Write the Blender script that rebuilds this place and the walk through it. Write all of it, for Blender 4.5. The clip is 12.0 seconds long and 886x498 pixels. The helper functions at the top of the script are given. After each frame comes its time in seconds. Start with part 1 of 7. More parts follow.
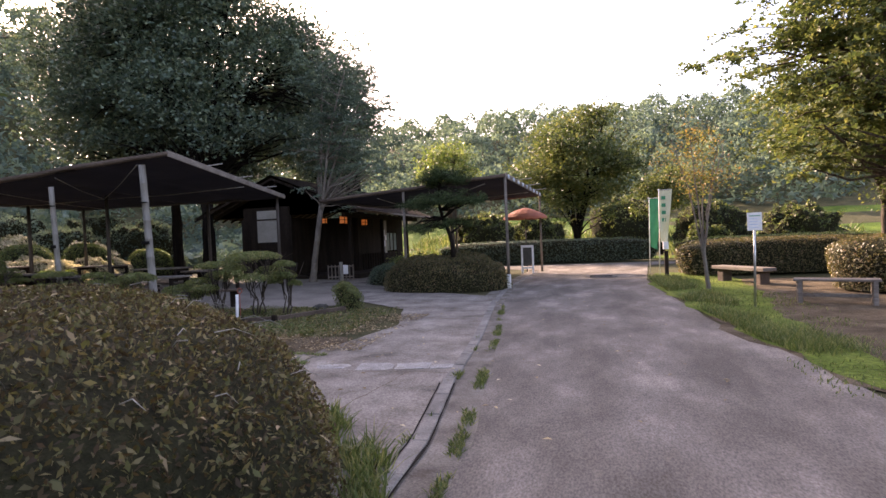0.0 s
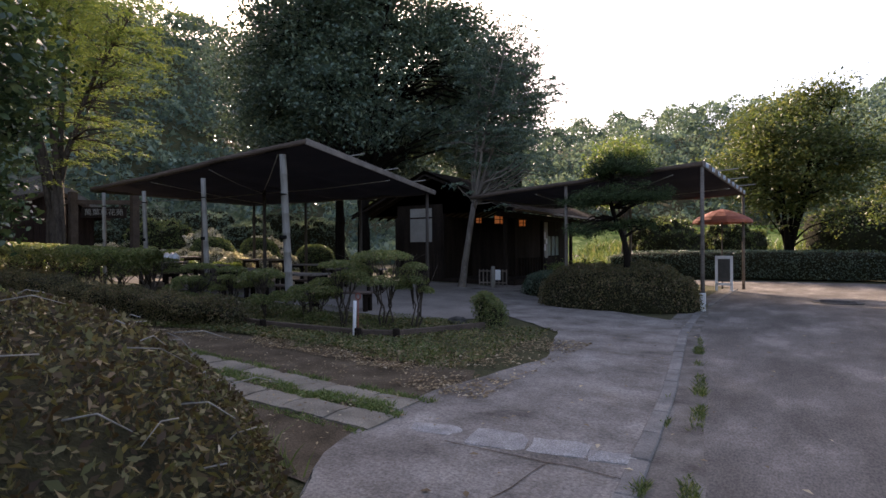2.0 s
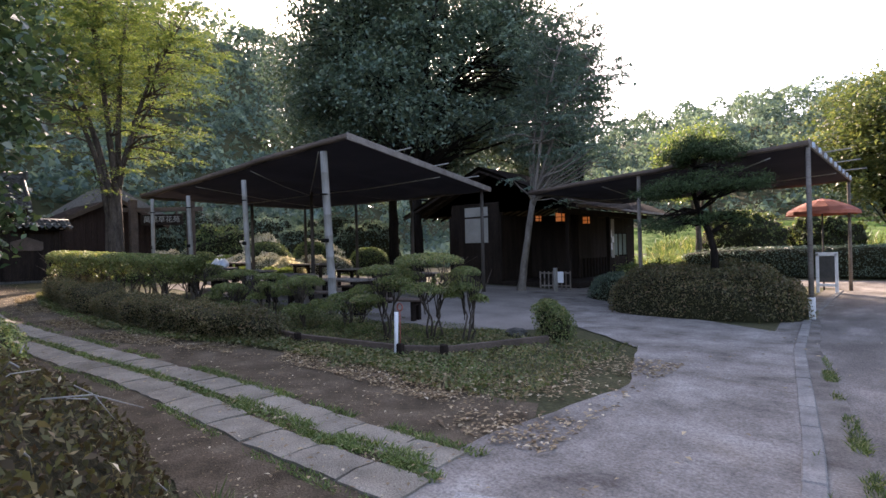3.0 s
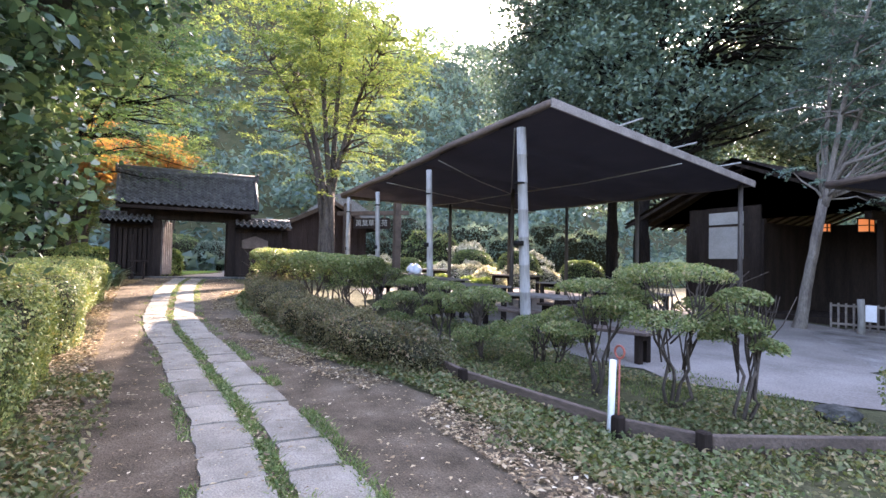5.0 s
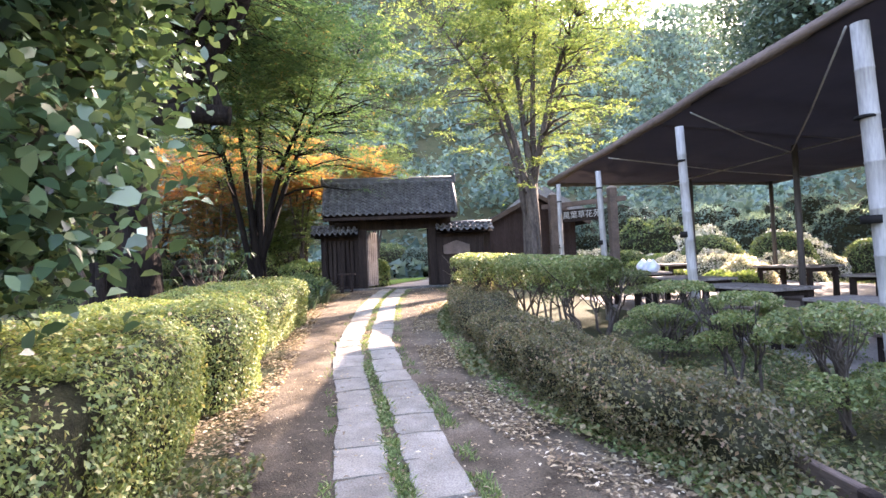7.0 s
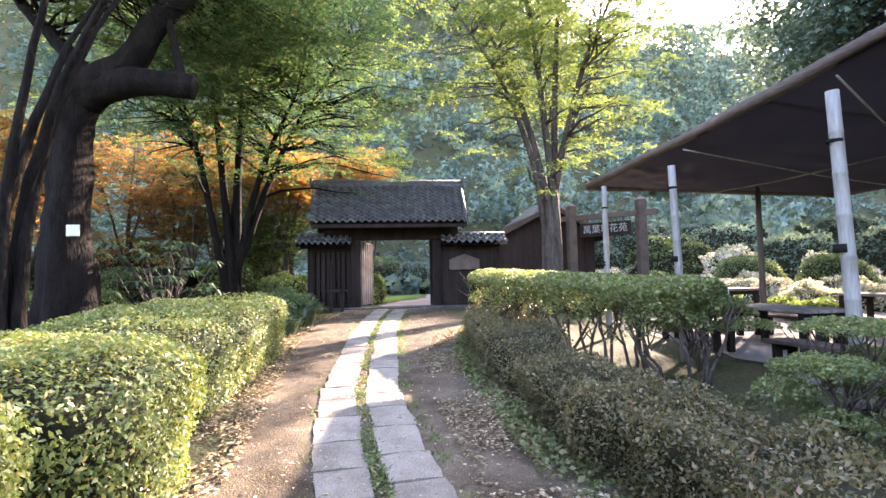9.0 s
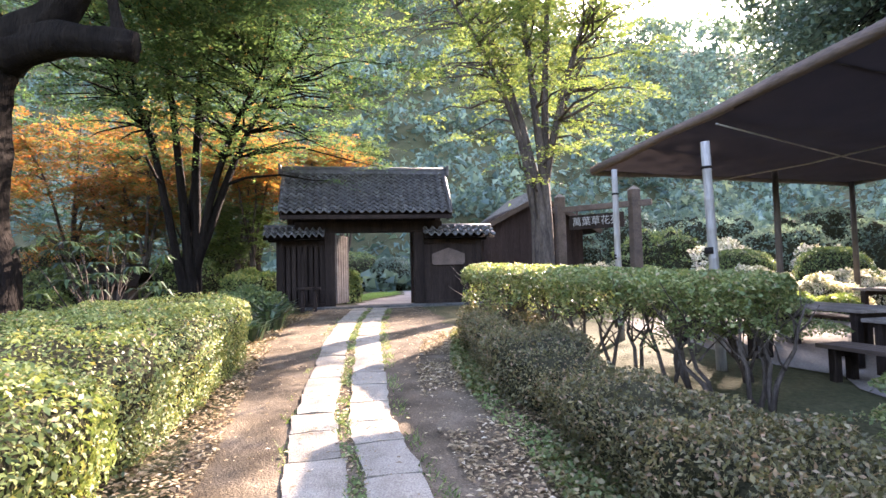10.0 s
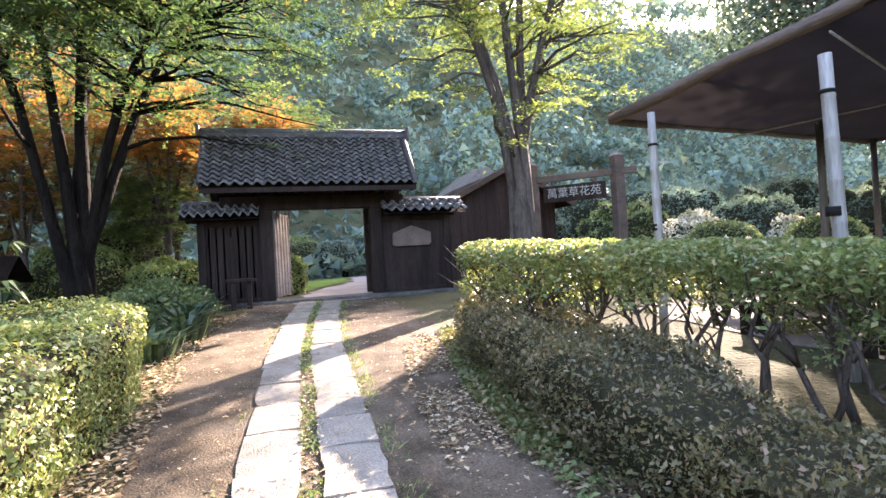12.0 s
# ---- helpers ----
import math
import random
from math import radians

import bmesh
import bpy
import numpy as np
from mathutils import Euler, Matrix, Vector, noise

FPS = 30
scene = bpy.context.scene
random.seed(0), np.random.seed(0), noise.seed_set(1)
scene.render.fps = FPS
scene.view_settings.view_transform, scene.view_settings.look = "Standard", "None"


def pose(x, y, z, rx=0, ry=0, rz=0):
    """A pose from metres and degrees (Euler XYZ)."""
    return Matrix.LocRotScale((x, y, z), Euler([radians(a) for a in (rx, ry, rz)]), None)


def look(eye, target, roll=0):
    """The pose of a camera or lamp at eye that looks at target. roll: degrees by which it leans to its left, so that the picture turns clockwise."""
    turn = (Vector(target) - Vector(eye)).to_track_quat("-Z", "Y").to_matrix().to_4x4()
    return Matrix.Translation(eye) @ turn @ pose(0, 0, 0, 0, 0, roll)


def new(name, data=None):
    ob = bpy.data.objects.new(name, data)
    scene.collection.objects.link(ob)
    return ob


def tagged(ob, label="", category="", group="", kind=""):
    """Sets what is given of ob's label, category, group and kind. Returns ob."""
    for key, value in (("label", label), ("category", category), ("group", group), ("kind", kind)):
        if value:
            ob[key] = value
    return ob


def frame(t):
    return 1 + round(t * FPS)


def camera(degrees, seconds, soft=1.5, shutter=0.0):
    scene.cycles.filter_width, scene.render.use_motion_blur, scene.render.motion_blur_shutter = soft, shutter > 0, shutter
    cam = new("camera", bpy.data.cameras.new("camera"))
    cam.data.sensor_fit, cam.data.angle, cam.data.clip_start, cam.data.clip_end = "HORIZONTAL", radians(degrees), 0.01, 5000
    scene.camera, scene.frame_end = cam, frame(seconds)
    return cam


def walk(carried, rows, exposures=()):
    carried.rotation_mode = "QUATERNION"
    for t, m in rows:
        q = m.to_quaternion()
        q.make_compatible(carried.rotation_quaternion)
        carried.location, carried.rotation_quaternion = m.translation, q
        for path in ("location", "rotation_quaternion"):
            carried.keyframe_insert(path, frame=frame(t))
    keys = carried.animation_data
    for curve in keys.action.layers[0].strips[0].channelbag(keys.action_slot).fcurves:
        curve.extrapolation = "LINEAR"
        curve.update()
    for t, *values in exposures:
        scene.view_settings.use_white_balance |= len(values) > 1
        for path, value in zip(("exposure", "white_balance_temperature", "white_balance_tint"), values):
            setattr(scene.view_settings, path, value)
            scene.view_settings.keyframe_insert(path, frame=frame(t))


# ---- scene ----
cam = camera(79.6, 12.0)
PATH = [
    (0, (0.566, -0.431, 1.544), (0.023, 1.493, 1.507), -2.4),
    (0.5, (0.464, 0.218, 1.537), (-0.15, 2.122, 1.541), -1.0),
    (1, (0.3, 0.848, 1.527), (-0.478, 2.69, 1.534), -0.6),
    (1.5, (0.111, 1.423, 1.51), (-0.848, 3.178, 1.514), -0.4),
    (2, (-0.153, 1.948, 1.5), (-1.253, 3.619, 1.493), -0.4),
    (2.5, (-0.43, 2.459, 1.502), (-1.618, 4.068, 1.461), -1.3),
    (2.7, (-0.568, 2.682, 1.513), (-1.785, 4.269, 1.488), -1.4),
    (4.3, (-1.971, 4.497, 1.486), (-3.587, 5.673, 1.565), 1.2),
    (4.5, (-2.201, 4.679, 1.475), (-3.863, 5.787, 1.568), 2.1),
    (5, (-2.88, 5.111, 1.392), (-4.654, 6.033, 1.448), 1.2),
    (5.5, (-3.549, 5.405, 1.385), (-5.386, 6.193, 1.442), 1.3),
    (6, (-4.255, 5.539, 1.427), (-6.165, 6.133, 1.47), -0.1),
    (6.5, (-4.886, 5.617, 1.481), (-6.854, 5.969, 1.529), -1.5),
    (7, (-5.442, 5.595, 1.535), (-7.43, 5.808, 1.584), -2.6),
    (7.2, (-5.676, 5.583, 1.54), (-7.668, 5.756, 1.566), -3.4),
    (8.8, (-7.645, 5.415, 1.562), (-9.629, 5.639, 1.674), -1.0),
    (9, (-7.89, 5.387, 1.563), (-9.871, 5.638, 1.672), -1.2),
    (9.5, (-8.513, 5.308, 1.574), (-10.485, 5.622, 1.692), -1.2),
    (10, (-9.155, 5.263, 1.576), (-11.121, 5.617, 1.666), -1.5),
    (10.5, (-9.771, 5.223, 1.575), (-11.73, 5.621, 1.631), -2.1),
    (11, (-10.379, 5.19, 1.576), (-12.32, 5.673, 1.596), -2.9),
    (11.5, (-10.981, 5.164, 1.587), (-12.905, 5.708, 1.603), -2.8),
    (12, (-11.559, 5.12, 1.596), (-13.474, 5.697, 1.61), -3.2),
]
walk(cam, [(t, look(eye, target, roll)) for t, eye, target, roll in PATH],
     exposures=[(0, 2.15, 7900, 34), (0.8, 1.55, 7600, 31), (1.5, 1.3, 7350, 28), (2.7, 2.0, 7100, 27), (4.3, 3.1, 6700, 28), (6.0, 4.0, 6700, 31), (9.0, 3.88, 6700, 30), (12.0, 3.8, 6650, 29)])

# ---- light ----
SUN_AZ, SUN_EL = radians(136), radians(25)
SUN_DIR = Vector((math.cos(SUN_AZ) * math.cos(SUN_EL), math.sin(SUN_AZ) * math.cos(SUN_EL), math.sin(SUN_EL)))
world = bpy.data.worlds.new("sky")
scene.world = world
world.use_nodes = True
wn = world.node_tree
sky = wn.nodes.new("ShaderNodeTexSky")
sky.sky_type, sky.sun_disc = "NISHITA", False
sky.sun_elevation, sky.sun_rotation = SUN_EL, math.pi / 2 - SUN_AZ
sky.air_density, sky.dust_density, sky.ozone_density = 1.0, 2.0, 1.0
wn.nodes["Background"].inputs["Strength"].default_value = 0.15
wn.links.new(sky.outputs["Color"], wn.nodes["Background"].inputs["Color"])
sun = new("sun", bpy.data.lights.new("sun", "SUN"))
sun.data.energy, sun.data.angle, sun.data.color = 3.8, radians(0.6), (1.0, 0.9, 0.74)
sun.matrix_world = look((0, 0, 40), Vector((0, 0, 40)) - SUN_DIR)

rng = np.random.default_rng(7)


# ---- materials ----
def mat_base(name, rough=0.8):
    m = bpy.data.materials.new(name)
    m.use_nodes = True
    nt = m.node_tree
    b = nt.nodes["Principled BSDF"]
    b.inputs["Roughness"].default_value = rough
    return m, nt, b


def ramp_node(nt, src, stops):
    r = nt.nodes.new("ShaderNodeValToRGB")
    els = r.color_ramp.elements
    while len(els) < len(stops):
        els.new(0.5)
    for e, (p, c) in zip(els, stops):
        e.position, e.color = p, (*c, 1)
    nt.links.new(src, r.inputs["Fac"])
    return r


def mixed(nt, fac, a, b, mode="MIX"):
    n = nt.nodes.new("ShaderNodeMix")
    n.data_type, n.blend_type = "RGBA", mode
    if isinstance(fac, float):
        n.inputs[0].default_value = fac
    else:
        nt.links.new(fac, n.inputs[0])
    for sock, v in ((n.inputs[6], a), (n.inputs[7], b)):
        if isinstance(v, tuple):
            sock.default_value = (*v, 1)
        else:
            nt.links.new(v, sock)
    return n.outputs[2]


def noise_node(nt, scale, detail=4, rough=0.6, stretch=None, local=False):
    tc = nt.nodes.new("ShaderNodeTexCoord")
    src = tc.outputs["Object"]
    if not local:
        src = nt.nodes.new("ShaderNodeNewGeometry").outputs["Position"]
    if stretch:
        mp = nt.nodes.new("ShaderNodeMapping")
        mp.inputs["Scale"].default_value = stretch
        nt.links.new(src, mp.inputs["Vector"])
        src = mp.outputs["Vector"]
    n = nt.nodes.new("ShaderNodeTexNoise")
    n.inputs["Scale"].default_value, n.inputs["Detail"].default_value, n.inputs["Roughness"].default_value = scale, detail, rough
    nt.links.new(src, n.inputs["Vector"])
    return n.outputs["Fac"]


def bump_to(nt, b, height, strength, distance=0.02):
    n = nt.nodes.new("ShaderNodeBump")
    n.inputs["Strength"].default_value, n.inputs["Distance"].default_value = strength, distance
    nt.links.new(height, n.inputs["Height"])
    nt.links.new(n.outputs["Normal"], b.inputs["Normal"])


def surface(name, stops, scale=6.0, fine=60.0, rough=0.85, bump=0.4, stretch=None, blotch=0.5, vary=0.0, metal=0.0, local=False, dist=0.02):
    """Two-scale noise surface: stops colour the broad noise, a fine noise breaks it up and gives the relief."""
    m, nt, b = mat_base(name, rough)
    b.inputs["Metallic"].default_value = metal
    b.inputs["Specular IOR Level"].default_value = 0.12 if rough >= 0.85 else 0.4
    broad = noise_node(nt, scale, 5, 0.6, stretch, local)
    grain = noise_node(nt, fine, 3, 0.6, stretch, local)
    col = ramp_node(nt, broad, stops).outputs["Color"]
    g = ramp_node(nt, grain, [(0.28, (0.35, 0.35, 0.35)), (0.72, (1.35, 1.35, 1.35))]).outputs["Color"]
    col = mixed(nt, blotch, col, g, "MULTIPLY")
    if vary:
        info = nt.nodes.new("ShaderNodeObjectInfo")
        v = ramp_node(nt, info.outputs["Random"], [(0.0, (1 - vary,) * 3), (1.0, (1 + vary,) * 3)]).outputs["Color"]
        col = mixed(nt, 1.0, col, v, "MULTIPLY")
    nt.links.new(col, b.inputs["Base Color"])
    bump_to(nt, b, grain, bump, dist)
    return m


def leaf_mat(name, stops, trans=0.4, rough=0.45, spec=0.35, broad=0.9, low=0.7):
    """Thin leaves: colour by island, some light passes through."""
    m, nt, b = mat_base(name, rough)
    geo = nt.nodes.new("ShaderNodeNewGeometry")
    col = ramp_node(nt, geo.outputs["Random Per Island"], stops).outputs["Color"]
    big = noise_node(nt, broad, 3)
    shade = ramp_node(nt, big, [(0.3, (low, low + 0.02, low)), (0.7, (1.9 - low, 1.85 - low, 1.8 - low))]).outputs["Color"]
    col = mixed(nt, 1.0, col, shade, "MULTIPLY")
    nt.links.new(col, b.inputs["Base Color"])
    b.inputs["Specular IOR Level"].default_value = spec
    tr = nt.nodes.new("ShaderNodeBsdfTranslucent")
    warm = mixed(nt, 1.0, col, (1.3, 1.28, 0.85), "MULTIPLY")
    nt.links.new(warm, tr.inputs["Color"])
    mx = nt.nodes.new("ShaderNodeMixShader")
    mx.inputs[0].default_value = trans
    nt.links.new(b.outputs[0], mx.inputs[1])
    nt.links.new(tr.outputs[0], mx.inputs[2])
    nt.links.new(mx.outputs[0], nt.nodes["Material Output"].inputs["Surface"])
    return m


M = {}
M["asphalt"] = surface("asphalt", [(0.36, (0.135, 0.118, 0.10)), (0.48, (0.18, 0.158, 0.135)), (0.56, (0.22, 0.194, 0.168)), (0.66, (0.315, 0.278, 0.24))], 1.3, 70, 0.9, 0.6, (1.0, 0.45, 1.0), blotch=0.7)
M["concrete"] = surface("concrete", [(0.3, (0.12, 0.105, 0.088)), (0.45, (0.225, 0.20, 0.172)), (0.6, (0.30, 0.272, 0.238)), (0.75, (0.40, 0.37, 0.325))], 1.5, 45, 0.92, 0.6, blotch=0.7)
M["yard"] = surface("yard_earth", [(0.3, (0.18, 0.155, 0.13)), (0.7, (0.31, 0.275, 0.235))], 0.8, 40, 0.95, 0.4, blotch=0.5)
M["kerb"] = surface("kerb_concrete", [(0.3, (0.16, 0.15, 0.135)), (0.7, (0.30, 0.28, 0.25))], 4, 60, 0.9, 0.4, vary=0.12)
M["gutter"] = surface("gutter_dirt", [(0.3, (0.10, 0.086, 0.070)), (0.5, (0.19, 0.168, 0.142)), (0.75, (0.30, 0.275, 0.24))], 2.5, 50, 0.95, 0.6, blotch=0.6)
M["iron"] = surface("cast_iron", [(0.3, (0.035, 0.033, 0.03)), (0.7, (0.075, 0.07, 0.065))], 8, 60, 0.6, 0.4, metal=0.4)
M["earth"] = surface("earth", [(0.3, (0.075, 0.055, 0.04)), (0.5, (0.12, 0.09, 0.065)), (0.75, (0.17, 0.13, 0.095))], 1.2, 35, 0.95, 0.7, blotch=0.6)
M["path"] = surface("path_soil", [(0.3, (0.060, 0.045, 0.028)), (0.45, (0.100, 0.077, 0.050)), (0.6, (0.150, 0.117, 0.079)), (0.75, (0.21, 0.168, 0.118))], 2.2, 62, 0.95, 0.9, blotch=0.75)
M["slab"] = surface("slab_stone", [(0.25, (0.18, 0.157, 0.121)), (0.5, (0.28, 0.250, 0.197)), (0.8, (0.37, 0.336, 0.274))], 3.0, 75, 0.92, 0.7, blotch=0.6, vary=0.14)
M["granite"] = surface("pale_granite", [(0.3, (0.30, 0.285, 0.265)), (0.7, (0.48, 0.46, 0.43))], 8, 70, 0.85, 0.8, blotch=0.75, vary=0.1)
M["meadow"] = surface("meadow", [(0.3, (0.055, 0.10, 0.014)), (0.5, (0.095, 0.165, 0.022)), (0.75, (0.16, 0.23, 0.04))], 0.5, 14, 0.9, 0.8, blotch=0.6, dist=0.1)
M["verge"] = surface("verge_turf", [(0.3, (0.07, 0.10, 0.02)), (0.5, (0.12, 0.175, 0.03)), (0.75, (0.21, 0.25, 0.06))], 1.1, 16, 0.95, 0.9, blotch=0.8, dist=0.08)
M["ground"] = surface("ground", [(0.3, (0.05, 0.05, 0.025)), (0.5, (0.075, 0.075, 0.035)), (0.75, (0.11, 0.095, 0.05))], 0.7, 18, 0.95, 0.8, blotch=0.6, dist=0.05)
M["forest"] = surface("forest_floor", [(0.3, (0.02, 0.03, 0.012)), (0.7, (0.05, 0.07, 0.025))], 0.2, 3, 0.95, 0.8, dist=0.3)
M["bark"] = surface("bark", [(0.3, (0.05, 0.04, 0.032)), (0.7, (0.13, 0.105, 0.085))], 5, 30, 0.95, 1.0, (1, 1, 0.25), blotch=0.7, dist=0.04)
M["bark_pale"] = surface("bark_pale", [(0.3, (0.12, 0.10, 0.085)), (0.7, (0.26, 0.23, 0.19))], 6, 40, 0.95, 0.8, (1, 1, 0.3), blotch=0.6, dist=0.02)
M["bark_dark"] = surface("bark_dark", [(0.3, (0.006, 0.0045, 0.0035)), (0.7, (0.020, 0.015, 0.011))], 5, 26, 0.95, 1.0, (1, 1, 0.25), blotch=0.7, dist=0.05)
M["wood_dark"] = surface("weathered_dark_wood", [(0.3, (0.013, 0.009, 0.007)), (0.7, (0.036, 0.025, 0.019))], 4, 50, 0.85, 0.5, (1, 1, 0.12), blotch=0.6, vary=0.12)
M["wood_house"] = surface("teahouse_wood", [(0.3, (0.014, 0.010, 0.0075)), (0.7, (0.036, 0.026, 0.020))], 4, 50, 0.85, 0.5, (1, 1, 0.12), blotch=0.6, vary=0.12)
M["wood_grey"] = surface("grey_weathered_wood", [(0.3, (0.15, 0.125, 0.105)), (0.7, (0.27, 0.235, 0.20))], 3, 50, 0.85, 0.5, (0.2, 1, 1), blotch=0.6, vary=0.12)
M["wood_brown"] = surface("brown_plank_wood", [(0.3, (0.065, 0.044, 0.031)), (0.7, (0.135, 0.095, 0.07))], 3, 40, 0.8, 0.5, (0.2, 1, 1), blotch=0.6, vary=0.12)
M["wood_shed"] = surface("reddish_shed_boards", [(0.3, (0.035, 0.023, 0.019)), (0.7, (0.07, 0.046, 0.038))], 4, 50, 0.85, 0.5, (1, 1, 0.12), blotch=0.6)
M["tile"] = surface("grey_clay_tile", [(0.3, (0.055, 0.053, 0.050)), (0.7, (0.15, 0.145, 0.136))], 5, 60, 0.34, 0.3, blotch=0.5, vary=0.22)
M["tile_dark"] = surface("dark_ridge_tile", [(0.3, (0.04, 0.038, 0.037)), (0.7, (0.095, 0.09, 0.085))], 5, 60, 0.6, 0.4, blotch=0.6, vary=0.2)
M["bamboo"] = surface("bamboo_pole", [(0.3, (0.19, 0.175, 0.15)), (0.7, (0.33, 0.31, 0.27))], 4, 40, 0.6, 0.2, (1, 1, 0.15), blotch=0.45)
M["bamboo_dark"] = surface("dark_pole", [(0.3, (0.045, 0.035, 0.03)), (0.7, (0.10, 0.085, 0.07))], 4, 40, 0.7, 0.2, (1, 1, 0.15), blotch=0.5)
M["plaster"] = surface("white_plaster", [(0.3, (0.25, 0.24, 0.21)), (0.7, (0.34, 0.325, 0.29))], 2, 30, 0.9, 0.1, blotch=0.25)
M["white"] = surface("white_paint", [(0.3, (0.70, 0.70, 0.69)), (0.7, (0.82, 0.82, 0.81))], 8, 60, 0.5, 0.05, blotch=0.15)
M["metal"] = surface("galvanised_steel", [(0.3, (0.35, 0.35, 0.34)), (0.7, (0.55, 0.55, 0.54))], 10, 80, 0.4, 0.05, blotch=0.3, metal=0.8)
M["thatch"] = surface("thatch", [(0.3, (0.06, 0.055, 0.042)), (0.7, (0.13, 0.12, 0.095))], 3, 30, 0.95, 0.8, (1, 6, 1), blotch=0.6)
M["red_cloth"] = surface("red_umbrella_paper", [(0.3, (0.36, 0.10, 0.06)), (0.7, (0.48, 0.16, 0.10))], 3, 40, 0.8, 0.1, blotch=0.3)
M["green_cloth"] = surface("green_banner_cloth", [(0.3, (0.02, 0.24, 0.12)), (0.7, (0.04, 0.34, 0.18))], 3, 40, 0.8, 0.1, blotch=0.2)
M["cream_cloth"] = surface("cream_banner_cloth", [(0.3, (0.66, 0.64, 0.40)), (0.7, (0.80, 0.78, 0.58))], 3, 40, 0.8, 0.1, blotch=0.2)
M["blue"] = surface("blue_white_plastic", [(0.35, (0.42, 0.52, 0.66)), (0.65, (0.78, 0.82, 0.86))], 6, 40, 0.35, 0.3, blotch=0.2)
M["red_paint"] = surface("red_rusty_paint", [(0.3, (0.25, 0.06, 0.04)), (0.7, (0.4, 0.11, 0.07))], 9, 60, 0.6, 0.2, blotch=0.4)
M["black"] = surface("dark_opening", [(0.3, (0.008, 0.007, 0.006)), (0.7, (0.016, 0.014, 0.012))], 4, 40, 0.9, 0.2)
M["clay"] = surface("plant_pot_plastic", [(0.3, (0.04, 0.04, 0.035)), (0.7, (0.08, 0.075, 0.065))], 6, 40, 0.6, 0.1)
M["rock"] = surface("mossy_rock", [(0.3, (0.045, 0.045, 0.04)), (0.7, (0.12, 0.115, 0.10))], 4, 30, 0.95, 0.8)
# for the cores of hedges and bushes: the shade inside is put into the colour
M["twig"] = surface("inner_shade_twigs", [(0.3, (0.018, 0.016, 0.009)), (0.7, (0.040, 0.040, 0.018))], 9, 50, 0.95, 1.0)

G = lambda r, g, b: (r, g, b)
M["lf_azalea"] = leaf_mat("azalea_leaves", [(0.0, G(0.055, 0.034, 0.020)), (0.4, G(0.098, 0.072, 0.034)), (0.75, G(0.105, 0.110, 0.042)), (1.0, G(0.25, 0.20, 0.10))], 0.25, 0.6, 0.25)
M["lf_hedge"] = leaf_mat("hedge_leaves", [(0.0, G(0.085, 0.125, 0.042)), (0.45, G(0.185, 0.245, 0.075)), (0.88, G(0.33, 0.365, 0.125)), (1.0, G(0.50, 0.40, 0.16))], 0.3)
M["lf_brown"] = leaf_mat("brownish_hedge_leaves", [(0.0, G(0.062, 0.058, 0.030)), (0.5, G(0.125, 0.120, 0.052)), (0.8, G(0.20, 0.175, 0.085)), (1.0, G(0.28, 0.18, 0.12))], 0.3)
M["lf_camellia"] = leaf_mat("camellia_leaves", [(0.0, G(0.032, 0.064, 0.034)), (0.6, G(0.085, 0.145, 0.066)), (1.0, G(0.19, 0.25, 0.115))], 0.2, 0.24, 0.5)
M["lf_strap"] = leaf_mat("strap_leaves", [(0.0, G(0.018, 0.04, 0.022)), (0.6, G(0.04, 0.075, 0.036)), (1.0, G(0.08, 0.12, 0.05))], 0.15, 0.4)
M["lf_dark"] = leaf_mat("evergreen_leaves", [(0.0, G(0.058, 0.10, 0.080)), (0.6, G(0.11, 0.168, 0.122)), (1.0, G(0.20, 0.25, 0.165))], 0.2, 0.4)
M["lf_pine"] = leaf_mat("pine_needles", [(0.0, G(0.024, 0.045, 0.021)), (0.6, G(0.045, 0.075, 0.030)), (1.0, G(0.075, 0.112, 0.045))], 0.04, 0.7, 0.15)
M["lf_yellow"] = leaf_mat("yellow_green_leaves", [(0.0, G(0.085, 0.142, 0.045)), (0.5, G(0.15, 0.212, 0.07)), (1.0, G(0.26, 0.29, 0.10))], 0.45)
M["lf_maple"] = leaf_mat("maple_leaves", [(0.0, G(0.042, 0.090, 0.046)), (0.6, G(0.080, 0.150, 0.064)), (0.94, G(0.16, 0.23, 0.09)), (1.0, G(0.30, 0.18, 0.08))], 0.45)
M["lf_orange"] = leaf_mat("autumn_maple_leaves", [(0.0, G(0.085, 0.13, 0.045)), (0.22, G(0.20, 0.18, 0.055)), (0.55, G(0.38, 0.18, 0.05)), (0.82, G(0.40, 0.115, 0.045)), (1.0, G(0.26, 0.24, 0.07))], 0.45)
# pale and bluish: distance haze is mixed into this leaf colour
M["lf_hazy_wood"] = leaf_mat("hazy_woodland_leaves", [(0.0, G(0.095, 0.145, 0.135)), (0.5, G(0.145, 0.21, 0.18)), (1.0, G(0.215, 0.275, 0.205))], 0.35, 0.8, 0.1, 0.22, 0.45)
M["lf_bush"] = leaf_mat("bush_leaves", [(0.0, G(0.057, 0.092, 0.041)), (0.6, G(0.129, 0.185, 0.065)), (1.0, G(0.258, 0.290, 0.111))], 0.35)
M["lf_right"] = leaf_mat("broad_tree_leaves", [(0.0, G(0.054, 0.084, 0.035)), (0.6, G(0.108, 0.145, 0.052)), (1.0, G(0.215, 0.223, 0.087))], 0.4)
M["lf_shrub"] = leaf_mat("azalea_crown_leaves", [(0.0, G(0.083, 0.121, 0.046)), (0.5, G(0.166, 0.216, 0.080)), (0.85, G(0.276, 0.304, 0.125)), (1.0, G(0.360, 0.279, 0.180))], 0.4)
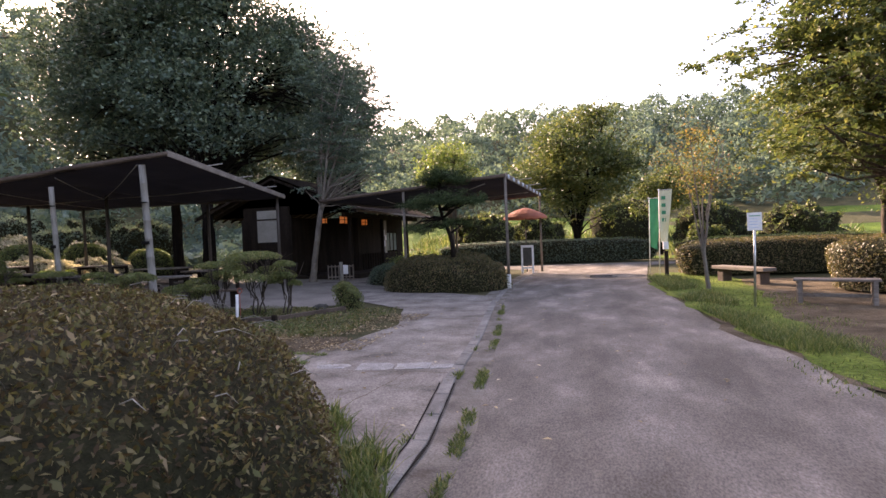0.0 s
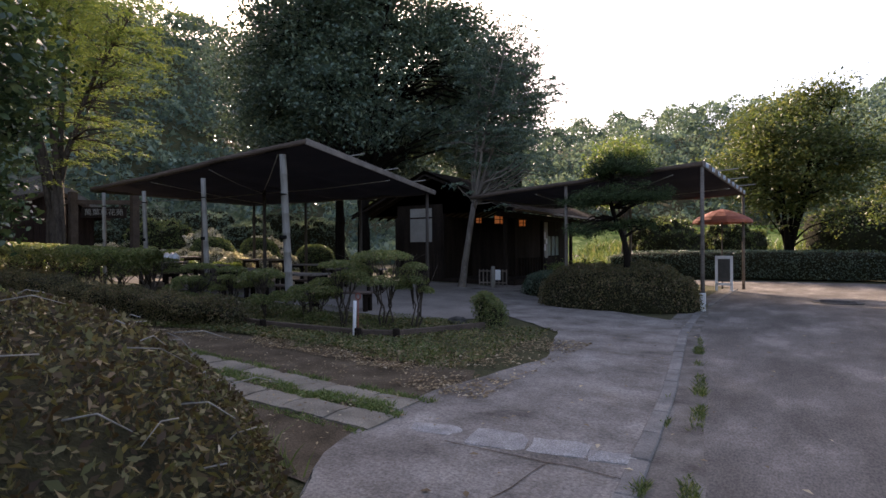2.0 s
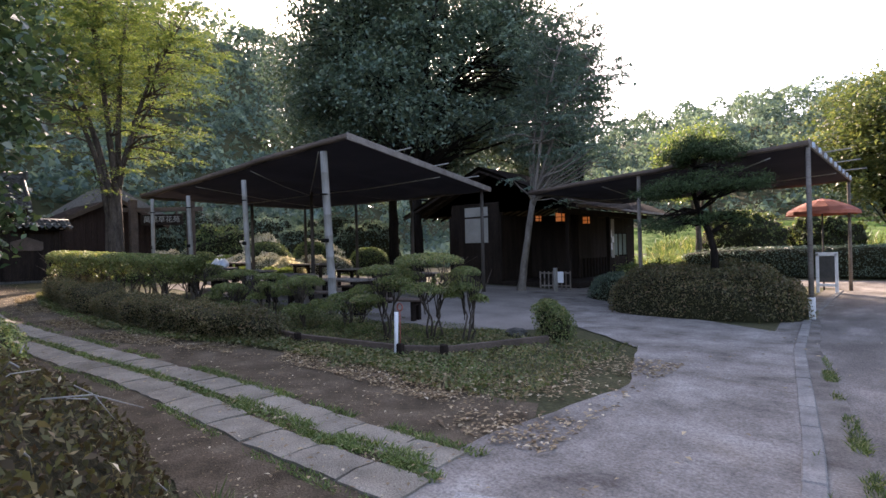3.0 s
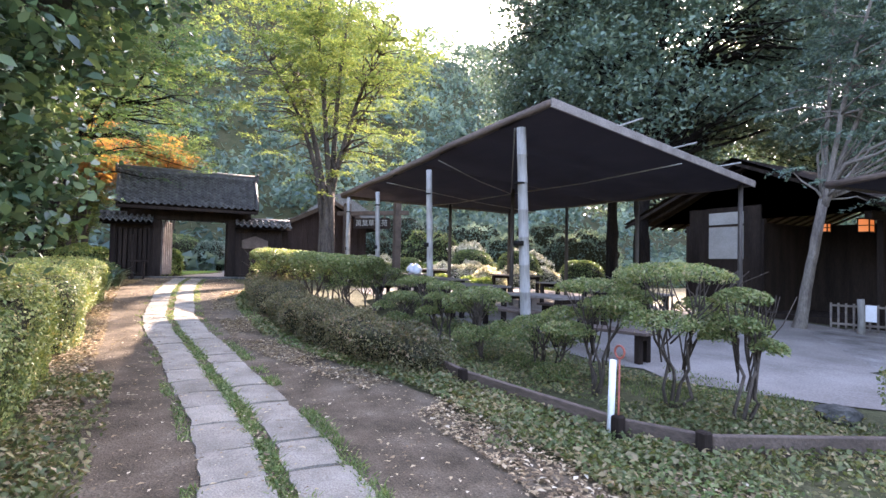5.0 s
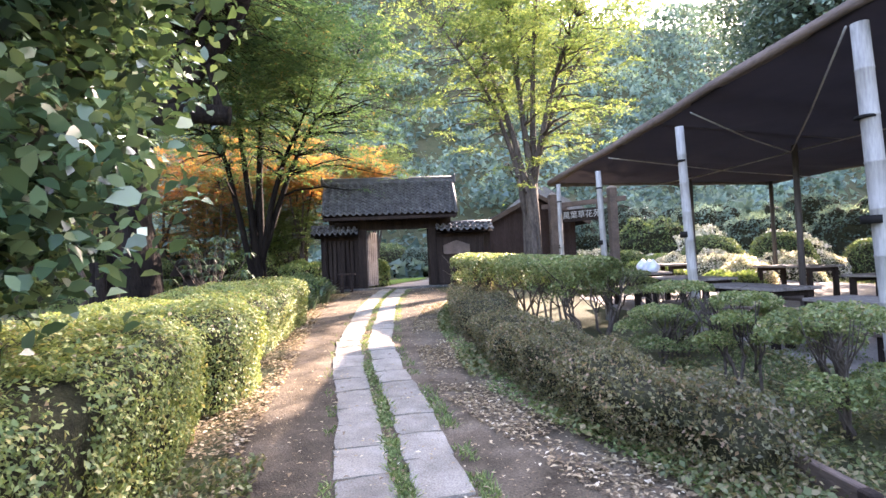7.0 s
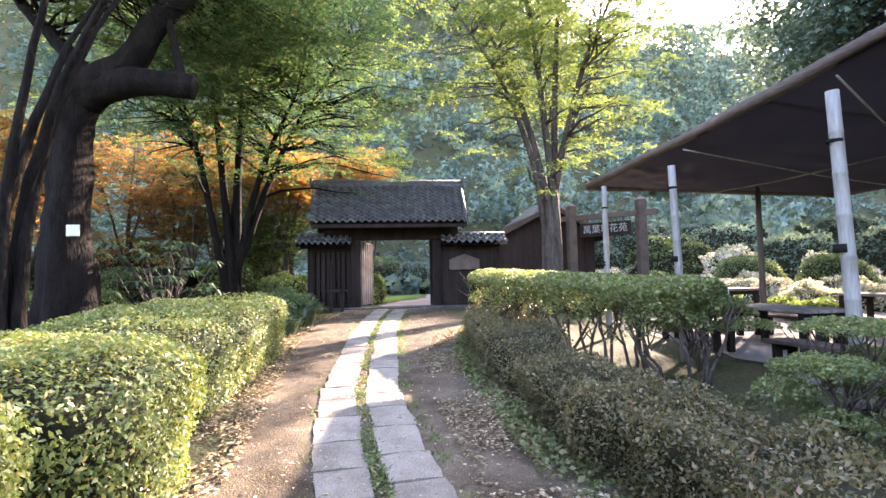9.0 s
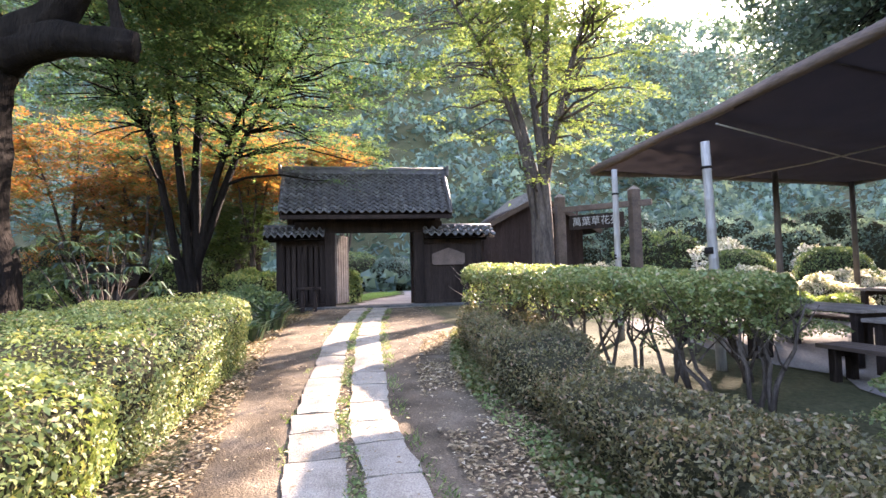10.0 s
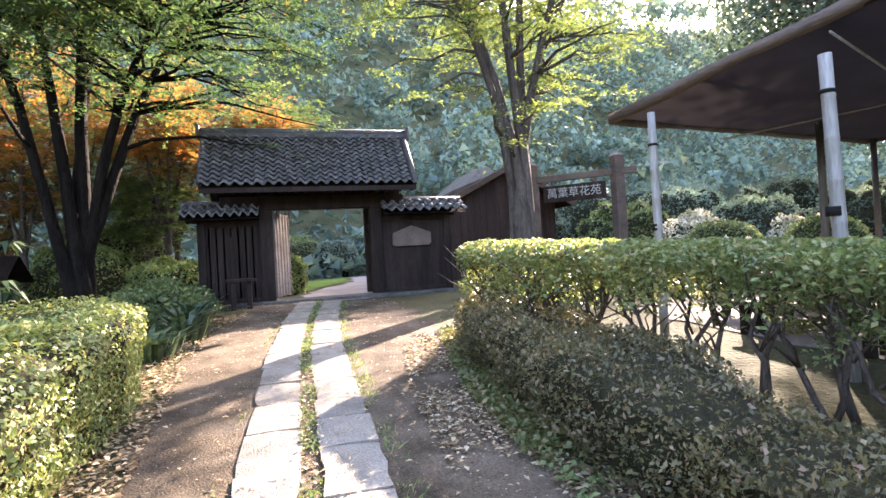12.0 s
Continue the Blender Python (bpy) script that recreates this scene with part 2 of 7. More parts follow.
M["lf_sapling"] = leaf_mat("sapling_leaves", [(0.0, G(0.11, 0.14, 0.04)), (0.5, G(0.20, 0.19, 0.07)), (1.0, G(0.34, 0.20, 0.08))], 0.5)
M["lf_flower"] = leaf_mat("pale_flowers", [(0.0, G(0.138, 0.184, 0.069)), (0.4, G(0.517, 0.483, 0.380)), (0.7, G(0.800, 0.759, 0.667)), (1.0, G(0.800, 0.690, 0.667))], 0.35)
M["lf_litter"] = leaf_mat("fallen_leaves", [(0.0, G(0.115, 0.075, 0.040)), (0.5, G(0.253, 0.184, 0.103)), (0.85, G(0.437, 0.345, 0.207)), (1.0, G(0.575, 0.506, 0.380))], 0.15, 0.7)
M["lf_grass"] = leaf_mat("grass_blades", [(0.0, G(0.062, 0.092, 0.032)), (0.6, G(0.123, 0.174, 0.057)), (1.0, G(0.271, 0.266, 0.128))], 0.4)
M["lf_path"] = leaf_mat("path_weed_leaves", [(0.0, G(0.075, 0.12, 0.035)), (0.6, G(0.15, 0.22, 0.07)), (1.0, G(0.27, 0.30, 0.13))], 0.35, 0.6)
M["lf_weed"] = leaf_mat("weed_leaves", [(0.0, G(0.070, 0.095, 0.032)), (0.55, G(0.140, 0.162, 0.056)), (0.8, G(0.22, 0.19, 0.085)), (1.0, G(0.33, 0.25, 0.14))], 0.3)

net, nt_, b_ = mat_base("dark_shade_net", 0.9)
n1 = noise_node(nt_, 1.2, 4)
c_ = ramp_node(nt_, n1, [(0.3, (0.016, 0.013, 0.0125)), (0.7, (0.030, 0.025, 0.0235))]).outputs["Color"]
nt_.links.new(c_, b_.inputs["Base Color"])
tr_ = nt_.nodes.new("ShaderNodeBsdfTranslucent")
tr_.inputs["Color"].default_value = (0.035, 0.030, 0.030, 1)
mx_ = nt_.nodes.new("ShaderNodeMixShader")
mx_.inputs[0].default_value = 0.15
nt_.links.new(b_.outputs[0], mx_.inputs[1])
nt_.links.new(tr_.outputs[0], mx_.inputs[2])
nt_.links.new(mx_.outputs[0], nt_.nodes["Material Output"].inputs["Surface"])
b_.inputs["Specular IOR Level"].default_value = 0.05
M["net"] = net

glow, nt_, b_ = mat_base("lantern_paper_lit", 0.7)
b_.inputs["Base Color"].default_value = (0.5, 0.22, 0.08, 1)
b_.inputs["Emission Color"].default_value = (1.0, 0.30, 0.07, 1)
b_.inputs["Emission Strength"].default_value = 0.055
M["glow"] = glow
pane, nt_, b_ = mat_base("window_glass", 0.05)
b_.inputs["Base Color"].default_value = (0.5, 0.6, 0.55, 1)
b_.inputs["Transmission Weight"].default_value = 0.6
M["pane"] = pane


# ---- helpers of this scene ----
def smooth01(a, b, v):
    t = min(1.0, max(0.0, (v - a) / (b - a)))
    return t * t * (3 - 2 * t)


def gh(x, y):
    """Height of the ground: flat by the road, rising gently to the gate, hills to the west and north."""
    z = 0.72 * smooth01(-4.5, -25.5, x) if x < -4.5 else 0.0
    z *= 1 - 0.6 * smooth01(16, 22, y)
    z += 16 * smooth01(-46, -92, x) * smooth01(38, 10, y)
    z += max(38 * smooth01(-38, -92, x), 3.0 * smooth01(33, 60, y) + 21 * smooth01(55, 125, y))
    z += 14 * smooth01(25, 90, -y) + 14 * smooth01(40, 110, x)
    return z


def mesh_of(name, verts, faces, mat, shade=False):
    me = bpy.data.meshes.new(name)
    me.from_pydata([tuple(v) for v in verts], [], faces)
    if shade:
        me.polygons.foreach_set("use_smooth", [True] * len(me.polygons))
    me.materials.append(mat)
    return me


def quads_mesh(name, V, mat):
    """A mesh of loose faces from an array (n, corners, 3)."""
    n, k = V.shape[:2]
    me = bpy.data.meshes.new(name)
    me.vertices.add(k * n)
    me.vertices.foreach_set("co", V.astype(np.float32).ravel())
    me.loops.add(k * n)
    me.loops.foreach_set("vertex_index", np.arange(k * n, dtype=np.int32))
    me.polygons.add(n)
    me.polygons.foreach_set("loop_start", np.arange(0, k * n, k, dtype=np.int32))
    me.update(calc_edges=True)
    me.materials.append(mat)
    return me


def unit(a):
    return a / np.maximum(np.linalg.norm(a, axis=-1, keepdims=True), 1e-9)


def leaves(name, P, size, mat, normal=None, flat=0.5, aspect=0.5, spread=0.35, tri=False):
    """Leaf quads at the points P. normal: preferred normals; flat: how strongly the leaves keep to them."""
    n = len(P)
    N = rng.normal(size=(n, 3))
    N = unit(N)
    pref = np.array([0, 0, 1.0]) if normal is None else normal
    N = unit(N * (1 - flat) + pref * flat)
    D = unit(np.cross(N, rng.normal(size=(n, 3))))
    W = np.cross(N, D)
    L = (size * (1 + spread * rng.normal(size=n).clip(-2, 2)))[:, None]
    w = L * aspect
    droop = N * L * 0.12
    if tri == 2:
        V = np.stack([P - D * L * 0.5, P - D * L * 0.22 + W * w * 0.42 + droop, P + D * L * 0.12 + W * w * 0.44 + droop, P + D * L * 0.5 - droop, P + D * L * 0.12 - W * w * 0.44 + droop, P - D * L * 0.22 - W * w * 0.42 + droop], axis=1)
        return quads_mesh(name, V, mat)
    if tri:
        V = np.stack([P - D * L * 0.5 + W * w * 0.4, P + D * L * 0.5, P - D * L * 0.3 - W * w * 0.5], axis=1)
        return quads_mesh(name, V, mat)
    V = np.stack([P - D * L * 0.5, P + W * w * 0.5 + droop - D * L * 0.05, P + D * L * 0.5, P - W * w * 0.5 + droop - D * L * 0.05], axis=1)
    return quads_mesh(name, V, mat)


def thing(name, label, category, at=(0, 0, 0), group="", kind=""):
    e = new(name)
    e.location = at
    return tagged(e, label, category, group, kind)


def sub(name, me, parent, label=""):
    """Links a mesh in world places as a part of parent."""
    ob = new(name, me)
    ob.parent = parent
    ob.matrix_parent_inverse = Matrix.Translation(-parent.location) if parent.parent is None else Matrix()
    return tagged(ob, label)


def part(name, bm, mat, parent, label="", shade=False):
    me = bpy.data.meshes.new(name)
    if shade:
        for f in bm.faces:
            f.smooth = True
    bm.to_mesh(me)
    bm.free()
    me.materials.append(mat)
    return sub(name, me, parent, label)


def box(x0, y0, z0, x1, y1, z1, bev=0.008, bm=None):
    bm = bm or bmesh.new()
    r = bmesh.ops.create_cube(bm, size=1, matrix=Matrix.Translation(((x0 + x1) / 2, (y0 + y1) / 2, (z0 + z1) / 2)) @ Matrix.Diagonal((abs(x1 - x0), abs(y1 - y0), abs(z1 - z0), 1)))
    if bev:
        es = list({e for v in r["verts"] for e in v.link_edges})
        bmesh.ops.bevel(bm, geom=es, offset=min(bev, 0.3 * min(abs(x1 - x0), abs(y1 - y0), abs(z1 - z0))), segments=1, affect="EDGES")
    return bm


def beam(a, b, w, h, bev=0.008, bm=None, up=(0, 0, 1)):
    """A squared timber from a to b."""
    bm = bm or bmesh.new()
    a, b = Vector(a), Vector(b)
    d = b - a
    z = d.normalized()
    x = Vector(up).cross(z)
    x = x.normalized() if x.length > 1e-4 else Vector((1, 0, 0))
    y = z.cross(x)
    m = Matrix((x, y, z)).transposed().to_4x4()
    m.translation = (a + b) / 2
    r = bmesh.ops.create_cube(bm, size=1, matrix=m @ Matrix.Diagonal((w, h, d.length, 1)))
    if bev:
        es = list({e for v in r["verts"] for e in v.link_edges})
        bmesh.ops.bevel(bm, geom=es, offset=min(bev, 0.3 * min(w, h)), segments=1, affect="EDGES")
    return bm


def tube_data(pts, radii, sides=7, closed=True, lumps=0.0):
    """Vertices and faces of a round limb along pts."""
    pts = [Vector(p) for p in pts]
    vs, fs = [], []
    prev = None
    for i, p in enumerate(pts):
        d = (pts[min(i + 1, len(pts) - 1)] - pts[max(i - 1, 0)]).normalized()
        x = prev - d * prev.dot(d) if prev is not None else d.orthogonal()
        x = x.normalized() if x.length > 1e-5 else d.orthogonal().normalized()
        prev = x
        y = d.cross(x)
        for k in range(sides):
            a = 2 * math.pi * k / sides
            o = x * math.cos(a) + y * math.sin(a)
            k_ = 1 + lumps * noise.noise(o * 1.6 + p * 0.9) + 0.5 * lumps * noise.noise(o * 3.4 + p * 2.3) if lumps else 1.0
            vs.append(p + o * radii[i] * k_)
    for i in range(len(pts) - 1):
        for k in range(sides):
            fs.append((i * sides + k, i * sides + (k + 1) % sides, (i + 1) * sides + (k + 1) % sides, (i + 1) * sides + k))
    if closed:
        fs.append(tuple(range(sides - 1, -1, -1)))
        fs.append(tuple(range((len(pts) - 1) * sides, len(pts) * sides)))
    return vs, fs


def tubes(name, limbs, mat):
    """One mesh of many limbs (pts, radii, sides)."""
    V, F = [], []
    for pts, radii, sides in limbs:
        vs, fs = tube_data(pts, radii, sides * 2 if radii[0] > 0.15 else sides, True, 0.32 if radii[0] > 0.07 else 0.0)
        o = len(V)
        V += vs
        F += [tuple(i + o for i in f) for f in fs]
    return mesh_of(name, V, F, mat, True)


def bow(a, b, lift, n, wob):
    """A limb's line from a to b, bowed upwards by lift and a little crooked."""
    a, b = Vector(a), Vector(b)
    out = []
    for i in range(n + 1):
        t = i / n
        p = a.lerp(b, t) + Vector((0, 0, lift * math.sin(math.pi * t)))
        if 0 < i < n:
            p += Vector(rng.normal(size=3) * wob)
        out.append(p)
    return out


def clump_points(centers, radius, per, squash=0.5):
    """Leaf points in flattened clumps round centers."""
    c = np.repeat(np.asarray(centers), per, axis=0)
    off = rng.normal(size=c.shape) * radius * np.array([0.55, 0.55, 0.55 * squash])
    return c + off


def spray_points(centers, radius, twigs, per):
    """Leaf points along fine drooping twigs that fan out flat from each centre."""
    c = np.asarray(centers)
    n = len(c)
    a = rng.random((n, twigs, 1)) * 2 * math.pi
    ln = radius * (0.55 + 0.9 * rng.random((n, twigs, 1)))
    s = (np.arange(per)[None, None, :] + rng.random((n, twigs, per))) / per
    side = np.where(np.arange(per) % 2, 1.0, -1.0)[None, None, :] * radius * 0.16 * (1.1 - s) * rng.random((n, twigs, per))
    x = np.cos(a) * ln * s - np.sin(a) * side
    y = np.sin(a) * ln * s + np.cos(a) * side
    z = ln * s * rng.normal(0.02, 0.16, (n, twigs, 1)) - 0.22 * ln * s * s + radius * 0.035 * rng.normal(size=s.shape)
    return (c[:, None, None, :] + np.stack([x, y, z], axis=-1)).reshape(-1, 3)


def crown_centers(c, r, n, hollow=0.45):
    """Clump centres in an uneven ellipsoid, fewer in the middle."""
    out = []
    while len(out) < n:
        d = unit(rng.normal(size=3))
        lump = 0.74 + 0.5 * noise.noise(Vector(d * 1.8) + Vector(c))
        k = (hollow + (1 - hollow) * rng.random() ** 0.6) * lump
        out.append(np.array(c) + d * np.array(r) * k)
    return np.array(out)


def tree(name, label, base, stems, centers, clump_r, per, leaf, mat_leaf, mat_bark, squash=0.5, flat=0.5, aspect=0.55, twig=0.02, group="", tri=False, twigs=0):
    """A tree: stems are (points, radii); every clump of leaves hangs on a limb from the nearest stem."""
    x, y = base
    e = thing(name, label, "tree", (x, y, gh(x, y)), group)
    limbs, nodes = [], []
    for k, (pts, radii) in enumerate(stems):
        nm = "trunk" if k == 0 else "limb"
        sub(nm, tubes(nm, [(pts, radii, 10)], mat_bark), e)
        for p, r in list(zip(pts, radii))[len(pts) // 3:]:
            nodes.append((Vector(p), r))
    for c in centers:
        cv = Vector(c)
        p, r = min(nodes, key=lambda q: (q[0] - cv).length + (3.0 if q[0].z > cv.z + 0.3 else 0.0))
        ln = (cv - p).length
        r0 = min(r * 0.6, 0.012 * ln + twig)
        limbs.append((bow(p, cv, 0.08 * ln, 4, 0.04 * ln), [r0, r0 * 0.8, r0 * 0.6, r0 * 0.4, r0 * 0.2], 5))
    tagged(sub("branchwork", tubes("branchwork", limbs, mat_bark), e), kind="stuff")
    P = spray_points(centers, clump_r, twigs, per // twigs) if twigs else clump_points(centers, clump_r, per, squash)
    sub("crown", leaves("crown", P, leaf, mat_leaf, flat=flat, aspect=aspect, tri=tri), e)
    return e


def stem(pts, r0, r1, n=8, wob=0.03):
    """A smooth stem through the points, tapered."""
    pts = [Vector(p) for p in pts]
    out = []
    segs = len(pts) - 1
    for i in range(n * segs + 1):
        k, t = min(i // n, segs - 1), (i - n * min(i // n, segs - 1)) / n
        p0, p1, p2, p3 = pts[max(k - 1, 0)], pts[k], pts[k + 1], pts[min(k + 2, segs)]
        p = 0.5 * ((2 * p1) + (p2 - p0) * t + (2 * p0 - 5 * p1 + 4 * p2 - p3) * t * t + (3 * p1 - p0 - 3 * p2 + p3) * t ** 3)
        out.append(p + Vector(rng.normal(size=3) * wob * (0.3 if i else 0)))
    m = len(out) - 1
    return out, [(r0 + (r1 - r0) * (i / m) ** 0.8) * (1.0 + 0.35 * max(0, 1 - 6 * i / m)) for i in range(m + 1)]


def sheet(name, left, right, lift, mat, label, category="ground", across=8, step=0.5, rough=0.05, kind="structure"):
    """A ground sheet between two lines of (x, y), following the ground."""
    def sample(line, n):
        ps = [np.array(p, float) for p in line]
        d = np.cumsum([0] + [np.linalg.norm(b - a) for a, b in zip(ps, ps[1:])])
        return [np.array([np.interp(s, d, [p[k] for p in ps]) for k in (0, 1)]) for s in np.linspace(0, d[-1], n)]
    ln = max(sum(math.dist(a, b) for a, b in zip(l, l[1:])) for l in (left, right))
    n = max(4, int(ln / step))
    L, R = sample(left, n), sample(right, n)
    V, F = [], []
    for i in range(n):
        for j in range(across + 1):
            p = L[i] + (R[i] - L[i]) * j / across
            if j in (0, across) or i in (0, n - 1):
                p = p + rng.normal(size=2) * rough
            V.append((p[0], p[1], gh(p[0], p[1]) + lift + 0.003 * noise.noise(Vector((p[0] * 0.8, p[1] * 0.8, 0)))))
    for i in range(n - 1):
        for j in range(across):
            a = i * (across + 1) + j
            F.append((a, a + 1, a + across + 2, a + across + 1))
    ob = new(name, mesh_of(name, V, F, mat, True))
    return tagged(ob, label, category, kind=kind)


def mound_points(n, fn, thick=0.08):
    """Leaf points and normals over a clipped form: fn(u, v) gives place and normal."""
    P, N = [], []
    for _ in range(n):
        p, q = fn(rng.random(), rng.random())
        P.append(p)
        N.append(q)
    P, N = np.array(P), np.array(N)
    return P + N * (rng.random((n, 1)) - 0.75) * thick, N


def superbox(cx, cy, hx, hy, h, power=3.2, turn=0.0, base=None, lump=0.06):
    """A clipped hedge block with rounded shoulders: place and normal for an angle and a height share."""
    ct, st = math.cos(turn), math.sin(turn)
    e = 2 / power
    turns = np.linspace(0, 2 * math.pi, 721)
    rim = np.stack([hx * np.sign(np.cos(turns)) * np.abs(np.cos(turns)) ** e, hy * np.sign(np.sin(turns)) * np.abs(np.sin(turns)) ** e], axis=1)
    arc = np.concatenate([[0], np.cumsum(np.linalg.norm(np.diff(rim, axis=0), axis=1))])
    arc = arc / arc[-1]

    def fn(u, v):
        a = float(np.interp(u, arc, turns))
        c, s = math.cos(a), math.sin(a)
        fx, fy = math.copysign(abs(c) ** e, c), math.copysign(abs(s) ** e, s)
        # v runs from the skirt over the shoulder to the middle of the top
        w = v * 1.9
        if w < 0.9:
            k, z = 0.93 + 0.07 * math.sin(w / 0.9 * math.pi / 2), h * (0.05 + 0.67 * w / 0.9)
            nz, nr = 0.05, 1.0
        else:
            t = (w - 0.9)
            k, z = math.sqrt(max(0.0, 1 - t)) if t > 0.25 else 1 - 0.134 * (t / 0.25) ** 2, h * (0.72 + 0.28 * math.sin(min(1.0, t / 0.55) * math.pi / 2) ** 0.75)
            nz, nr = min(1.0, 0.3 + 3 * t), max(0.0, 1 - 3 * t)
        lx, ly = fx * hx * k, fy * hy * k
        nx, ny = fx / hx * nr, fy / hy * nr
        ln = math.hypot(nx, ny) or 1
        n = np.array([nx / ln * nr * ct - ny / ln * nr * st, nx / ln * nr * st + ny / ln * nr * ct, nz])
        x, y = cx + lx * ct - ly * st, cy + lx * st + ly * ct
        g = gh(x, y) if base is None else base
        d = lump * noise.noise(Vector((x * 1.7, y * 1.7, z * 1.7))) + 0.35 * lump * noise.noise(Vector((x * 5.1, y * 5.1, z * 5.1)))
        return np.array([x, y, g + z]) + n * d, n / np.linalg.norm(n)
    return fn


def core_mesh(name, fn, mat, nu=56, nv=16, inset=0.09):
    V, F = [], []
    for j in range(nv + 1):
        for i in range(nu):
            p, n = fn(i / nu, j / nv * 0.999)
            V.append(p - n * inset)
    for j in range(nv):
        for i in range(nu):
            F.append((j * nu + i, j * nu + (i + 1) % nu, (j + 1) * nu + (i + 1) % nu, (j + 1) * nu + i))
    F.append(tuple(range(nv * nu, (nv + 1) * nu)))
    return mesh_of(name, V, F, mat, True)


def hedge(name, label, cx, cy, hx, hy, h, n, leaf, mat, turn=0.0, power=3.2, category="hedge", flat=0.55, thick=0.1, lump=0.06, aspect=0.5, group="", inset=0.09):
    e = thing(name, label, category, (cx, cy, gh(cx, cy)), group)
    fn = superbox(cx, cy, hx, hy, h, power, turn, None, lump)
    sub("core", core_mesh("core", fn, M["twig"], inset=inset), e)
    P, N = mound_points(n, fn, thick)
    sub("foliage", leaves("foliage", P, leaf, mat, N, flat, aspect), e)
    if name == "hedge":
        Q, N = mound_points(n // 90, fn, 0.02)
        up = N[:, 2] > 0.5
        sub("fallen_leaves", leaves("fallen_leaves", Q[up] + N[up] * 0.012, 0.045, M["lf_litter"], N[up], 0.6, 0.45), e, "fallen yellow leaves")
    return e


def dome(cx, cy, rx, ry, h, lump=0.12, steep=0.6):
    """A rounded clipped dome: place and normal for an angle and a height share."""
    def fn(u, v):
        a = 2 * math.pi * u
        ph = v ** 0.85 * math.pi / 2
        k = math.cos(ph) ** steep
        x, y, z = cx + rx * k * math.cos(a), cy + ry * k * math.sin(a), h * math.sin(ph) ** 0.9
        n = np.array([math.cos(a) * math.cos(ph) / rx, math.sin(a) * math.cos(ph) / ry, math.sin(ph) / h])
        n = n / np.linalg.norm(n)
        d = lump * noise.noise(Vector((x * 2.0, y * 2.0, z * 2.0))) + 0.3 * lump * noise.noise(Vector((x * 6, y * 6, z * 6)))
        return np.array([x, y, gh(x, y) + z]) + n * d, n
    return fn


# ---- ground, road, path ----
def ground_sheet():
    """One ground sheet to the horizon, finer near the walk."""
    xs = sorted(set([-420, -300, -220] + list(range(-180, -40, 8)) + list(np.arange(-40, 14, 0.75)) + list(range(14, 60, 5)) + list(range(60, 181, 12)) + [240, 320, 420]))
    ys = sorted(set([-420, -300, -220] + list(range(-180, -12, 10)) + list(np.arange(-12, 32, 0.75)) + list(range(32, 130, 6)) + list(range(130, 200, 12)) + [240, 320, 420]))
    V = [(x, y, gh(x, y) - 0.012 + (0.4 * noise.noise(Vector((x * 0.05, y * 0.05, 0))) if abs(x) > 45 or y > 45 or y < -15 else 0)) for y in ys for x in xs]
    w = len(xs)
    F = [(j * w + i, j * w + i + 1, (j + 1) * w + i + 1, (j + 1) * w + i) for j in range(len(ys) - 1) for i in range(w - 1)]
    tagged(new("ground", mesh_of("ground", V, F, M["ground"], True)), "dark bare earth with thin moss and weeds", "ground", kind="structure")


ground_sheet()
sheet("road", [(-0.2, -14), (-0.3, 0), (-0.36, 3.5), (-0.69, 6.14), (-1.05, 9), (-1.5, 12), (-1.75, 15.5), (-1.62, 22.8), (-6, 27)],
      [(3.6, -14), (3.2, 0), (2.88, 6.55), (2.49, 8.2), (2.37, 11), (2.2, 14), (2.14, 17.2), (2.9, 25), (8, 28)], 0.004, M["asphalt"], "grey worn asphalt lane with pale dusty streaks", "road", 16, 0.4, 0.012)
sheet("pavement", [(-0.75, 0.5), (-0.83, 3.38), (-1.03, 5.0), (-1.24, 7.58), (-1.76, 11.8), (-2.0, 13.2), (-4.2, 14.6), (-7.2, 18), (-7.6, 27)],
      [(-2.3, 3.9), (-3.0, 4.6), (-3.2, 5.4), (-3.3, 6.5), (-2.9, 8.6), (-3.6, 10.8), (-5.2, 12.2), (-9.5, 17.5), (-9.6, 27)], 0.008, M["concrete"], "cracked stained concrete apron beside the lane", "pavement", 16, 0.3, 0.015)
sheet("yard", [(-5.5, 11.6), (-7.5, 10.6), (-12, 10.4), (-19, 10.4)], [(-8.6, 18.6), (-10, 19.3), (-13, 19.3), (-20, 18)], 0.004, M["yard"], "bare grey trodden earth under the shade net", "ground", 16, 0.5, 0.1)
sheet("dirt_path", [(-2.5, 4.3), (-4.5, 4.6), (-7.4, 4.55), (-10, 4.35), (-12, 4.15), (-16, 4.0), (-19.6, 3.9), (-23.6, 4.6)],
      [(-3.4, 7.5), (-5.5, 7.65), (-8, 7.5), (-11, 6.95), (-13, 6.7), (-16, 6.75), (-18.5, 7.2), (-23.6, 7.2)], 0.004, M["path"], "trodden brown soil path with fallen leaves", "path", 14, 0.4, 0.06)
sheet("inner_path", [(-23.2, 5.2), (-27, 5.9), (-31, 7.6), (-36, 8)], [(-23.2, 7.0), (-27, 7.8), (-30, 9.4), (-36, 10)], 0.006, M["yard"], "sunlit pale soil path beyond the gate", "path", 8, 0.5, 0.08)
sheet("grass_court", [(-26, 3.2), (-31, 5.0), (-35, 6.5)], [(-27, 5.4), (-31, 7.2), (-36, 7.9)], 0.01, M["meadow"], "short bright green lawn beyond the gate", "lawn", 6, 0.6, 0.1)
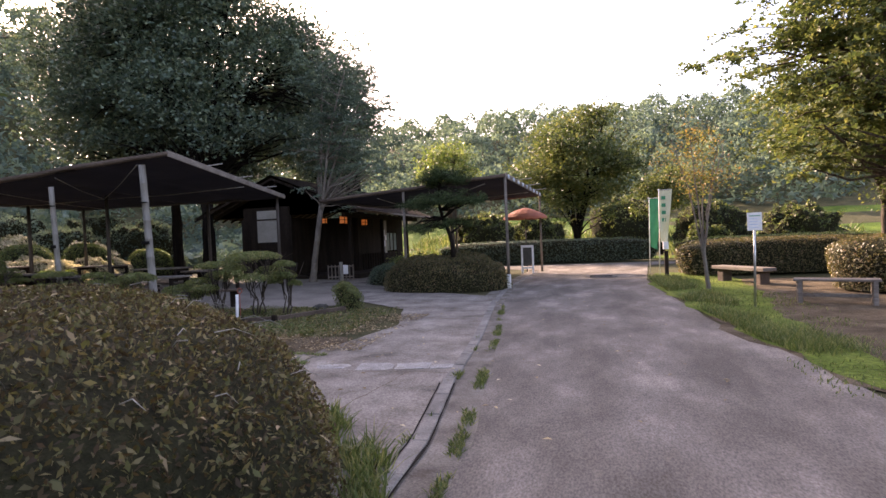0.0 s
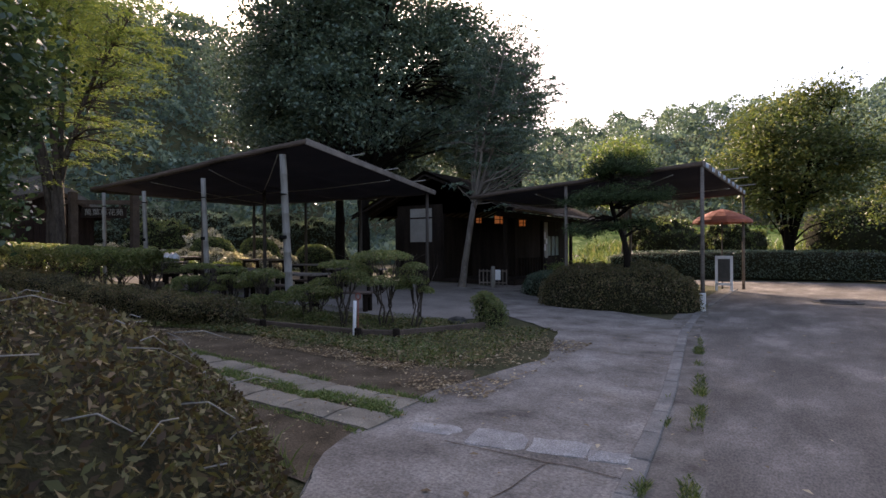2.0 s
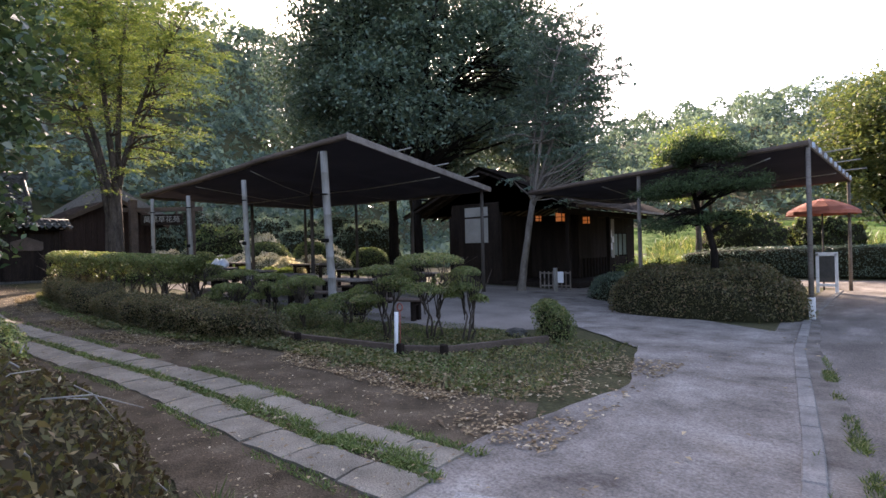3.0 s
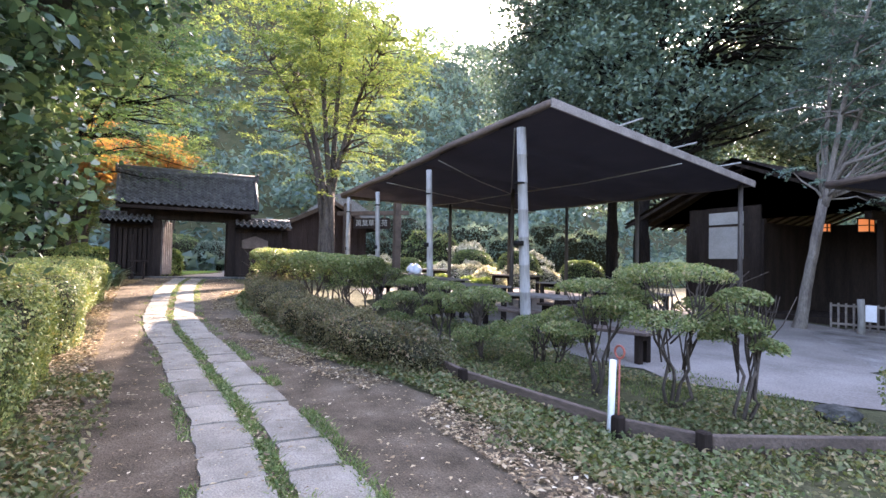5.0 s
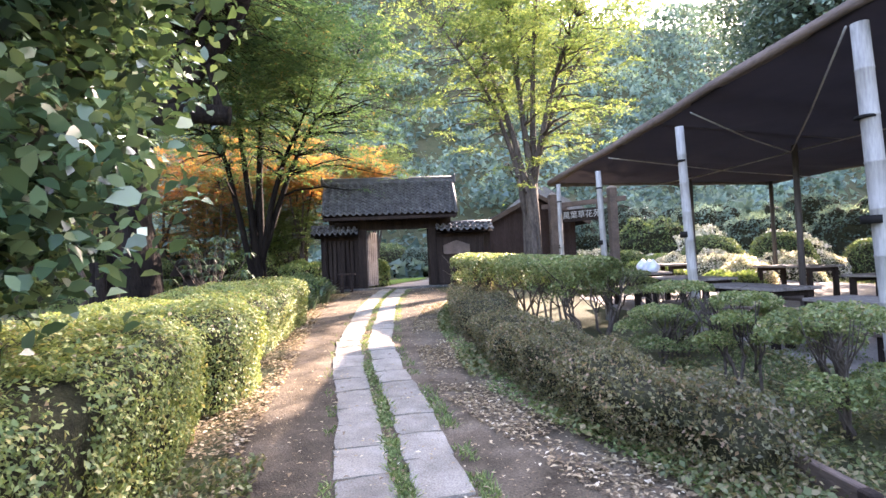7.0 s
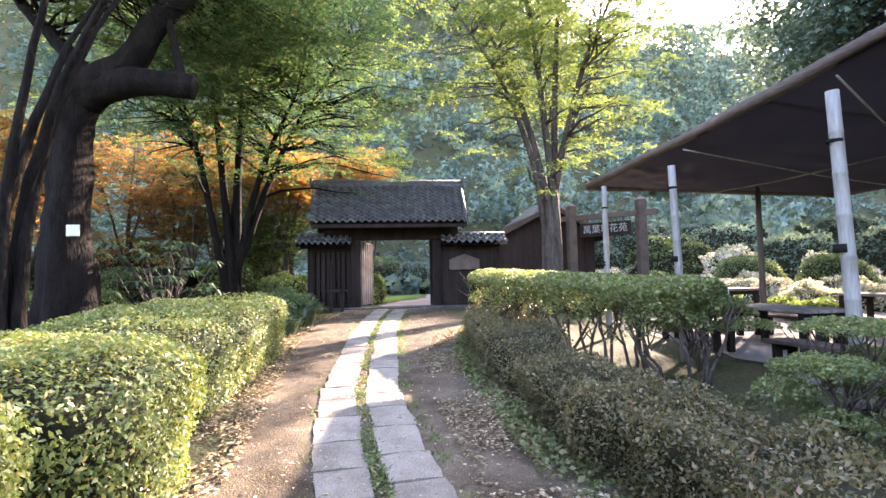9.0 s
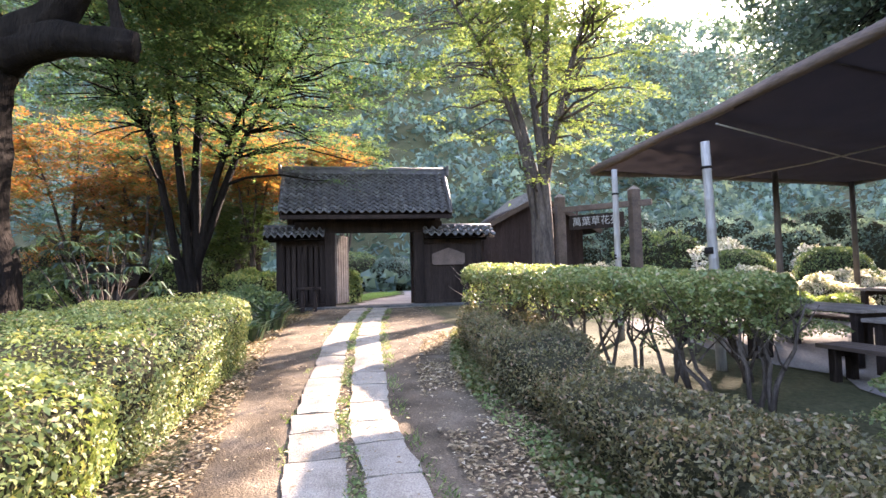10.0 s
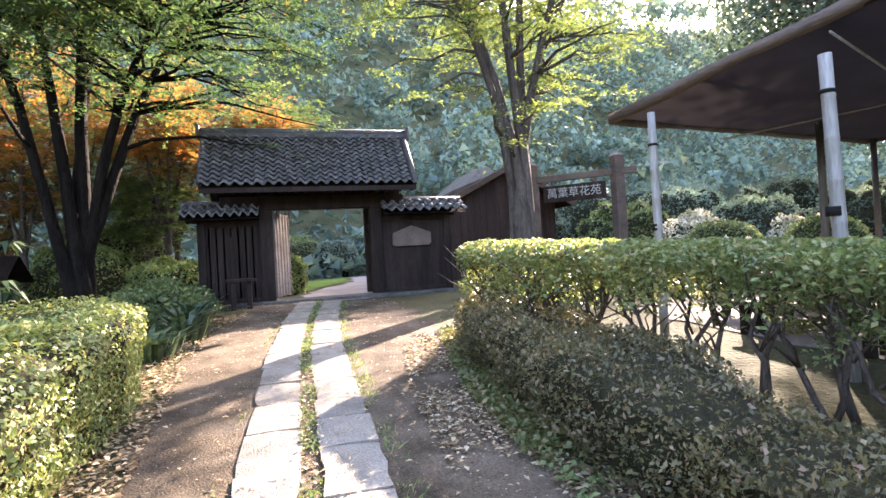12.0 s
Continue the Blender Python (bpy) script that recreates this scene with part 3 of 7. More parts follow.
sheet("verge", [(3.4, 3.2), (2.95, 6.0), (2.62, 8.2), (2.5, 10.2), (2.42, 11), (2.25, 14), (2.2, 17.2), (2.6, 20)], [(4.1, 3.2), (3.7, 6.0), (3.5, 8.2), (3.6, 10.2), (4.0, 11.5), (4.4, 14), (4.6, 17), (4.5, 20)], 0.010, M["verge"], "sunlit short grass verge beside the lane", "grass", 6, 0.5, 0.1)
sheet("bench_court", [(3.3, 2), (2.9, 6.5), (2.5, 8.4), (2.5, 11), (2.5, 14), (2.6, 17)], [(12, 2), (11, 6.5), (10, 8.4), (9, 11), (9, 14), (9, 17)], 0.006, M["path"], "bare brown soil round the benches", "ground", 8, 0.6, 0.12)
sheet("meadow", [(-20, 31), (-8, 31), (4, 30.5), (16, 29), (34, 27)], [(-20, 58), (-8, 60), (6, 60), (24, 58), (44, 54)], 0.03, M["meadow"], "bright green grassy slope in sunlight", "meadow", 14, 1.5, 0.2)


def line_at(line, s):
    ps = [np.array(p, float) for p in line]
    d = np.cumsum([0] + [np.linalg.norm(b - a) for a, b in zip(ps, ps[1:])])
    p = np.array([np.interp(s, d, [q[k] for q in ps]) for k in (0, 1)])
    q = np.array([np.interp(s + 0.05, d, [q[k] for q in ps]) for k in (0, 1)])
    return p, unit(q - p) if np.linalg.norm(q - p) > 1e-6 else unit(ps[-1] - ps[-2]), d[-1]


PATH_MID = [(-3.05, 5.70), (-4.6, 5.71), (-6.0, 5.80), (-7.0, 5.82), (-8.0, 5.78), (-9.2, 5.65), (-10.6, 5.55), (-12.2, 5.36), (-14, 5.23), (-18, 5.36), (-20.5, 5.55), (-23.0, 5.85)]


def slab_mesh(seed, ln, wd):
    """A hewn slab with uneven edges and a slightly domed top."""
    r = np.random.default_rng(seed)
    bm = bmesh.new()
    n = 4
    g = [[None] * (n + 1) for _ in range(3)]
    for i in range(3):
        for j in range(n + 1):
            x, y = (i / 2 - 0.5) * wd, (j / n - 0.5) * ln
            x += r.normal() * 0.008 * (i != 1)
            y += r.normal() * 0.010 * (j in (0, n))
            g[i][j] = bm.verts.new((x, y, 0.03 + r.normal() * 0.003 - 0.006 * (i != 1) - 0.005 * (j in (0, n))))
    for i in range(2):
        for j in range(n):
            bm.faces.new((g[i][j], g[i + 1][j], g[i + 1][j + 1], g[i][j + 1]))
    rim = [e for e in bm.edges if e.is_boundary]
    ex = bmesh.ops.extrude_edge_only(bm, edges=rim)
    for v in [v for v in ex["geom"] if isinstance(v, bmesh.types.BMVert)]:
        v.co.x *= 1.01
        v.co.z = -0.05
    bmesh.ops.recalc_face_normals(bm, faces=bm.faces)
    me = bpy.data.meshes.new("slab")
    bm.to_mesh(me)
    bm.free()
    me.materials.append(M["slab"])
    return me


def slab_walk():
    e = thing("slab_walk", "two rows of pale hewn stone slabs set in the soil path", "paving", (-13, 5.4, gh(-13, 5.4)), kind="structure")
    total = line_at(PATH_MID, 0)[2]
    for side, width, off in ((-1, 0.38, 0.285), (1, 0.38, 0.205)):
        s = 0.0 if side < 0 else 0.12
        k = 0
        while s < total - 0.3:
            ln = 0.46 + 0.22 * rng.random()
            p, d, _ = line_at(PATH_MID, max(0, s + ln / 2))
            nrm = np.array([-d[1], d[0]])
            q = p + nrm * (-side) * (off + (0.04 * (1 - smooth01(2.0, 5.0, s)) if side > 0 else 0))
            me = slab_mesh(int(side * 1000 + k + 2000), ln - 0.022, width + 0.012 * rng.normal())
            ob = sub("slab", me, e)
            ob.matrix_parent_inverse = Matrix()
            ob.location = (q[0] + 13, q[1] - 5.4, gh(q[0], q[1]) - 0.002 + 0.002 * rng.normal() - e.location.z)
            rise = math.atan2(gh(q[0] + d[0] * ln / 2, q[1] + d[1] * ln / 2) - gh(q[0] - d[0] * ln / 2, q[1] - d[1] * ln / 2), ln)
            ob.rotation_euler = (rise + 0.005 * rng.normal(), 0.007 * rng.normal(), math.atan2(d[1], d[0]) - math.pi / 2 + 0.015 * rng.normal())
            s += ln
            k += 1


slab_walk()


def apron_stones():
    e = thing("flagstone_row", "three worn granite flagstones set flush in the concrete", "paving", (-1.7, 5.85, 0), kind="structure")
    for i, (x, y, ln, wd) in enumerate(((-2.07, 5.62, 0.44, 0.36), (-1.61, 5.70, 0.42, 0.30), (-1.22, 5.72, 0.32, 0.20), (-2.62, 5.55, 0.40, 0.22))):
        ob = sub("flagstone", slab_mesh(50 + i, ln, wd), e)
        ob.matrix_parent_inverse = Matrix()
        ob.data.materials[0] = M["granite"]
        ob.location = (x + 1.7, y - 5.85, -0.011)
        ob.rotation_euler = (0, 0, radians(-81 + 3 * i))
    kerb = thing("gutter_kerb", "low concrete gutter kerb with weeds between its blocks", "kerb", (-1.2, 8, 0), kind="structure")
    line = [(-0.62, 1.0), (-0.66, 3.38), (-0.88, 5.0), (-1.1, 7.58), (-1.62, 11.8), (-1.85, 15.5), (-1.68, 22.8)]
    bm = box(-0.07, -0.295, -0.06, 0.07, 0.295, 0.018, 0.01)
    me = bpy.data.meshes.new("kerb_block")
    bm.to_mesh(me)
    bm.free()
    me.materials.append(M["kerb"])
    s = 0.3
    while s < 21.5:
        p, d, _ = line_at(line, s)
        ob = sub("kerb_block", me, kerb)
        ob.matrix_parent_inverse = Matrix()
        ob.location = (p[0] - 0.1 + 1.2, p[1] - 8, 0.004 * rng.normal())
        ob.rotation_euler = (0, 0, math.atan2(d[1], d[0]) - math.pi / 2 + 0.01 * rng.normal())
        s += 0.6
    sheet("gutter", [(q[0] - 0.5, q[1]) for q in line], [(q[0] + 0.6, q[1]) for q in line], -0.001, M["gutter"], "dirty concrete gutter strip beside the asphalt", "gutter", 6, 0.3, 0.0)
    mid = [(q[0] - 0.1, q[1]) for q in line[:3]]
    for o in (-0.08, 0.08):
        sheet("gutter_joint", [(q[0] + o - 0.008, q[1]) for q in mid], [(q[0] + o + 0.008, q[1]) for q in mid], 0.0125, M["black"], "dark open joint beside the gutter blocks", "joint", 1, 0.2, 0.003)
    cover = thing("manhole_cover", "round dark iron manhole cover in the lane", "manhole cover", (0.8, 18.9, 0))
    bm = bmesh.new()
    bmesh.ops.create_cone(bm, cap_ends=True, segments=40, radius1=0.56, radius2=0.55, depth=0.03, matrix=Matrix.Translation((0.8, 18.9, 0.008)))
    part("cover", bm, M["iron"], cover)
    for k in range(6):
        part("rib", box(0.42, 18.55 + k * 0.14 - 0.02, 0.02, 1.18, 18.55 + k * 0.14 + 0.02, 0.03, 0.002), M["iron"], cover)
    # cracks and joints in the apron
    for i, (p, q) in enumerate((((-1.78, 3.8), (-1.56, 5.4)), ((-0.95, 5.42), (-2.4, 5.36)), ((-2.6, 9.6), (-1.5, 9.2)), ((-4.4, 12.4), (-2.3, 11.6)))):
        n = 14
        V, F = [], []
        for k in range(n + 1):
            t = k / n
            x, y = p[0] + (q[0] - p[0]) * t + 0.03 * noise.noise(Vector((t * 5, i * 9, 0))), p[1] + (q[1] - p[1]) * t + 0.05 * noise.noise(Vector((t * 5, i * 9, 4)))
            w = 0.003 + 0.004 * rng.random()
            dx, dy = q[1] - p[1], p[0] - q[0]
            L = math.hypot(dx, dy)
            for s0 in (-1, 1):
                V.append((x + s0 * w * dx / L, y + s0 * w * dy / L, 0.0135))
        for k in range(n):
            F.append((2 * k, 2 * k + 1, 2 * k + 3, 2 * k + 2))
        tagged(new("crack", mesh_of("crack", V, F, M["earth"])), "dirt-filled crack in the concrete apron", "crack", "cracks in the apron", "structure")


apron_stones()


# ---- gate ----
def tile_mesh(name, w, l):
    """One pan tile, wavy across, thick at its lower lip. x across, y up the slope."""
    V, F = [], []
    n = 6
    for layer in (0, 1):
        for j in (0, 1):
            for i in range(n + 1):
                u = i / n
                z = 0.05 * math.sin(u * 2 * math.pi) + (0.072 if j == 0 else 0.0) - layer * 0.03
                V.append(((u - 0.5) * w, (j - 0.5) * l, z))
    k = n + 1
    for i in range(n):
        F.append((i, i + 1, k + i + 1, k + i))
        F.append((2 * k + i, 3 * k + i, 3 * k + i + 1, 2 * k + i + 1))
        F.append((i, 2 * k + i, 2 * k + i + 1, i + 1))
    F += [(0, k, 3 * k, 2 * k), (n, 2 * k + n, 3 * k + n, k + n)]
    return mesh_of(name, V, F, M["tile"], True)


def tiled_slope(parent, eave_a, eave_b, ridge_a, rows, cols, as_parts=True):
    """Tiles over a slope from eave_a-eave_b up to the ridge above eave_a."""
    a, b, r = Vector(eave_a), Vector(eave_b), Vector(ridge_a)
    across, upw = (b - a), (r - a)
    xd, yd = across.normalized(), upw.normalized()
    nz = xd.cross(yd)
    if nz.z < 0:
        nz = -nz
    w, l = across.length / cols, upw.length / rows
    me = tile_mesh("roof_tile", w * 1.03, l * 1.16)
    base = Matrix((xd, yd, xd.cross(yd))).transposed().to_4x4()
    off = parent.location
    V, F = [], []
    for j in range(rows):
        for i in range(cols):
            p = a + xd * (i + 0.5) * w + yd * (j + 0.5) * l + nz * 0.05
            m = Matrix.Translation(p) @ base @ Matrix.Rotation(0.02 * rng.normal(), 4, "Z") @ Matrix.Rotation(0.015 * rng.normal(), 4, "X")
            if as_parts:
                ob = new("roof_tile", me)
                ob.parent = parent
                ob.matrix_basis = Matrix.Translation(-off) @ m
            else:
                o = len(V)
                V += [m @ v.co for v in me.vertices]
                F += [tuple(q + o for q in f.vertices) for f in me.polygons]
    if V:
        tagged(sub("tile_field", mesh_of("tile_field", V, F, M["tile"], True), parent), kind="stuff")


GX = -23.76


def gate():
    z0 = gh(GX, 6.1)
    e = thing("gate", "weathered dark timber garden gate with a grey tiled roof", "gate", (GX, 6.1, z0))
    W = M["wood_dark"]
    zt = z0 + 2.02
    for y in (4.80, 7.20):
        part("gate_post", box(GX - 0.13, y - 0.14, z0 + 0.06, GX + 0.13, y + 0.14, zt + 0.35, 0.015), W, e)
        part("post_footing", box(GX - 0.2, y - 0.2, z0 - 0.1, GX + 0.2, y + 0.2, z0 + 0.06, 0.02), M["rock"], e)
        part("rear_post", box(GX - 1.25, y - 0.09, z0 - 0.02, GX - 1.07, y + 0.09, zt + 0.2, 0.012), W, e)
        part("side_tie", box(GX - 1.1, y - 0.05, z0 + 1.55, GX - 0.1, y + 0.05, z0 + 1.7, 0.01), W, e)
    part("lintel", box(GX - 0.16, 3.9, zt, GX + 0.16, 7.85, zt + 0.3, 0.015), W, e)
    part("upper_beam", box(GX - 0.12, 3.72, zt + 0.42, GX + 0.12, 7.92, zt + 0.62, 0.012), W, e)
    part("sill_step", box(GX - 0.35, 4.0, z0 - 0.12, GX + 0.42, 8.95, z0 + 0.05, 0.02), M["rock"], e)
    part("front_step", box(GX + 0.5, 3.2, z0 - 0.2, GX + 0.78, 9.1, z0 - 0.03, 0.02), W, e)
    # the open leaf, folded back against the passage
    hinge, tip = Vector((GX - 0.12, 4.96, 0)), Vector((GX - 1.12, 5.27, 0))
    zl, up = z0 + 0.1 + (zt - z0 - 0.14) / 2, Vector((0, 0, 1))
    along_leaf = (tip - hinge).normalized()
    face = Vector((-along_leaf.y, along_leaf.x, 0))
    face = face if face.y > 0 else -face
    # paler wood on leaf and battens than on the gate: sunlight put into the colour
    leaf = part("gate_leaf", beam(hinge + up * zl, tip + up * zl, 0.05, zt - z0 - 0.14, 0.006), M["wood_grey"], e, "open plank leaf, its pale wood standing in for sunlight")
    for i in range(5):
        q = hinge.lerp(tip, (i + 0.5) / 5) + face * 0.035
        part("batten", beam(q + up * (z0 + 0.12), q + up * (zt - 0.06), 0.035, 0.02, 0.003), M["wood_grey"], leaf)
    # main roof
    ez, rz, ov = z0 + 2.42, z0 + 3.62, 0.98
    ya, yb = 3.62, 7.97
    tiled_slope(e, (GX + ov, ya, ez), (GX + ov, yb, ez), (GX, ya, rz), 11, 21)
    tiled_slope(e, (GX - ov, yb, ez), (GX - ov, ya, ez), (GX, yb, rz), 11, 21, False)
    for sx in (1, -1):
        bm = bmesh.new()
        for dz in (0,):
            vs = [bm.verts.new(v) for v in ((GX + sx * ov, ya, ez - 0.03), (GX + sx * ov, yb, ez - 0.03), (GX, yb, rz - 0.03), (GX, ya, rz - 0.03))]
            bm.faces.new(vs)
        bmesh.ops.solidify(bm, geom=bm.faces[:], thickness=0.05)
        part("roof_deck", bm, W, e)
        part("eave_board", box(GX + sx * ov - 0.02, ya, ez - 0.12, GX + sx * ov + 0.02, yb, ez - 0.02, 0.004), W, e)
        for i in range(18):
            y = ya + 0.1 + i * (yb - ya - 0.2) / 17
            part("rafter", beam((GX + sx * 0.05, y, rz - 0.14), (GX + sx * (ov - 0.02), y, ez - 0.12), 0.06, 0.08, 0), W, e)
        for y in (ya + 0.02, yb - 0.02):
            part("barge_board", beam((GX, y, rz - 0.05), (GX + sx * ov, y, ez - 0.05), 0.05, 0.2, 0.006), W, e)
            vs, fs = tube_data([Vector((GX, y, rz + 0.075)), Vector((GX + sx * (ov + 0.02), y, ez + 0.075))], [0.06, 0.06], 10)
            sub("verge_tile", mesh_of("verge_tile", vs, fs, M["tile_dark"], True), e)
    part("ridge_base", box(GX - 0.11, ya - 0.04, rz - 0.02, GX + 0.11, yb + 0.04, rz + 0.09, 0.012), M["tile_dark"], e)
    part("ridge_course", box(GX - 0.09, ya - 0.04, rz + 0.092, GX + 0.09, yb + 0.04, rz + 0.13, 0.012), M["tile_dark"], e)
    vs, fs = tube_data([Vector((GX, ya - 0.08, rz + 0.14)), Vector((GX, yb + 0.08, rz + 0.14))], [0.065, 0.065], 12)
    sub("ridge_cap", mesh_of("ridge_cap", vs, fs, M["tile_dark"], True), e)
    for y in (ya - 0.08, yb + 0.08):
        part("ridge_end_tile", box(GX - 0.17, y - 0.035, rz - 0.06, GX + 0.17, y + 0.035, rz + 0.25, 0.05), M["tile_dark"], e)
    # gable boards
    for y in (4.2, 7.72):
        bm = bmesh.new()
        vs = [bm.verts.new(v) for v in ((GX - 0.62, y, zt + 0.6), (GX + 0.62, y, zt + 0.6), (GX, y, rz - 0.12))]
        bm.faces.new(vs)
        bmesh.ops.solidify(bm, geom=bm.faces[:], thickness=0.04)
        part("gable_board", bm, W, e)
    # wings
    for y0, y1, s in ((7.34, 8.9, 1), (3.5, 4.66, -1)):
        wz = z0 + 1.72
        part("wing_wall", box(GX - 0.04, y0, z0 + 0.05, GX + 0.03, y1, wz, 0.004), W, e)
        ye = y1 if s > 0 else y0
        part("wing_post", box(GX - 0.09, ye - 0.08, z0 - 0.02, GX + 0.1, ye + 0.08, wz + 0.08, 0.01), W, e)
        part("wing_rail", box(GX - 0.06, y0, wz - 0.02, GX + 0.08, y1, wz + 0.1, 0.01), W, e)
        mid = (y0 + y1) / 2
        part("wing_batten", box(GX + 0.032, mid - 0.04, z0 + 0.1, GX + 0.06, mid + 0.04, wz - 0.25, 0.004), W, e)
        for i in range(8):
            y = y0 + (i + 0.5) * (y1 - y0) / 8
            part("wall_board", box(GX + 0.031, y - 0.095, z0 + 0.1, GX + 0.042, y + 0.09, wz - 0.05, 0.003), M["wood_dark"], e)
        part("wing_skirting", box(GX - 0.05, y0, z0 + 0.04, GX + 0.09, y1, z0 + 0.14, 0.006), W, e)
        ra, rb = (y0 - 0.02, y1 + 0.36) if s > 0 else (y0 - 0.36, y1 + 0.02)
        tiled_slope(e, (GX + 0.52, ra, wz + 0.12), (GX + 0.52, rb, wz + 0.12), (GX, ra, wz + 0.40), 2, 9)
        tiled_slope(e, (GX - 0.52, rb, wz + 0.12), (GX - 0.52, ra, wz + 0.12), (GX, rb, wz + 0.40), 2, 9, False)
        for sx in (1, -1):
            bm = bmesh.new()
            vs = [bm.verts.new(v) for v in ((GX + sx * 0.5, ra, wz + 0.1), (GX + sx * 0.5, rb, wz + 0.1), (GX, rb, wz + 0.37), (GX, ra, wz + 0.37))]
            bm.faces.new(vs)
            bmesh.ops.solidify(bm, geom=bm.faces[:], thickness=0.04)
            part("wing_roof_deck", bm, W, e)
        vs, fs = tube_data([Vector((GX, ra - 0.03, wz + 0.47)), Vector((GX, rb + 0.03, wz + 0.45))], [0.065, 0.065], 10)
        sub("wing_ridge", mesh_of("wing_ridge", vs, fs, M["tile_dark"], True), e)
    # the shaped notice board on the wing
    prof = [(-0.46, -0.16), (-0.40, -0.20), (0.40, -0.20), (0.46, -0.14), (0.46, 0.10), (0.30, 0.16), (0.14, 0.22), (0.0, 0.27), (-0.14, 0.22), (-0.30, 0.16), (-0.46, 0.10)]
    bm = bmesh.new()
    front = [bm.verts.new((GX + 0.13, 8.02 + a, z0 + 1.30 + b)) for a, b in prof]
    back = [bm.verts.new((GX + 0.09, 8.02 + a, z0 + 1.30 + b)) for a, b in prof]
    hub = bm.verts.new((GX + 0.135, 8.02, z0 + 1.30))
    for i in range(len(prof)):
        j = (i + 1) % len(prof)
        bm.faces.new((hub, front[i], front[j]))
        bm.faces.new((front[i], back[i], back[j], front[j]))
    bm.faces.new(back[::-1])
    bmesh.ops.recalc_face_normals(bm, faces=bm.faces)
    part("name_board", bm, M["wood_brown"], e, "faded carved wooden plaque")
    return e


gate()


def gate_stand():
    """The little timber stand at the foot of the gate's wing."""
    x, y = -22.9, 4.3
    g = gh(x, y)
    e = thing("timber_stand", "small dark timber stand of two posts and a plank", "stand", (x, y, g))
    for d in (-0.16, 0.14):
        part("post", box(x - 0.05, y + d - 0.05, g - 0.03, x + 0.05, y + d + 0.05, g + 0.55, 0.01), M["wood_dark"], e)
    part("plank", box(x - 0.12, y - 0.30, g + 0.55, x + 0.12, y + 0.28, g + 0.61, 0.008), M["wood_dark"], e)


gate_stand()


# ---- sign frame and shed ----
def sign_frame():
    a, b = Vector((-25.35, 12.05, 0)), Vector((-23.7, 13.72, 0))
    d = (b - a).normalized()
    ga, gb = gh(a.x, a.y), gh(b.x, b.y)
    top = 3.92
    e = thing("garden_sign", "dark timber sign frame with a carved name board", "sign", (-24.5, 12.9, gh(-24.5, 12.9)))
    for p, g in ((a, ga), (b, gb)):
        pst = part("post", box(p.x - 0.14, p.y - 0.14, g - 0.05, p.x + 0.14, p.y + 0.14, top, 0.02), M["wood_brown"], e)
        bm = bmesh.new()
        bmesh.ops.create_cone(bm, cap_ends=True, segments=4, radius1=0.21, radius2=0.02, depth=0.12, matrix=Matrix.Translation((p.x, p.y, top + 0.06)) @ Matrix.Rotation(math.pi / 4, 4, "Z"))
        part("cap", bm, M["wood_grey"], pst)
    zb = top - 0.42
    part("crossbeam", beam(a - d * 0.45 + Vector((0, 0, zb)), b + d * 0.5 + Vector((0, 0, zb)), 0.13, 0.18, 0.01), M["wood_brown"], e)
    nrm = Vector((d.y, -d.x, 0))
    mid = (a + b) / 2 + Vector((0, 0, top - 0.86))
    brd = part("name_board", beam(mid - d * 0.86, mid + d * 0.86, 0.06, 0.46, 0.01), M["wood_dark"], e)
    txt = bpy.data.curves.new("lettering", "FONT")
    txt.body, txt.size, txt.align_x, txt.align_y, txt.extrude = "\u842c\u8449\u8349\u82b1\u82d1", 0.30, "CENTER", "CENTER", 0.006
    txt.materials.append(M["plaster"])
    t = sub("lettering", txt, brd, "white carved characters")
    m = Matrix((d, Vector((0, 0, 1)), nrm)).transposed().to_4x4()
    m.translation = mid + nrm * 0.04
    t.matrix_parent_inverse = Matrix()
    t.matrix_basis = m
    for s in (-0.6, 0.6):
        p = (a + b) / 2 + d * s
        part("hanger", box(p.x - 0.03, p.y - 0.03, top - 0.66, p.x + 0.03, p.y + 0.03, zb, 0.004), M["wood_brown"], e)


sign_frame()


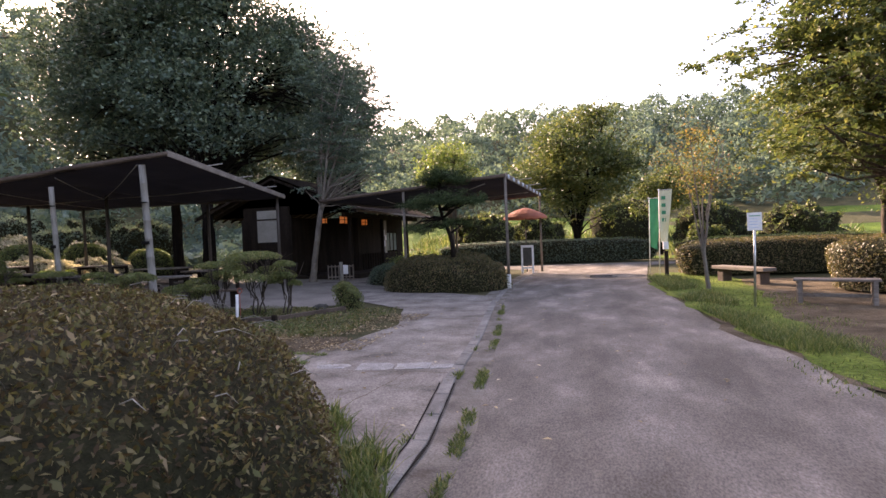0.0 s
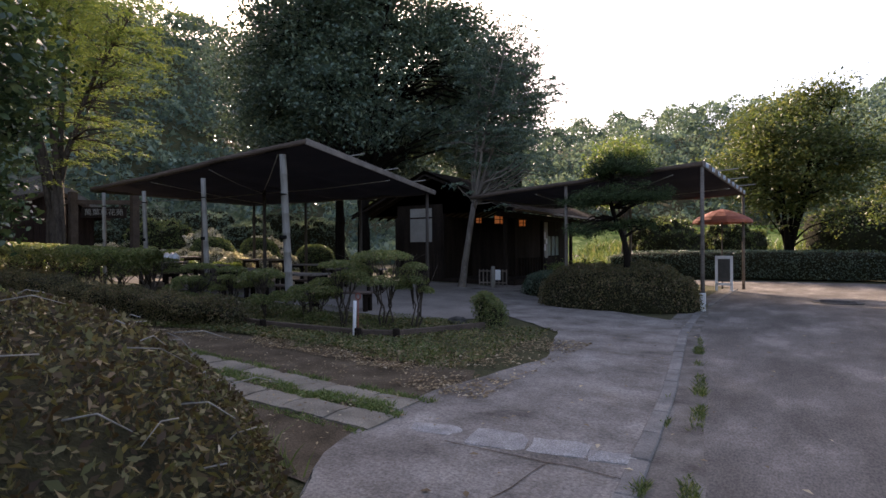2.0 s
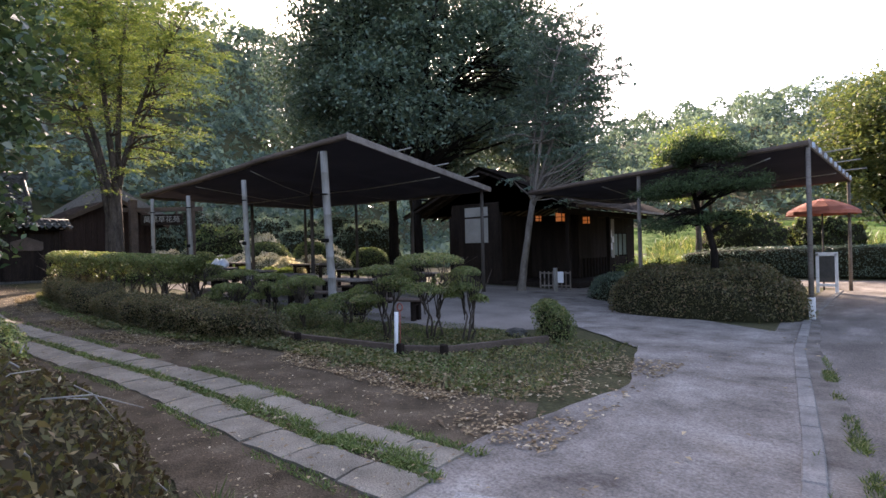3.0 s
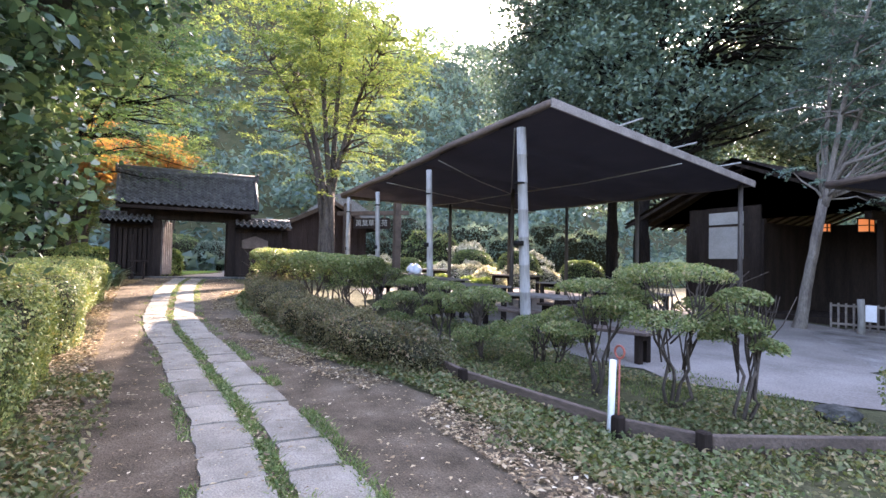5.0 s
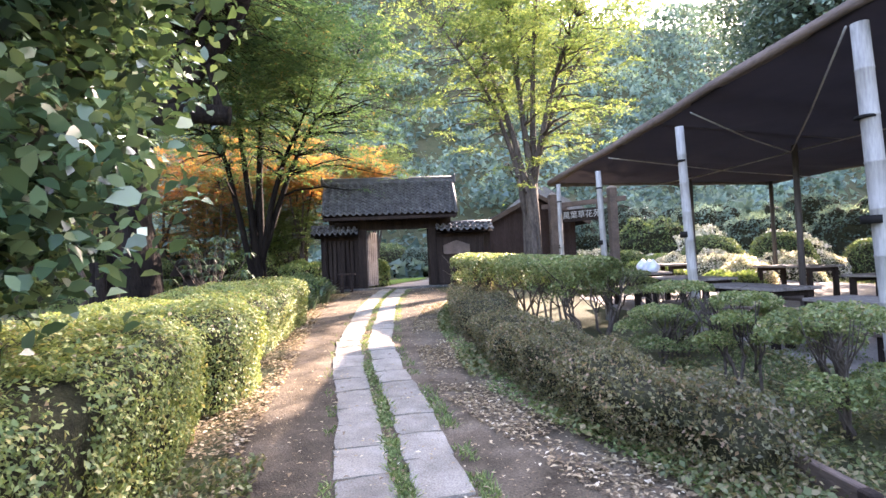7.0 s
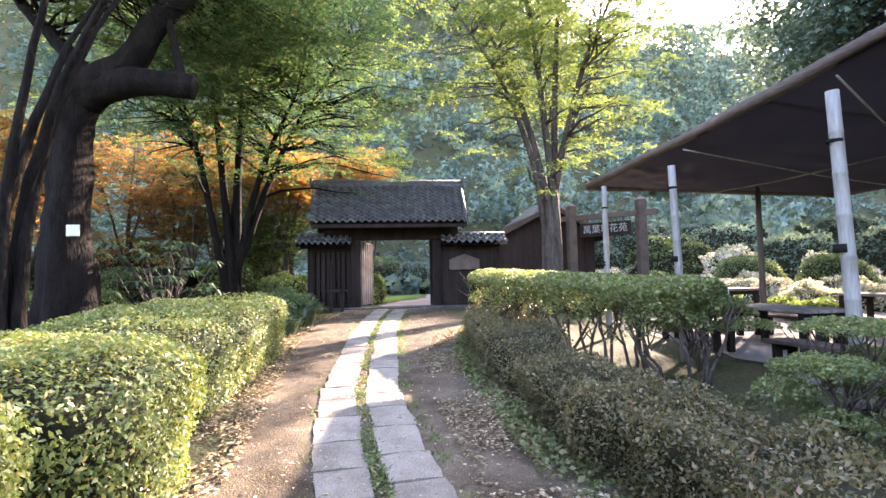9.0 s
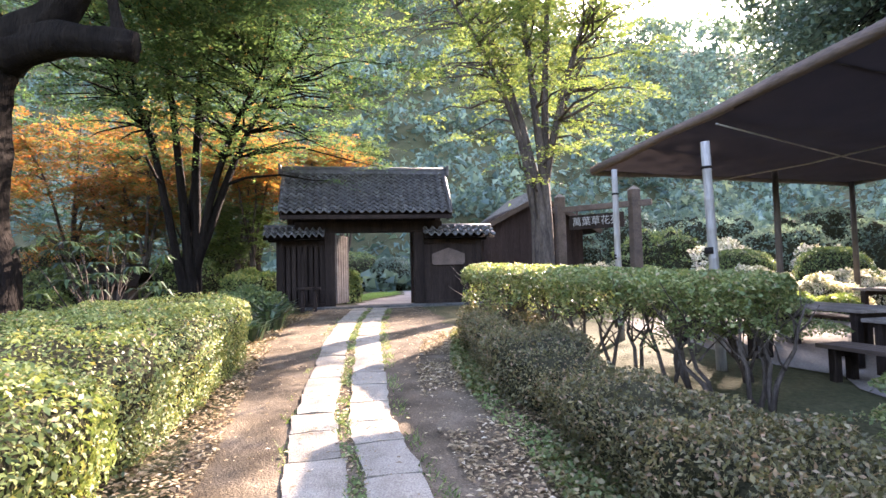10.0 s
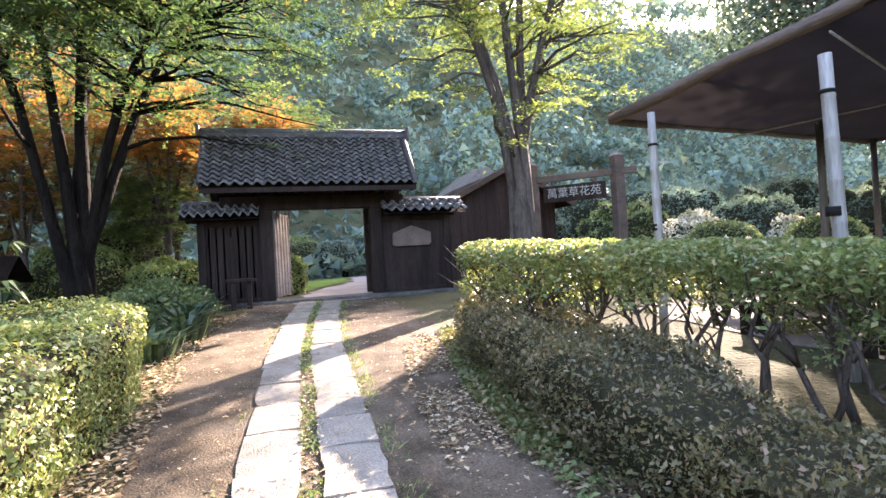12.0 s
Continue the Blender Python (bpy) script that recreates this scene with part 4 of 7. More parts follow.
def shed():
    """The plank shed behind the sign, gable to the path."""
    x0, y0, y1 = -26.4, 9.75, 13.3
    z = gh(-27, 10)
    e = thing("shed", "reddish brown plank shed with a low gabled roof", "shed", (-28.5, 11.5, z))
    ze, zr, ym = 3.05, 3.95, 11.6
    bm = bmesh.new()
    pr = [(y0, z - 0.1), (y1, z - 0.1), (y1, ze), (ym, zr), (y0, ze)]
    f = [bm.verts.new((x0, a, b)) for a, b in pr]
    g = [bm.verts.new((x0 - 4.5, a, b)) for a, b in pr]
    bm.faces.new(f)
    bm.faces.new(g[::-1])
    for i in range(5):
        bm.faces.new((f[i], g[i], g[(i + 1) % 5], f[(i + 1) % 5]))
    bmesh.ops.recalc_face_normals(bm, faces=bm.faces)
    part("wall_shell", bm, M["wood_shed"], e)
    n = 17
    for i in range(n):
        y = y0 + (i + 0.5) * (y1 - y0) / n
        zt = ze + (zr - ze) * (1 - abs(y - ym) / (ym - y0 if y < ym else y1 - ym))
        part("board", box(x0 + 0.003, y - 0.095, z, x0 + 0.02, y + 0.09, zt - 0.08, 0.003), M["wood_shed"], e)
    for ya, za in ((y0 - 0.45, ze - 0.22), (y1 + 0.45, ze - 0.22)):
        bm = bmesh.new()
        vs = [bm.verts.new(v) for v in ((x0 + 0.5, ya, za), (x0 - 5, ya, za), (x0 - 5, ym, zr + 0.06), (x0 + 0.5, ym, zr + 0.06))]
        bm.faces.new(vs)
        bmesh.ops.solidify(bm, geom=bm.faces[:], thickness=0.07)
        part("roof", bm, M["wood_dark"], e)
        part("barge_board", beam((x0 + 0.52, ya, za), (x0 + 0.52, ym, zr + 0.06), 0.04, 0.16, 0.004), M["wood_brown"], e)


shed()


def thatched_house():
    z = gh(-36, 13)
    e = thing("thatched_house", "old farmhouse with a steep grey thatched roof", "house", (-38, 14, z))
    x0, x1, y0, y1 = -44, -34, 11.5, 19
    part("wall_shell", box(x0 + 1, y0 + 1, z - 1, x1 - 1, y1 - 1, z + 2.6, 0), M["plaster"], e)
    bm = bmesh.new()
    b = [bm.verts.new(v) for v in ((x0, y0, z + 2.2), (x1, y0, z + 2.2), (x1, y1, z + 2.2), (x0, y1, z + 2.2))]
    t = [bm.verts.new((x0 + 3, (y0 + y1) / 2, z + 5.3)), bm.verts.new((x1 - 3, (y0 + y1) / 2, z + 5.3))]
    for f in ((b[0], b[1], t[1], t[0]), (b[1], b[2], t[1]), (b[2], b[3], t[0], t[1]), (b[3], b[0], t[0]), (b[3], b[2], b[1], b[0])):
        bm.faces.new(f)
    bmesh.ops.bevel(bm, geom=bm.edges[:], offset=0.18, segments=2, affect="EDGES")
    part("thatched_roof", bm, M["thatch"], e)


thatched_house()


# ---- shade nets ----
def pole(parent, x, y, zt, r, mat, name="pole", lean=(0, 0), nodes=True, below=0.1):
    g = gh(x, y)
    n = 9 if nodes else 2
    pts, rad = [], []
    for i in range(n):
        t = i / (n - 1)
        z = g - below + (zt - g + below) * t
        p = Vector((x + lean[0] * (t - 1), y + lean[1] * (t - 1), z))
        if nodes and 0 < i < n - 1:
            for dz, k in ((-0.012, 1.0), (0.0, 1.09), (0.012, 1.0)):
                pts.append(p + Vector((0, 0, dz)))
                rad.append(r * k * (1.08 - 0.16 * t))
        else:
            pts.append(p)
            rad.append(r * (1.08 - 0.16 * t))
    vs, fs = tube_data(pts, rad, 12)
    return sub(name, mesh_of(name, vs, fs, mat, True), parent)


def net_sheet(parent, A, B, C, D, sag, nu=48, nv=36):
    """A dark net stretched between four corners, sagging between its poles."""
    A, B, C, D = map(Vector, (A, B, C, D))
    V, F = [], []
    for j in range(nv + 1):
        for i in range(nu + 1):
            u, v = i / nu, j / nv
            p = (A * (1 - u) + B * u) * (1 - v) + (D * (1 - u) + C * u) * v
            s = abs(math.sin(u * 4 * math.pi)) * (0.45 + 0.55 * abs(math.sin(v * 3 * math.pi))) * sag + 0.3 * sag * noise.noise(p * 0.8) + 0.12 * sag * noise.noise(p * 3.1)
            V.append(p - Vector((0, 0, s)))
    w = nu + 1
    for j in range(nv):
        for i in range(nu):
            F.append((j * w + i, j * w + i + 1, (j + 1) * w + i + 1, (j + 1) * w + i))
    sub("net", mesh_of("net", V, F, M["net"], True), parent)
    for a, b, nm in ((A, B, "eave_roll"), (A, D, "edge_batten"), (D, C, "edge_batten"), (B, C, "edge_batten")):
        r = 0.075 if nm == "eave_roll" else 0.06
        n = 9
        pts = [a.lerp(b, k / n) + Vector((0, 0, 0.015 * rng.normal())) for k in range(n + 1)]
        vs, fs = tube_data(pts, [r * (1 + 0.1 * rng.normal()) for _ in pts], 4 if nm == "eave_roll" else 8)
        if (a, b) == (A, D):
            part("edge_board", beam(a, b, 0.035, 0.15, 0.006), M["wood_grey"], parent, "pale weathered edge board")
            continue
        sub(nm, mesh_of(nm, vs, fs, M["wood_brown"] if nm == "eave_roll" else M["bamboo_dark"], True), parent)
    for k in range(1, 6):
        a, b = A.lerp(B, k / 6), D.lerp(C, k / 6)
        vs, fs = tube_data([a + Vector((0, 0, 0.03)), b + Vector((0, 0, 0.03))], [0.03, 0.025], 8)
        sub("roof_pole", mesh_of("roof_pole", vs, fs, M["bamboo_dark"], True), parent)
    for u0, v0, u1, v1 in ((0.1, 0.0, 0.55, 0.5), (0.55, 0.5, 1.0, 0.35), (0.38, 0.0, 0.55, 0.5), (0.0, 0.55, 0.55, 0.5), (0.66, 0.0, 0.8, 1.0)):
        e0, e1 = [(A * (1 - u) + B * u) * (1 - v) + (D * (1 - u) + C * u) * v - Vector((0, 0, 0.17)) for u, v in ((u0, v0), (u1, v1))]
        vs, fs = tube_data([e0, e0.lerp(e1, 0.5) - Vector((0, 0, 0.05)), e1], [0.012] * 3, 6)
        sub("cord", mesh_of("cord", vs, fs, M["bamboo"], True), parent, "pale stay cord")
    for k in range(1, 4):
        a, b = A.lerp(D, k / 4), B.lerp(C, k / 4)
        d = (b - a).normalized()
        vs, fs = tube_data([a - d * 0.5 + Vector((0, 0, 0.05)), b + Vector((0, 0, 0.05))], [0.016, 0.013], 8)
        sub("cross_pole", mesh_of("cross_pole", vs, fs, M["bamboo"], True), parent)


def canopy():
    e = thing("shade_canopy", "large dark shade net on bamboo posts over the tables", "canopy", (-14, 13, gh(-14, 13)))
    A, B, C, D = (-9.35, 10.3, 3.92), (-17.95, 9.6, 3.32), (-19.2, 16.3, 3.35), (-10.3, 16.9, 3.35)
    net_sheet(e, A, B, C, D, 0.12)
    for x, y, z, r, lean in ((-10.15, 10.32, 3.70, 0.085, (-0.05, -0.14)), (-12.3, 9.66, 3.24, 0.062, (-0.05, -0.08)), (-14.87, 9.55, 3.08, 0.056, (-0.03, -0.06)), (-17.0, 9.5, 3.16, 0.05, (-0.02, 0))):
        p = pole(e, x, y, z, r, M["bamboo"], "post", lean)
        vs, fs = tube_data([Vector((x, y, 1.72)), Vector((x, y, 1.80))], [r * 1.12] * 2, 12)
        sub("band", mesh_of("band", vs, fs, M["black"], True), p, "black binding wire")
        vs, fs = tube_data([Vector((x, y, 2.75)), Vector((x, y, 2.78))], [r * 1.12] * 2, 12)
        sub("band", mesh_of("band", vs, fs, M["black"], True), p, "black binding wire")
    for x, y in ((-19.0, 16.2), (-16.2, 16.5), (-13.5, 16.7), (-10.5, 16.7), (-14.5, 13.2), (-17.6, 13.0)):
        pole(e, x, y, 3.4, 0.055, M["bamboo_dark"], "post", (0, 0), False)


canopy()


def awning():
    e = thing("porch_awning", "dark net awning on thin poles before the teahouse", "awning", (-5, 19, 0))
    A, B, C, D = (-1.85, 15.2, 3.35), (-8.3, 15.9, 3.0), (-8.3, 22.6, 3.1), (-1.5, 22.5, 3.25)
    net_sheet(e, A, B, C, D, 0.10, 32, 28)
    for x, y, z in ((-1.87, 15.27, 3.4), (-1.55, 22.5, 3.3), (-5.2, 15.6, 3.2), (-5.2, 22.3, 3.2)):
        pole(e, x, y, z, 0.045, M["wood_grey"], "post", (0, 0), False)
    part("post_guard", box(-1.93, 15.21, 0, -1.81, 15.33, 0.42, 0.01), M["white"], e)
    # the row of small pale ties along the edge
    for k in range(9):
        p = Vector(A).lerp(Vector(D), (k + 0.5) / 9)
        part("tie", box(p.x - 0.03, p.y - 0.12, p.z - 0.06, p.x + 0.05, p.y + 0.12, p.z + 0.05, 0.01), M["blue"], e)


awning()


# ---- teahouse ----
def teahouse():
    e = thing("teahouse", "old dark wooden teahouse with a porch and paper lanterns", "house", (-12, 23, gh(-12, 23)))
    W = M["wood_house"]
    g = 0.12
    x0, x1, y0, y1, zt = -14.3, -10.0, 19.9, 28.5, 2.75
    part("floor", box(x0, y0, g - 0.2, x1 + 1.2, y1, g + 0.12, 0.01), W, e)
    part("rear_wall", box(x0 - 0.12, y0, g, x0, y1, zt, 0.01), W, e)
    part("end_wall", box(x0, y1 - 0.12, g, x1, y1, zt, 0.01), W, e)
    part("south_wall", box(x0, y0, g, -12.0, y0 + 0.12, zt + 0.5, 0.01), W, e)
    part("plaster_panel", box(-13.6, y0 - 0.02, 1.72, -12.5, y0 - 0.004, 3.1, 0.003), M["plaster"], e, "pale plaster wall panel")
    part("panel_rail", box(-13.65, y0 - 0.05, 2.68, -12.45, y0 - 0.021, 2.74, 0.003), W, e)
    # back walls of the recessed entrance
    part("inner_wall", box(-12.1, 22.3, g, x1, 22.4, zt, 0.01), W, e)
    part("inner_side_wall", box(-12.12, y0 + 0.1, g, -12.0, 22.3, zt, 0.01), W, e)
    part("east_wall", box(x1 - 0.1, 22.4, g, x1, 26.0, zt, 0.01), W, e)
    part("east_wall", box(x1 - 0.1, 27.6, g, x1, y1, zt, 0.01), W, e)
    part("east_panel", box(x1 + 0.004, 25.5, 0.95, x1 + 0.03, 26.0, 2.65, 0.003), M["plaster"], e, "pale plaster panel with notices")
    wnd = part("window", box(x1 - 0.05, 26.0, g, x1 - 0.02, 27.6, 1.0, 0.004), W, e)
    for i in range(3):
        y = 26.05 + i * 0.52
        part("pane", box(x1 - 0.045, y, 1.05, x1 - 0.025, y + 0.44, 2.0, 0.002), M["pane"], wnd)
        part("mullion", box(x1 - 0.06, y + 0.44, 1.0, x1, y + 0.52, 2.05, 0.004), W, wnd)
    part("window_head", box(x1 - 0.1, 26.0, 2.02, x1, 27.6, zt, 0.004), W, e)
    for x, y in ((-9.2, 20.0), (-9.2, 23.5), (-9.2, 27.0), (-12.0, 20.0), (-10.0, 22.4)):
        part("post", box(x - 0.07, y - 0.07, g, x + 0.07, y + 0.07, zt + 0.1, 0.01), W, e)
    part("eave_beam", box(-9.28, 19.4, zt - 0.12, -9.12, 28.7, zt + 0.08, 0.01), W, e)
    for i in range(11):
        y = 22.55 + i * 0.3
        part("baluster", box(-9.98, y - 0.02, g + 0.1, -9.92, y + 0.02, 1.0, 0.003), W, e)
    for i in range(16):
        x = x0 + 0.1 + i * 0.145
        part("wall_board", box(x - 0.06, y0 - 0.012, g + 0.05, x + 0.06, y0 - 0.001, 1.2, 0.003), W, e)
    ez, rz, xm = 2.85, 4.5, -12.2
    for xa, nm in ((-8.35, "roof"), (-16.1, "roof")):
        bm = bmesh.new()
        vs = [bm.verts.new(v) for v in ((xa, 18.9, ez), (xa, 29.4, ez), (xm, 29.4, rz), (xm, 18.9, rz))]
        bm.faces.new(vs)
        bmesh.ops.solidify(bm, geom=bm.faces[:], thickness=0.12)
        part(nm, bm, M["wood_dark"], e, "dark board roof")
        for i in range(18):
            y = 19.0 + i * 0.6
            part("rafter", beam((xm, y, rz - 0.16), (xa, y, ez - 0.1), 0.06, 0.08, 0), W, e)
    part("gutter", box(-8.37, 18.9, ez - 0.08, -8.29, 29.4, ez, 0.01), M["wood_grey"], e, "pale weathered gutter")
    bm = bmesh.new()
    vs = [bm.verts.new(v) for v in ((-15.6, 19.95, ez), (-8.9, 19.95, ez), (xm, 19.95, rz - 0.1))]
    bm.faces.new(vs)
    bmesh.ops.solidify(bm, geom=bm.faces[:], thickness=0.06)
    part("gable", bm, W, e)


teahouse()


def lantern(x, y, z, s):
    e = thing("paper_lantern", "square wooden lantern glowing orange under the eave", "lantern", (x, y, z), "lanterns of the teahouse")
    part("paper", box(x - s, y - s, z - 1.25 * s, x + s, y + s, z + 1.25 * s, 0.004), M["glow"], e, "glowing orange paper")
    k = 0.012
    for a in (-s, s):
        for b in (-s, s):
            part("corner_bar", box(x + a - k, y + b - k, z - 1.4 * s, x + a + k, y + b + k, z + 1.4 * s, 0), M["wood_house"], e)
    for zz in (-1.35 * s, 0.0, 1.35 * s):
        part("frame_rail", box(x - s - k, y - s - k, z + zz - k, x + s + k, y - s + 0.001, z + zz + k, 0), M["wood_house"], e)
        part("frame_rail", box(x + s - 0.001, y - s, z + zz - k, x + s + k, y + s, z + zz + k, 0), M["wood_house"], e)
    part("roof", box(x - 1.3 * s, y - 1.3 * s, z + 1.4 * s, x + 1.3 * s, y + 1.3 * s, z + 1.55 * s, 0.01), M["wood_house"], e)
    vs, fs = tube_data([Vector((x, y, z + 1.5 * s)), Vector((x, y, 3.05))], [0.008, 0.008], 6)
    sub("cord", mesh_of("cord", vs, fs, M["black"]), e)


for x, y, z, s in ((-10.7, 20.6, 2.56, 0.08), (-9.6, 20.2, 2.54, 0.12), (-9.4, 21.9, 2.46, 0.10)):
    lantern(x, y, z, s)


# ---- hedges along the path ----
def azalea_mound():
    e = thing("azalea_mound", "large rounded clipped azalea mound, brown-tinged leaves", "bush", (-4.0, 1.2, 0))
    cx, cy, rx, ry, h = -4.0, 1.2, 3.35, 2.98, 1.34

    def fn(u, v):
        a = 2 * math.pi * u
        ph = v ** 0.8 * math.pi / 2
        k = math.cos(ph) ** 0.48
        x, y, z = cx + rx * k * math.cos(a), cy + ry * k * math.sin(a), h * math.sin(ph) ** 0.85
        n = np.array([math.cos(a) * math.cos(ph) / rx, math.sin(a) * math.cos(ph) / ry, math.sin(ph) / h * 1.1])
        n = n / np.linalg.norm(n)
        d = 0.05 * noise.noise(Vector((x * 1.5, y * 1.5, z * 2))) + 0.02 * noise.noise(Vector((x * 6, y * 6, z * 6)))
        return np.array([x, y, z]) + n * d, n
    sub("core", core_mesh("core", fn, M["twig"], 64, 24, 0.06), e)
    P, N = mound_points(76000, fn, 0.09)
    sub("foliage", leaves("foliage", P, 0.034, M["lf_azalea"], N, 0.18, 0.45), e)
    Q, N = mound_points(900, fn, 0.02)
    sub("fallen_leaves", leaves("fallen_leaves", Q + N * 0.015, 0.05, M["lf_litter"], N, 0.6, 0.28), e)


azalea_mound()


def dry_stalks():
    """Pale dry stalks caught on the mound."""
    cx, cy, rx, ry, h = -4.0, 1.2, 3.35, 2.98, 1.34
    limbs = []
    for _ in range(34):
        a, ph = radians(50 + 22 * rng.normal()), radians(42 + 9 * rng.normal())
        k = math.cos(ph) ** 0.48
        p = Vector((cx + rx * k * math.cos(a), cy + ry * k * math.sin(a), h * math.sin(ph) ** 0.85 + 0.05))
        d = Vector((rng.normal(), rng.normal(), -0.25)).normalized() * (0.12 + 0.2 * rng.random())
        limbs.append(([p, p + d * 0.5 + Vector((0, 0, 0.03)), p + d], [0.003, 0.0026, 0.0015], 5))
    e = tagged(new("dry_stalks", tubes("dry_stalks", limbs, M["bamboo"])), "pale dry plant stalks lying on the azalea mound", "stalks", kind="stuff")


dry_stalks()
HL = "clipped green hedge with rounded shoulders beside the path"
hedge("hedge", HL, -8.0, 3.05, 2.5, 1.14, 1.10, 80000, 0.031, M["lf_hedge"], 0.02, 5.0, lump=0.09)
hedge("hedge", HL, -11.4, 3.05, 0.95, 1.12, 1.02, 40000, 0.031, M["lf_hedge"], 0.0, 4.0, lump=0.09)
hedge("hedge", HL, -14.95, 2.9, 2.6, 1.08, 0.90, 55000, 0.031, M["lf_hedge"], -0.01, 4.0, lump=0.09)
RL = "low clipped hedge, brownish, between the path and the bed"
hedge("low_hedge", RL, -11.3, 7.33, 2.35, 0.48, 0.52, 30000, 0.030, M["lf_brown"], 0.11, lump=0.14, flat=0.3)
hedge("low_hedge", "ragged thin end of the low hedge, brownish", -9.0, 7.82, 0.62, 0.34, 0.36, 5000, 0.034, M["lf_brown"], 0.3, 2.2, lump=0.3, flat=0.2, thick=0.22, inset=0.16)
hedge("low_hedge", RL, -15.7, 7.35, 2.35, 0.55, 0.56, 28000, 0.030, M["lf_brown"], -0.08, lump=0.14, flat=0.3)


def stemmed_shrub(x, y, h, rx, ry, thick, n, mat, label, leaf=0.034, turn=0.0, stems=4, name="clipped_shrub", group=""):
    """A clipped flat crown on bare crooked stems."""
    g = gh(x, y)
    e = thing(name, label, "shrub", (x, y, g), group)
    limbs = []
    ct, st = math.cos(turn), math.sin(turn)
    for k in range(stems):
        a, b = (rng.random() - 0.5) * 1.2, (rng.random() - 0.5) * 1.0
        fx, fy = a * rx * 0.18, b * ry * 0.18
        tx, ty = a * rx * 1.2, b * ry * 1.2
        p0 = Vector((x + fx * ct - fy * st, y + fx * st + fy * ct, g - 0.05))
        p1 = Vector((x + tx * ct - ty * st, y + tx * st + ty * ct, g + h - thick * 0.7))
        limbs.append((bow(p0, p1, 0.02, 6, 0.04), [0.019, 0.017, 0.015, 0.013, 0.010, 0.008, 0.005], 6))
        for _ in range(6):
            q = p0.lerp(p1, 0.3 + 0.5 * rng.random())
            t = p1 + Vector((rng.normal() * rx * 0.3, rng.normal() * ry * 0.3, thick * 0.4))
            limbs.append((bow(q, t, 0.0, 3, 0.03), [0.009, 0.007, 0.005, 0.003], 4))
    tagged(sub("branchwork", tubes("branchwork", limbs, M["bark"]), e), kind="stuff")
    pads = [(0.0, 0.0, 0.0, 0.72)] + [(0.62 * math.cos(q), 0.62 * math.sin(q), -0.3 - 2.4 * rng.random(), 0.46) for q in np.linspace(0, 2 * math.pi, 6)[:5] + rng.random()]
    share = np.array([p[3] ** 2 for p in pads])
    which = rng.choice(len(pads), n, p=share / share.sum())
    P = []
    for k in which:
        ox_, oy_, dz, pr = pads[k]
        a, r = 2 * math.pi * rng.random(), math.sqrt(rng.random())
        lx, ly = rx * (ox_ + pr * r * math.cos(a)), ry * (oy_ + pr * r * math.sin(a))
        px, py = x + lx * ct - ly * st, y + lx * st + ly * ct
        top = thick * 0.62 * (1 - r ** 2.2) ** 0.6
        low = rng.random() ** 2
        z = g + h + dz * thick - thick * 0.62 + top * (1 - low) - 0.25 * thick * low * rng.random() + 0.035 * noise.noise(Vector((px * 7, py * 7, k)))
        P.append((px, py, z))
    sub("foliage", leaves("foliage", np.array(P), leaf, mat, flat=0.5, aspect=0.5), e)
    return e


SL = "clipped azalea with a flat yellow-green crown on bare crooked stems"
for x, y, h, rx, ry, th, n in ((-6.6, 9.66, 1.48, 0.52, 0.45, 0.36, 9918), (-7.25, 9.27, 1.28, 0.41, 0.35, 0.28, 8856), (-5.92, 9.75, 1.26, 0.22, 0.19, 0.26, 7212), (-8.14, 9.28, 0.78, 0.4, 0.34, 0.34, 8774), (-9.14, 9.0, 1.05, 0.37, 0.31, 0.42, 8494), (-10.19, 8.97, 1.04, 0.3, 0.25, 0.24, 7897), (-11.93, 9.31, 1.0, 0.39, 0.33, 0.26, 8739), (-14.29, 9.52, 1.0, 0.55, 0.47, 0.24, 10151),
                               (-11.7, 8.9, 0.75, 0.34, 0.3, 0.3, 5000)):
    stemmed_shrub(x, y, h - 0.05, rx * 1.65, ry * 1.65, th * 0.62, int(n * 1.05), M["lf_shrub"], SL, group="azaleas in the bed")
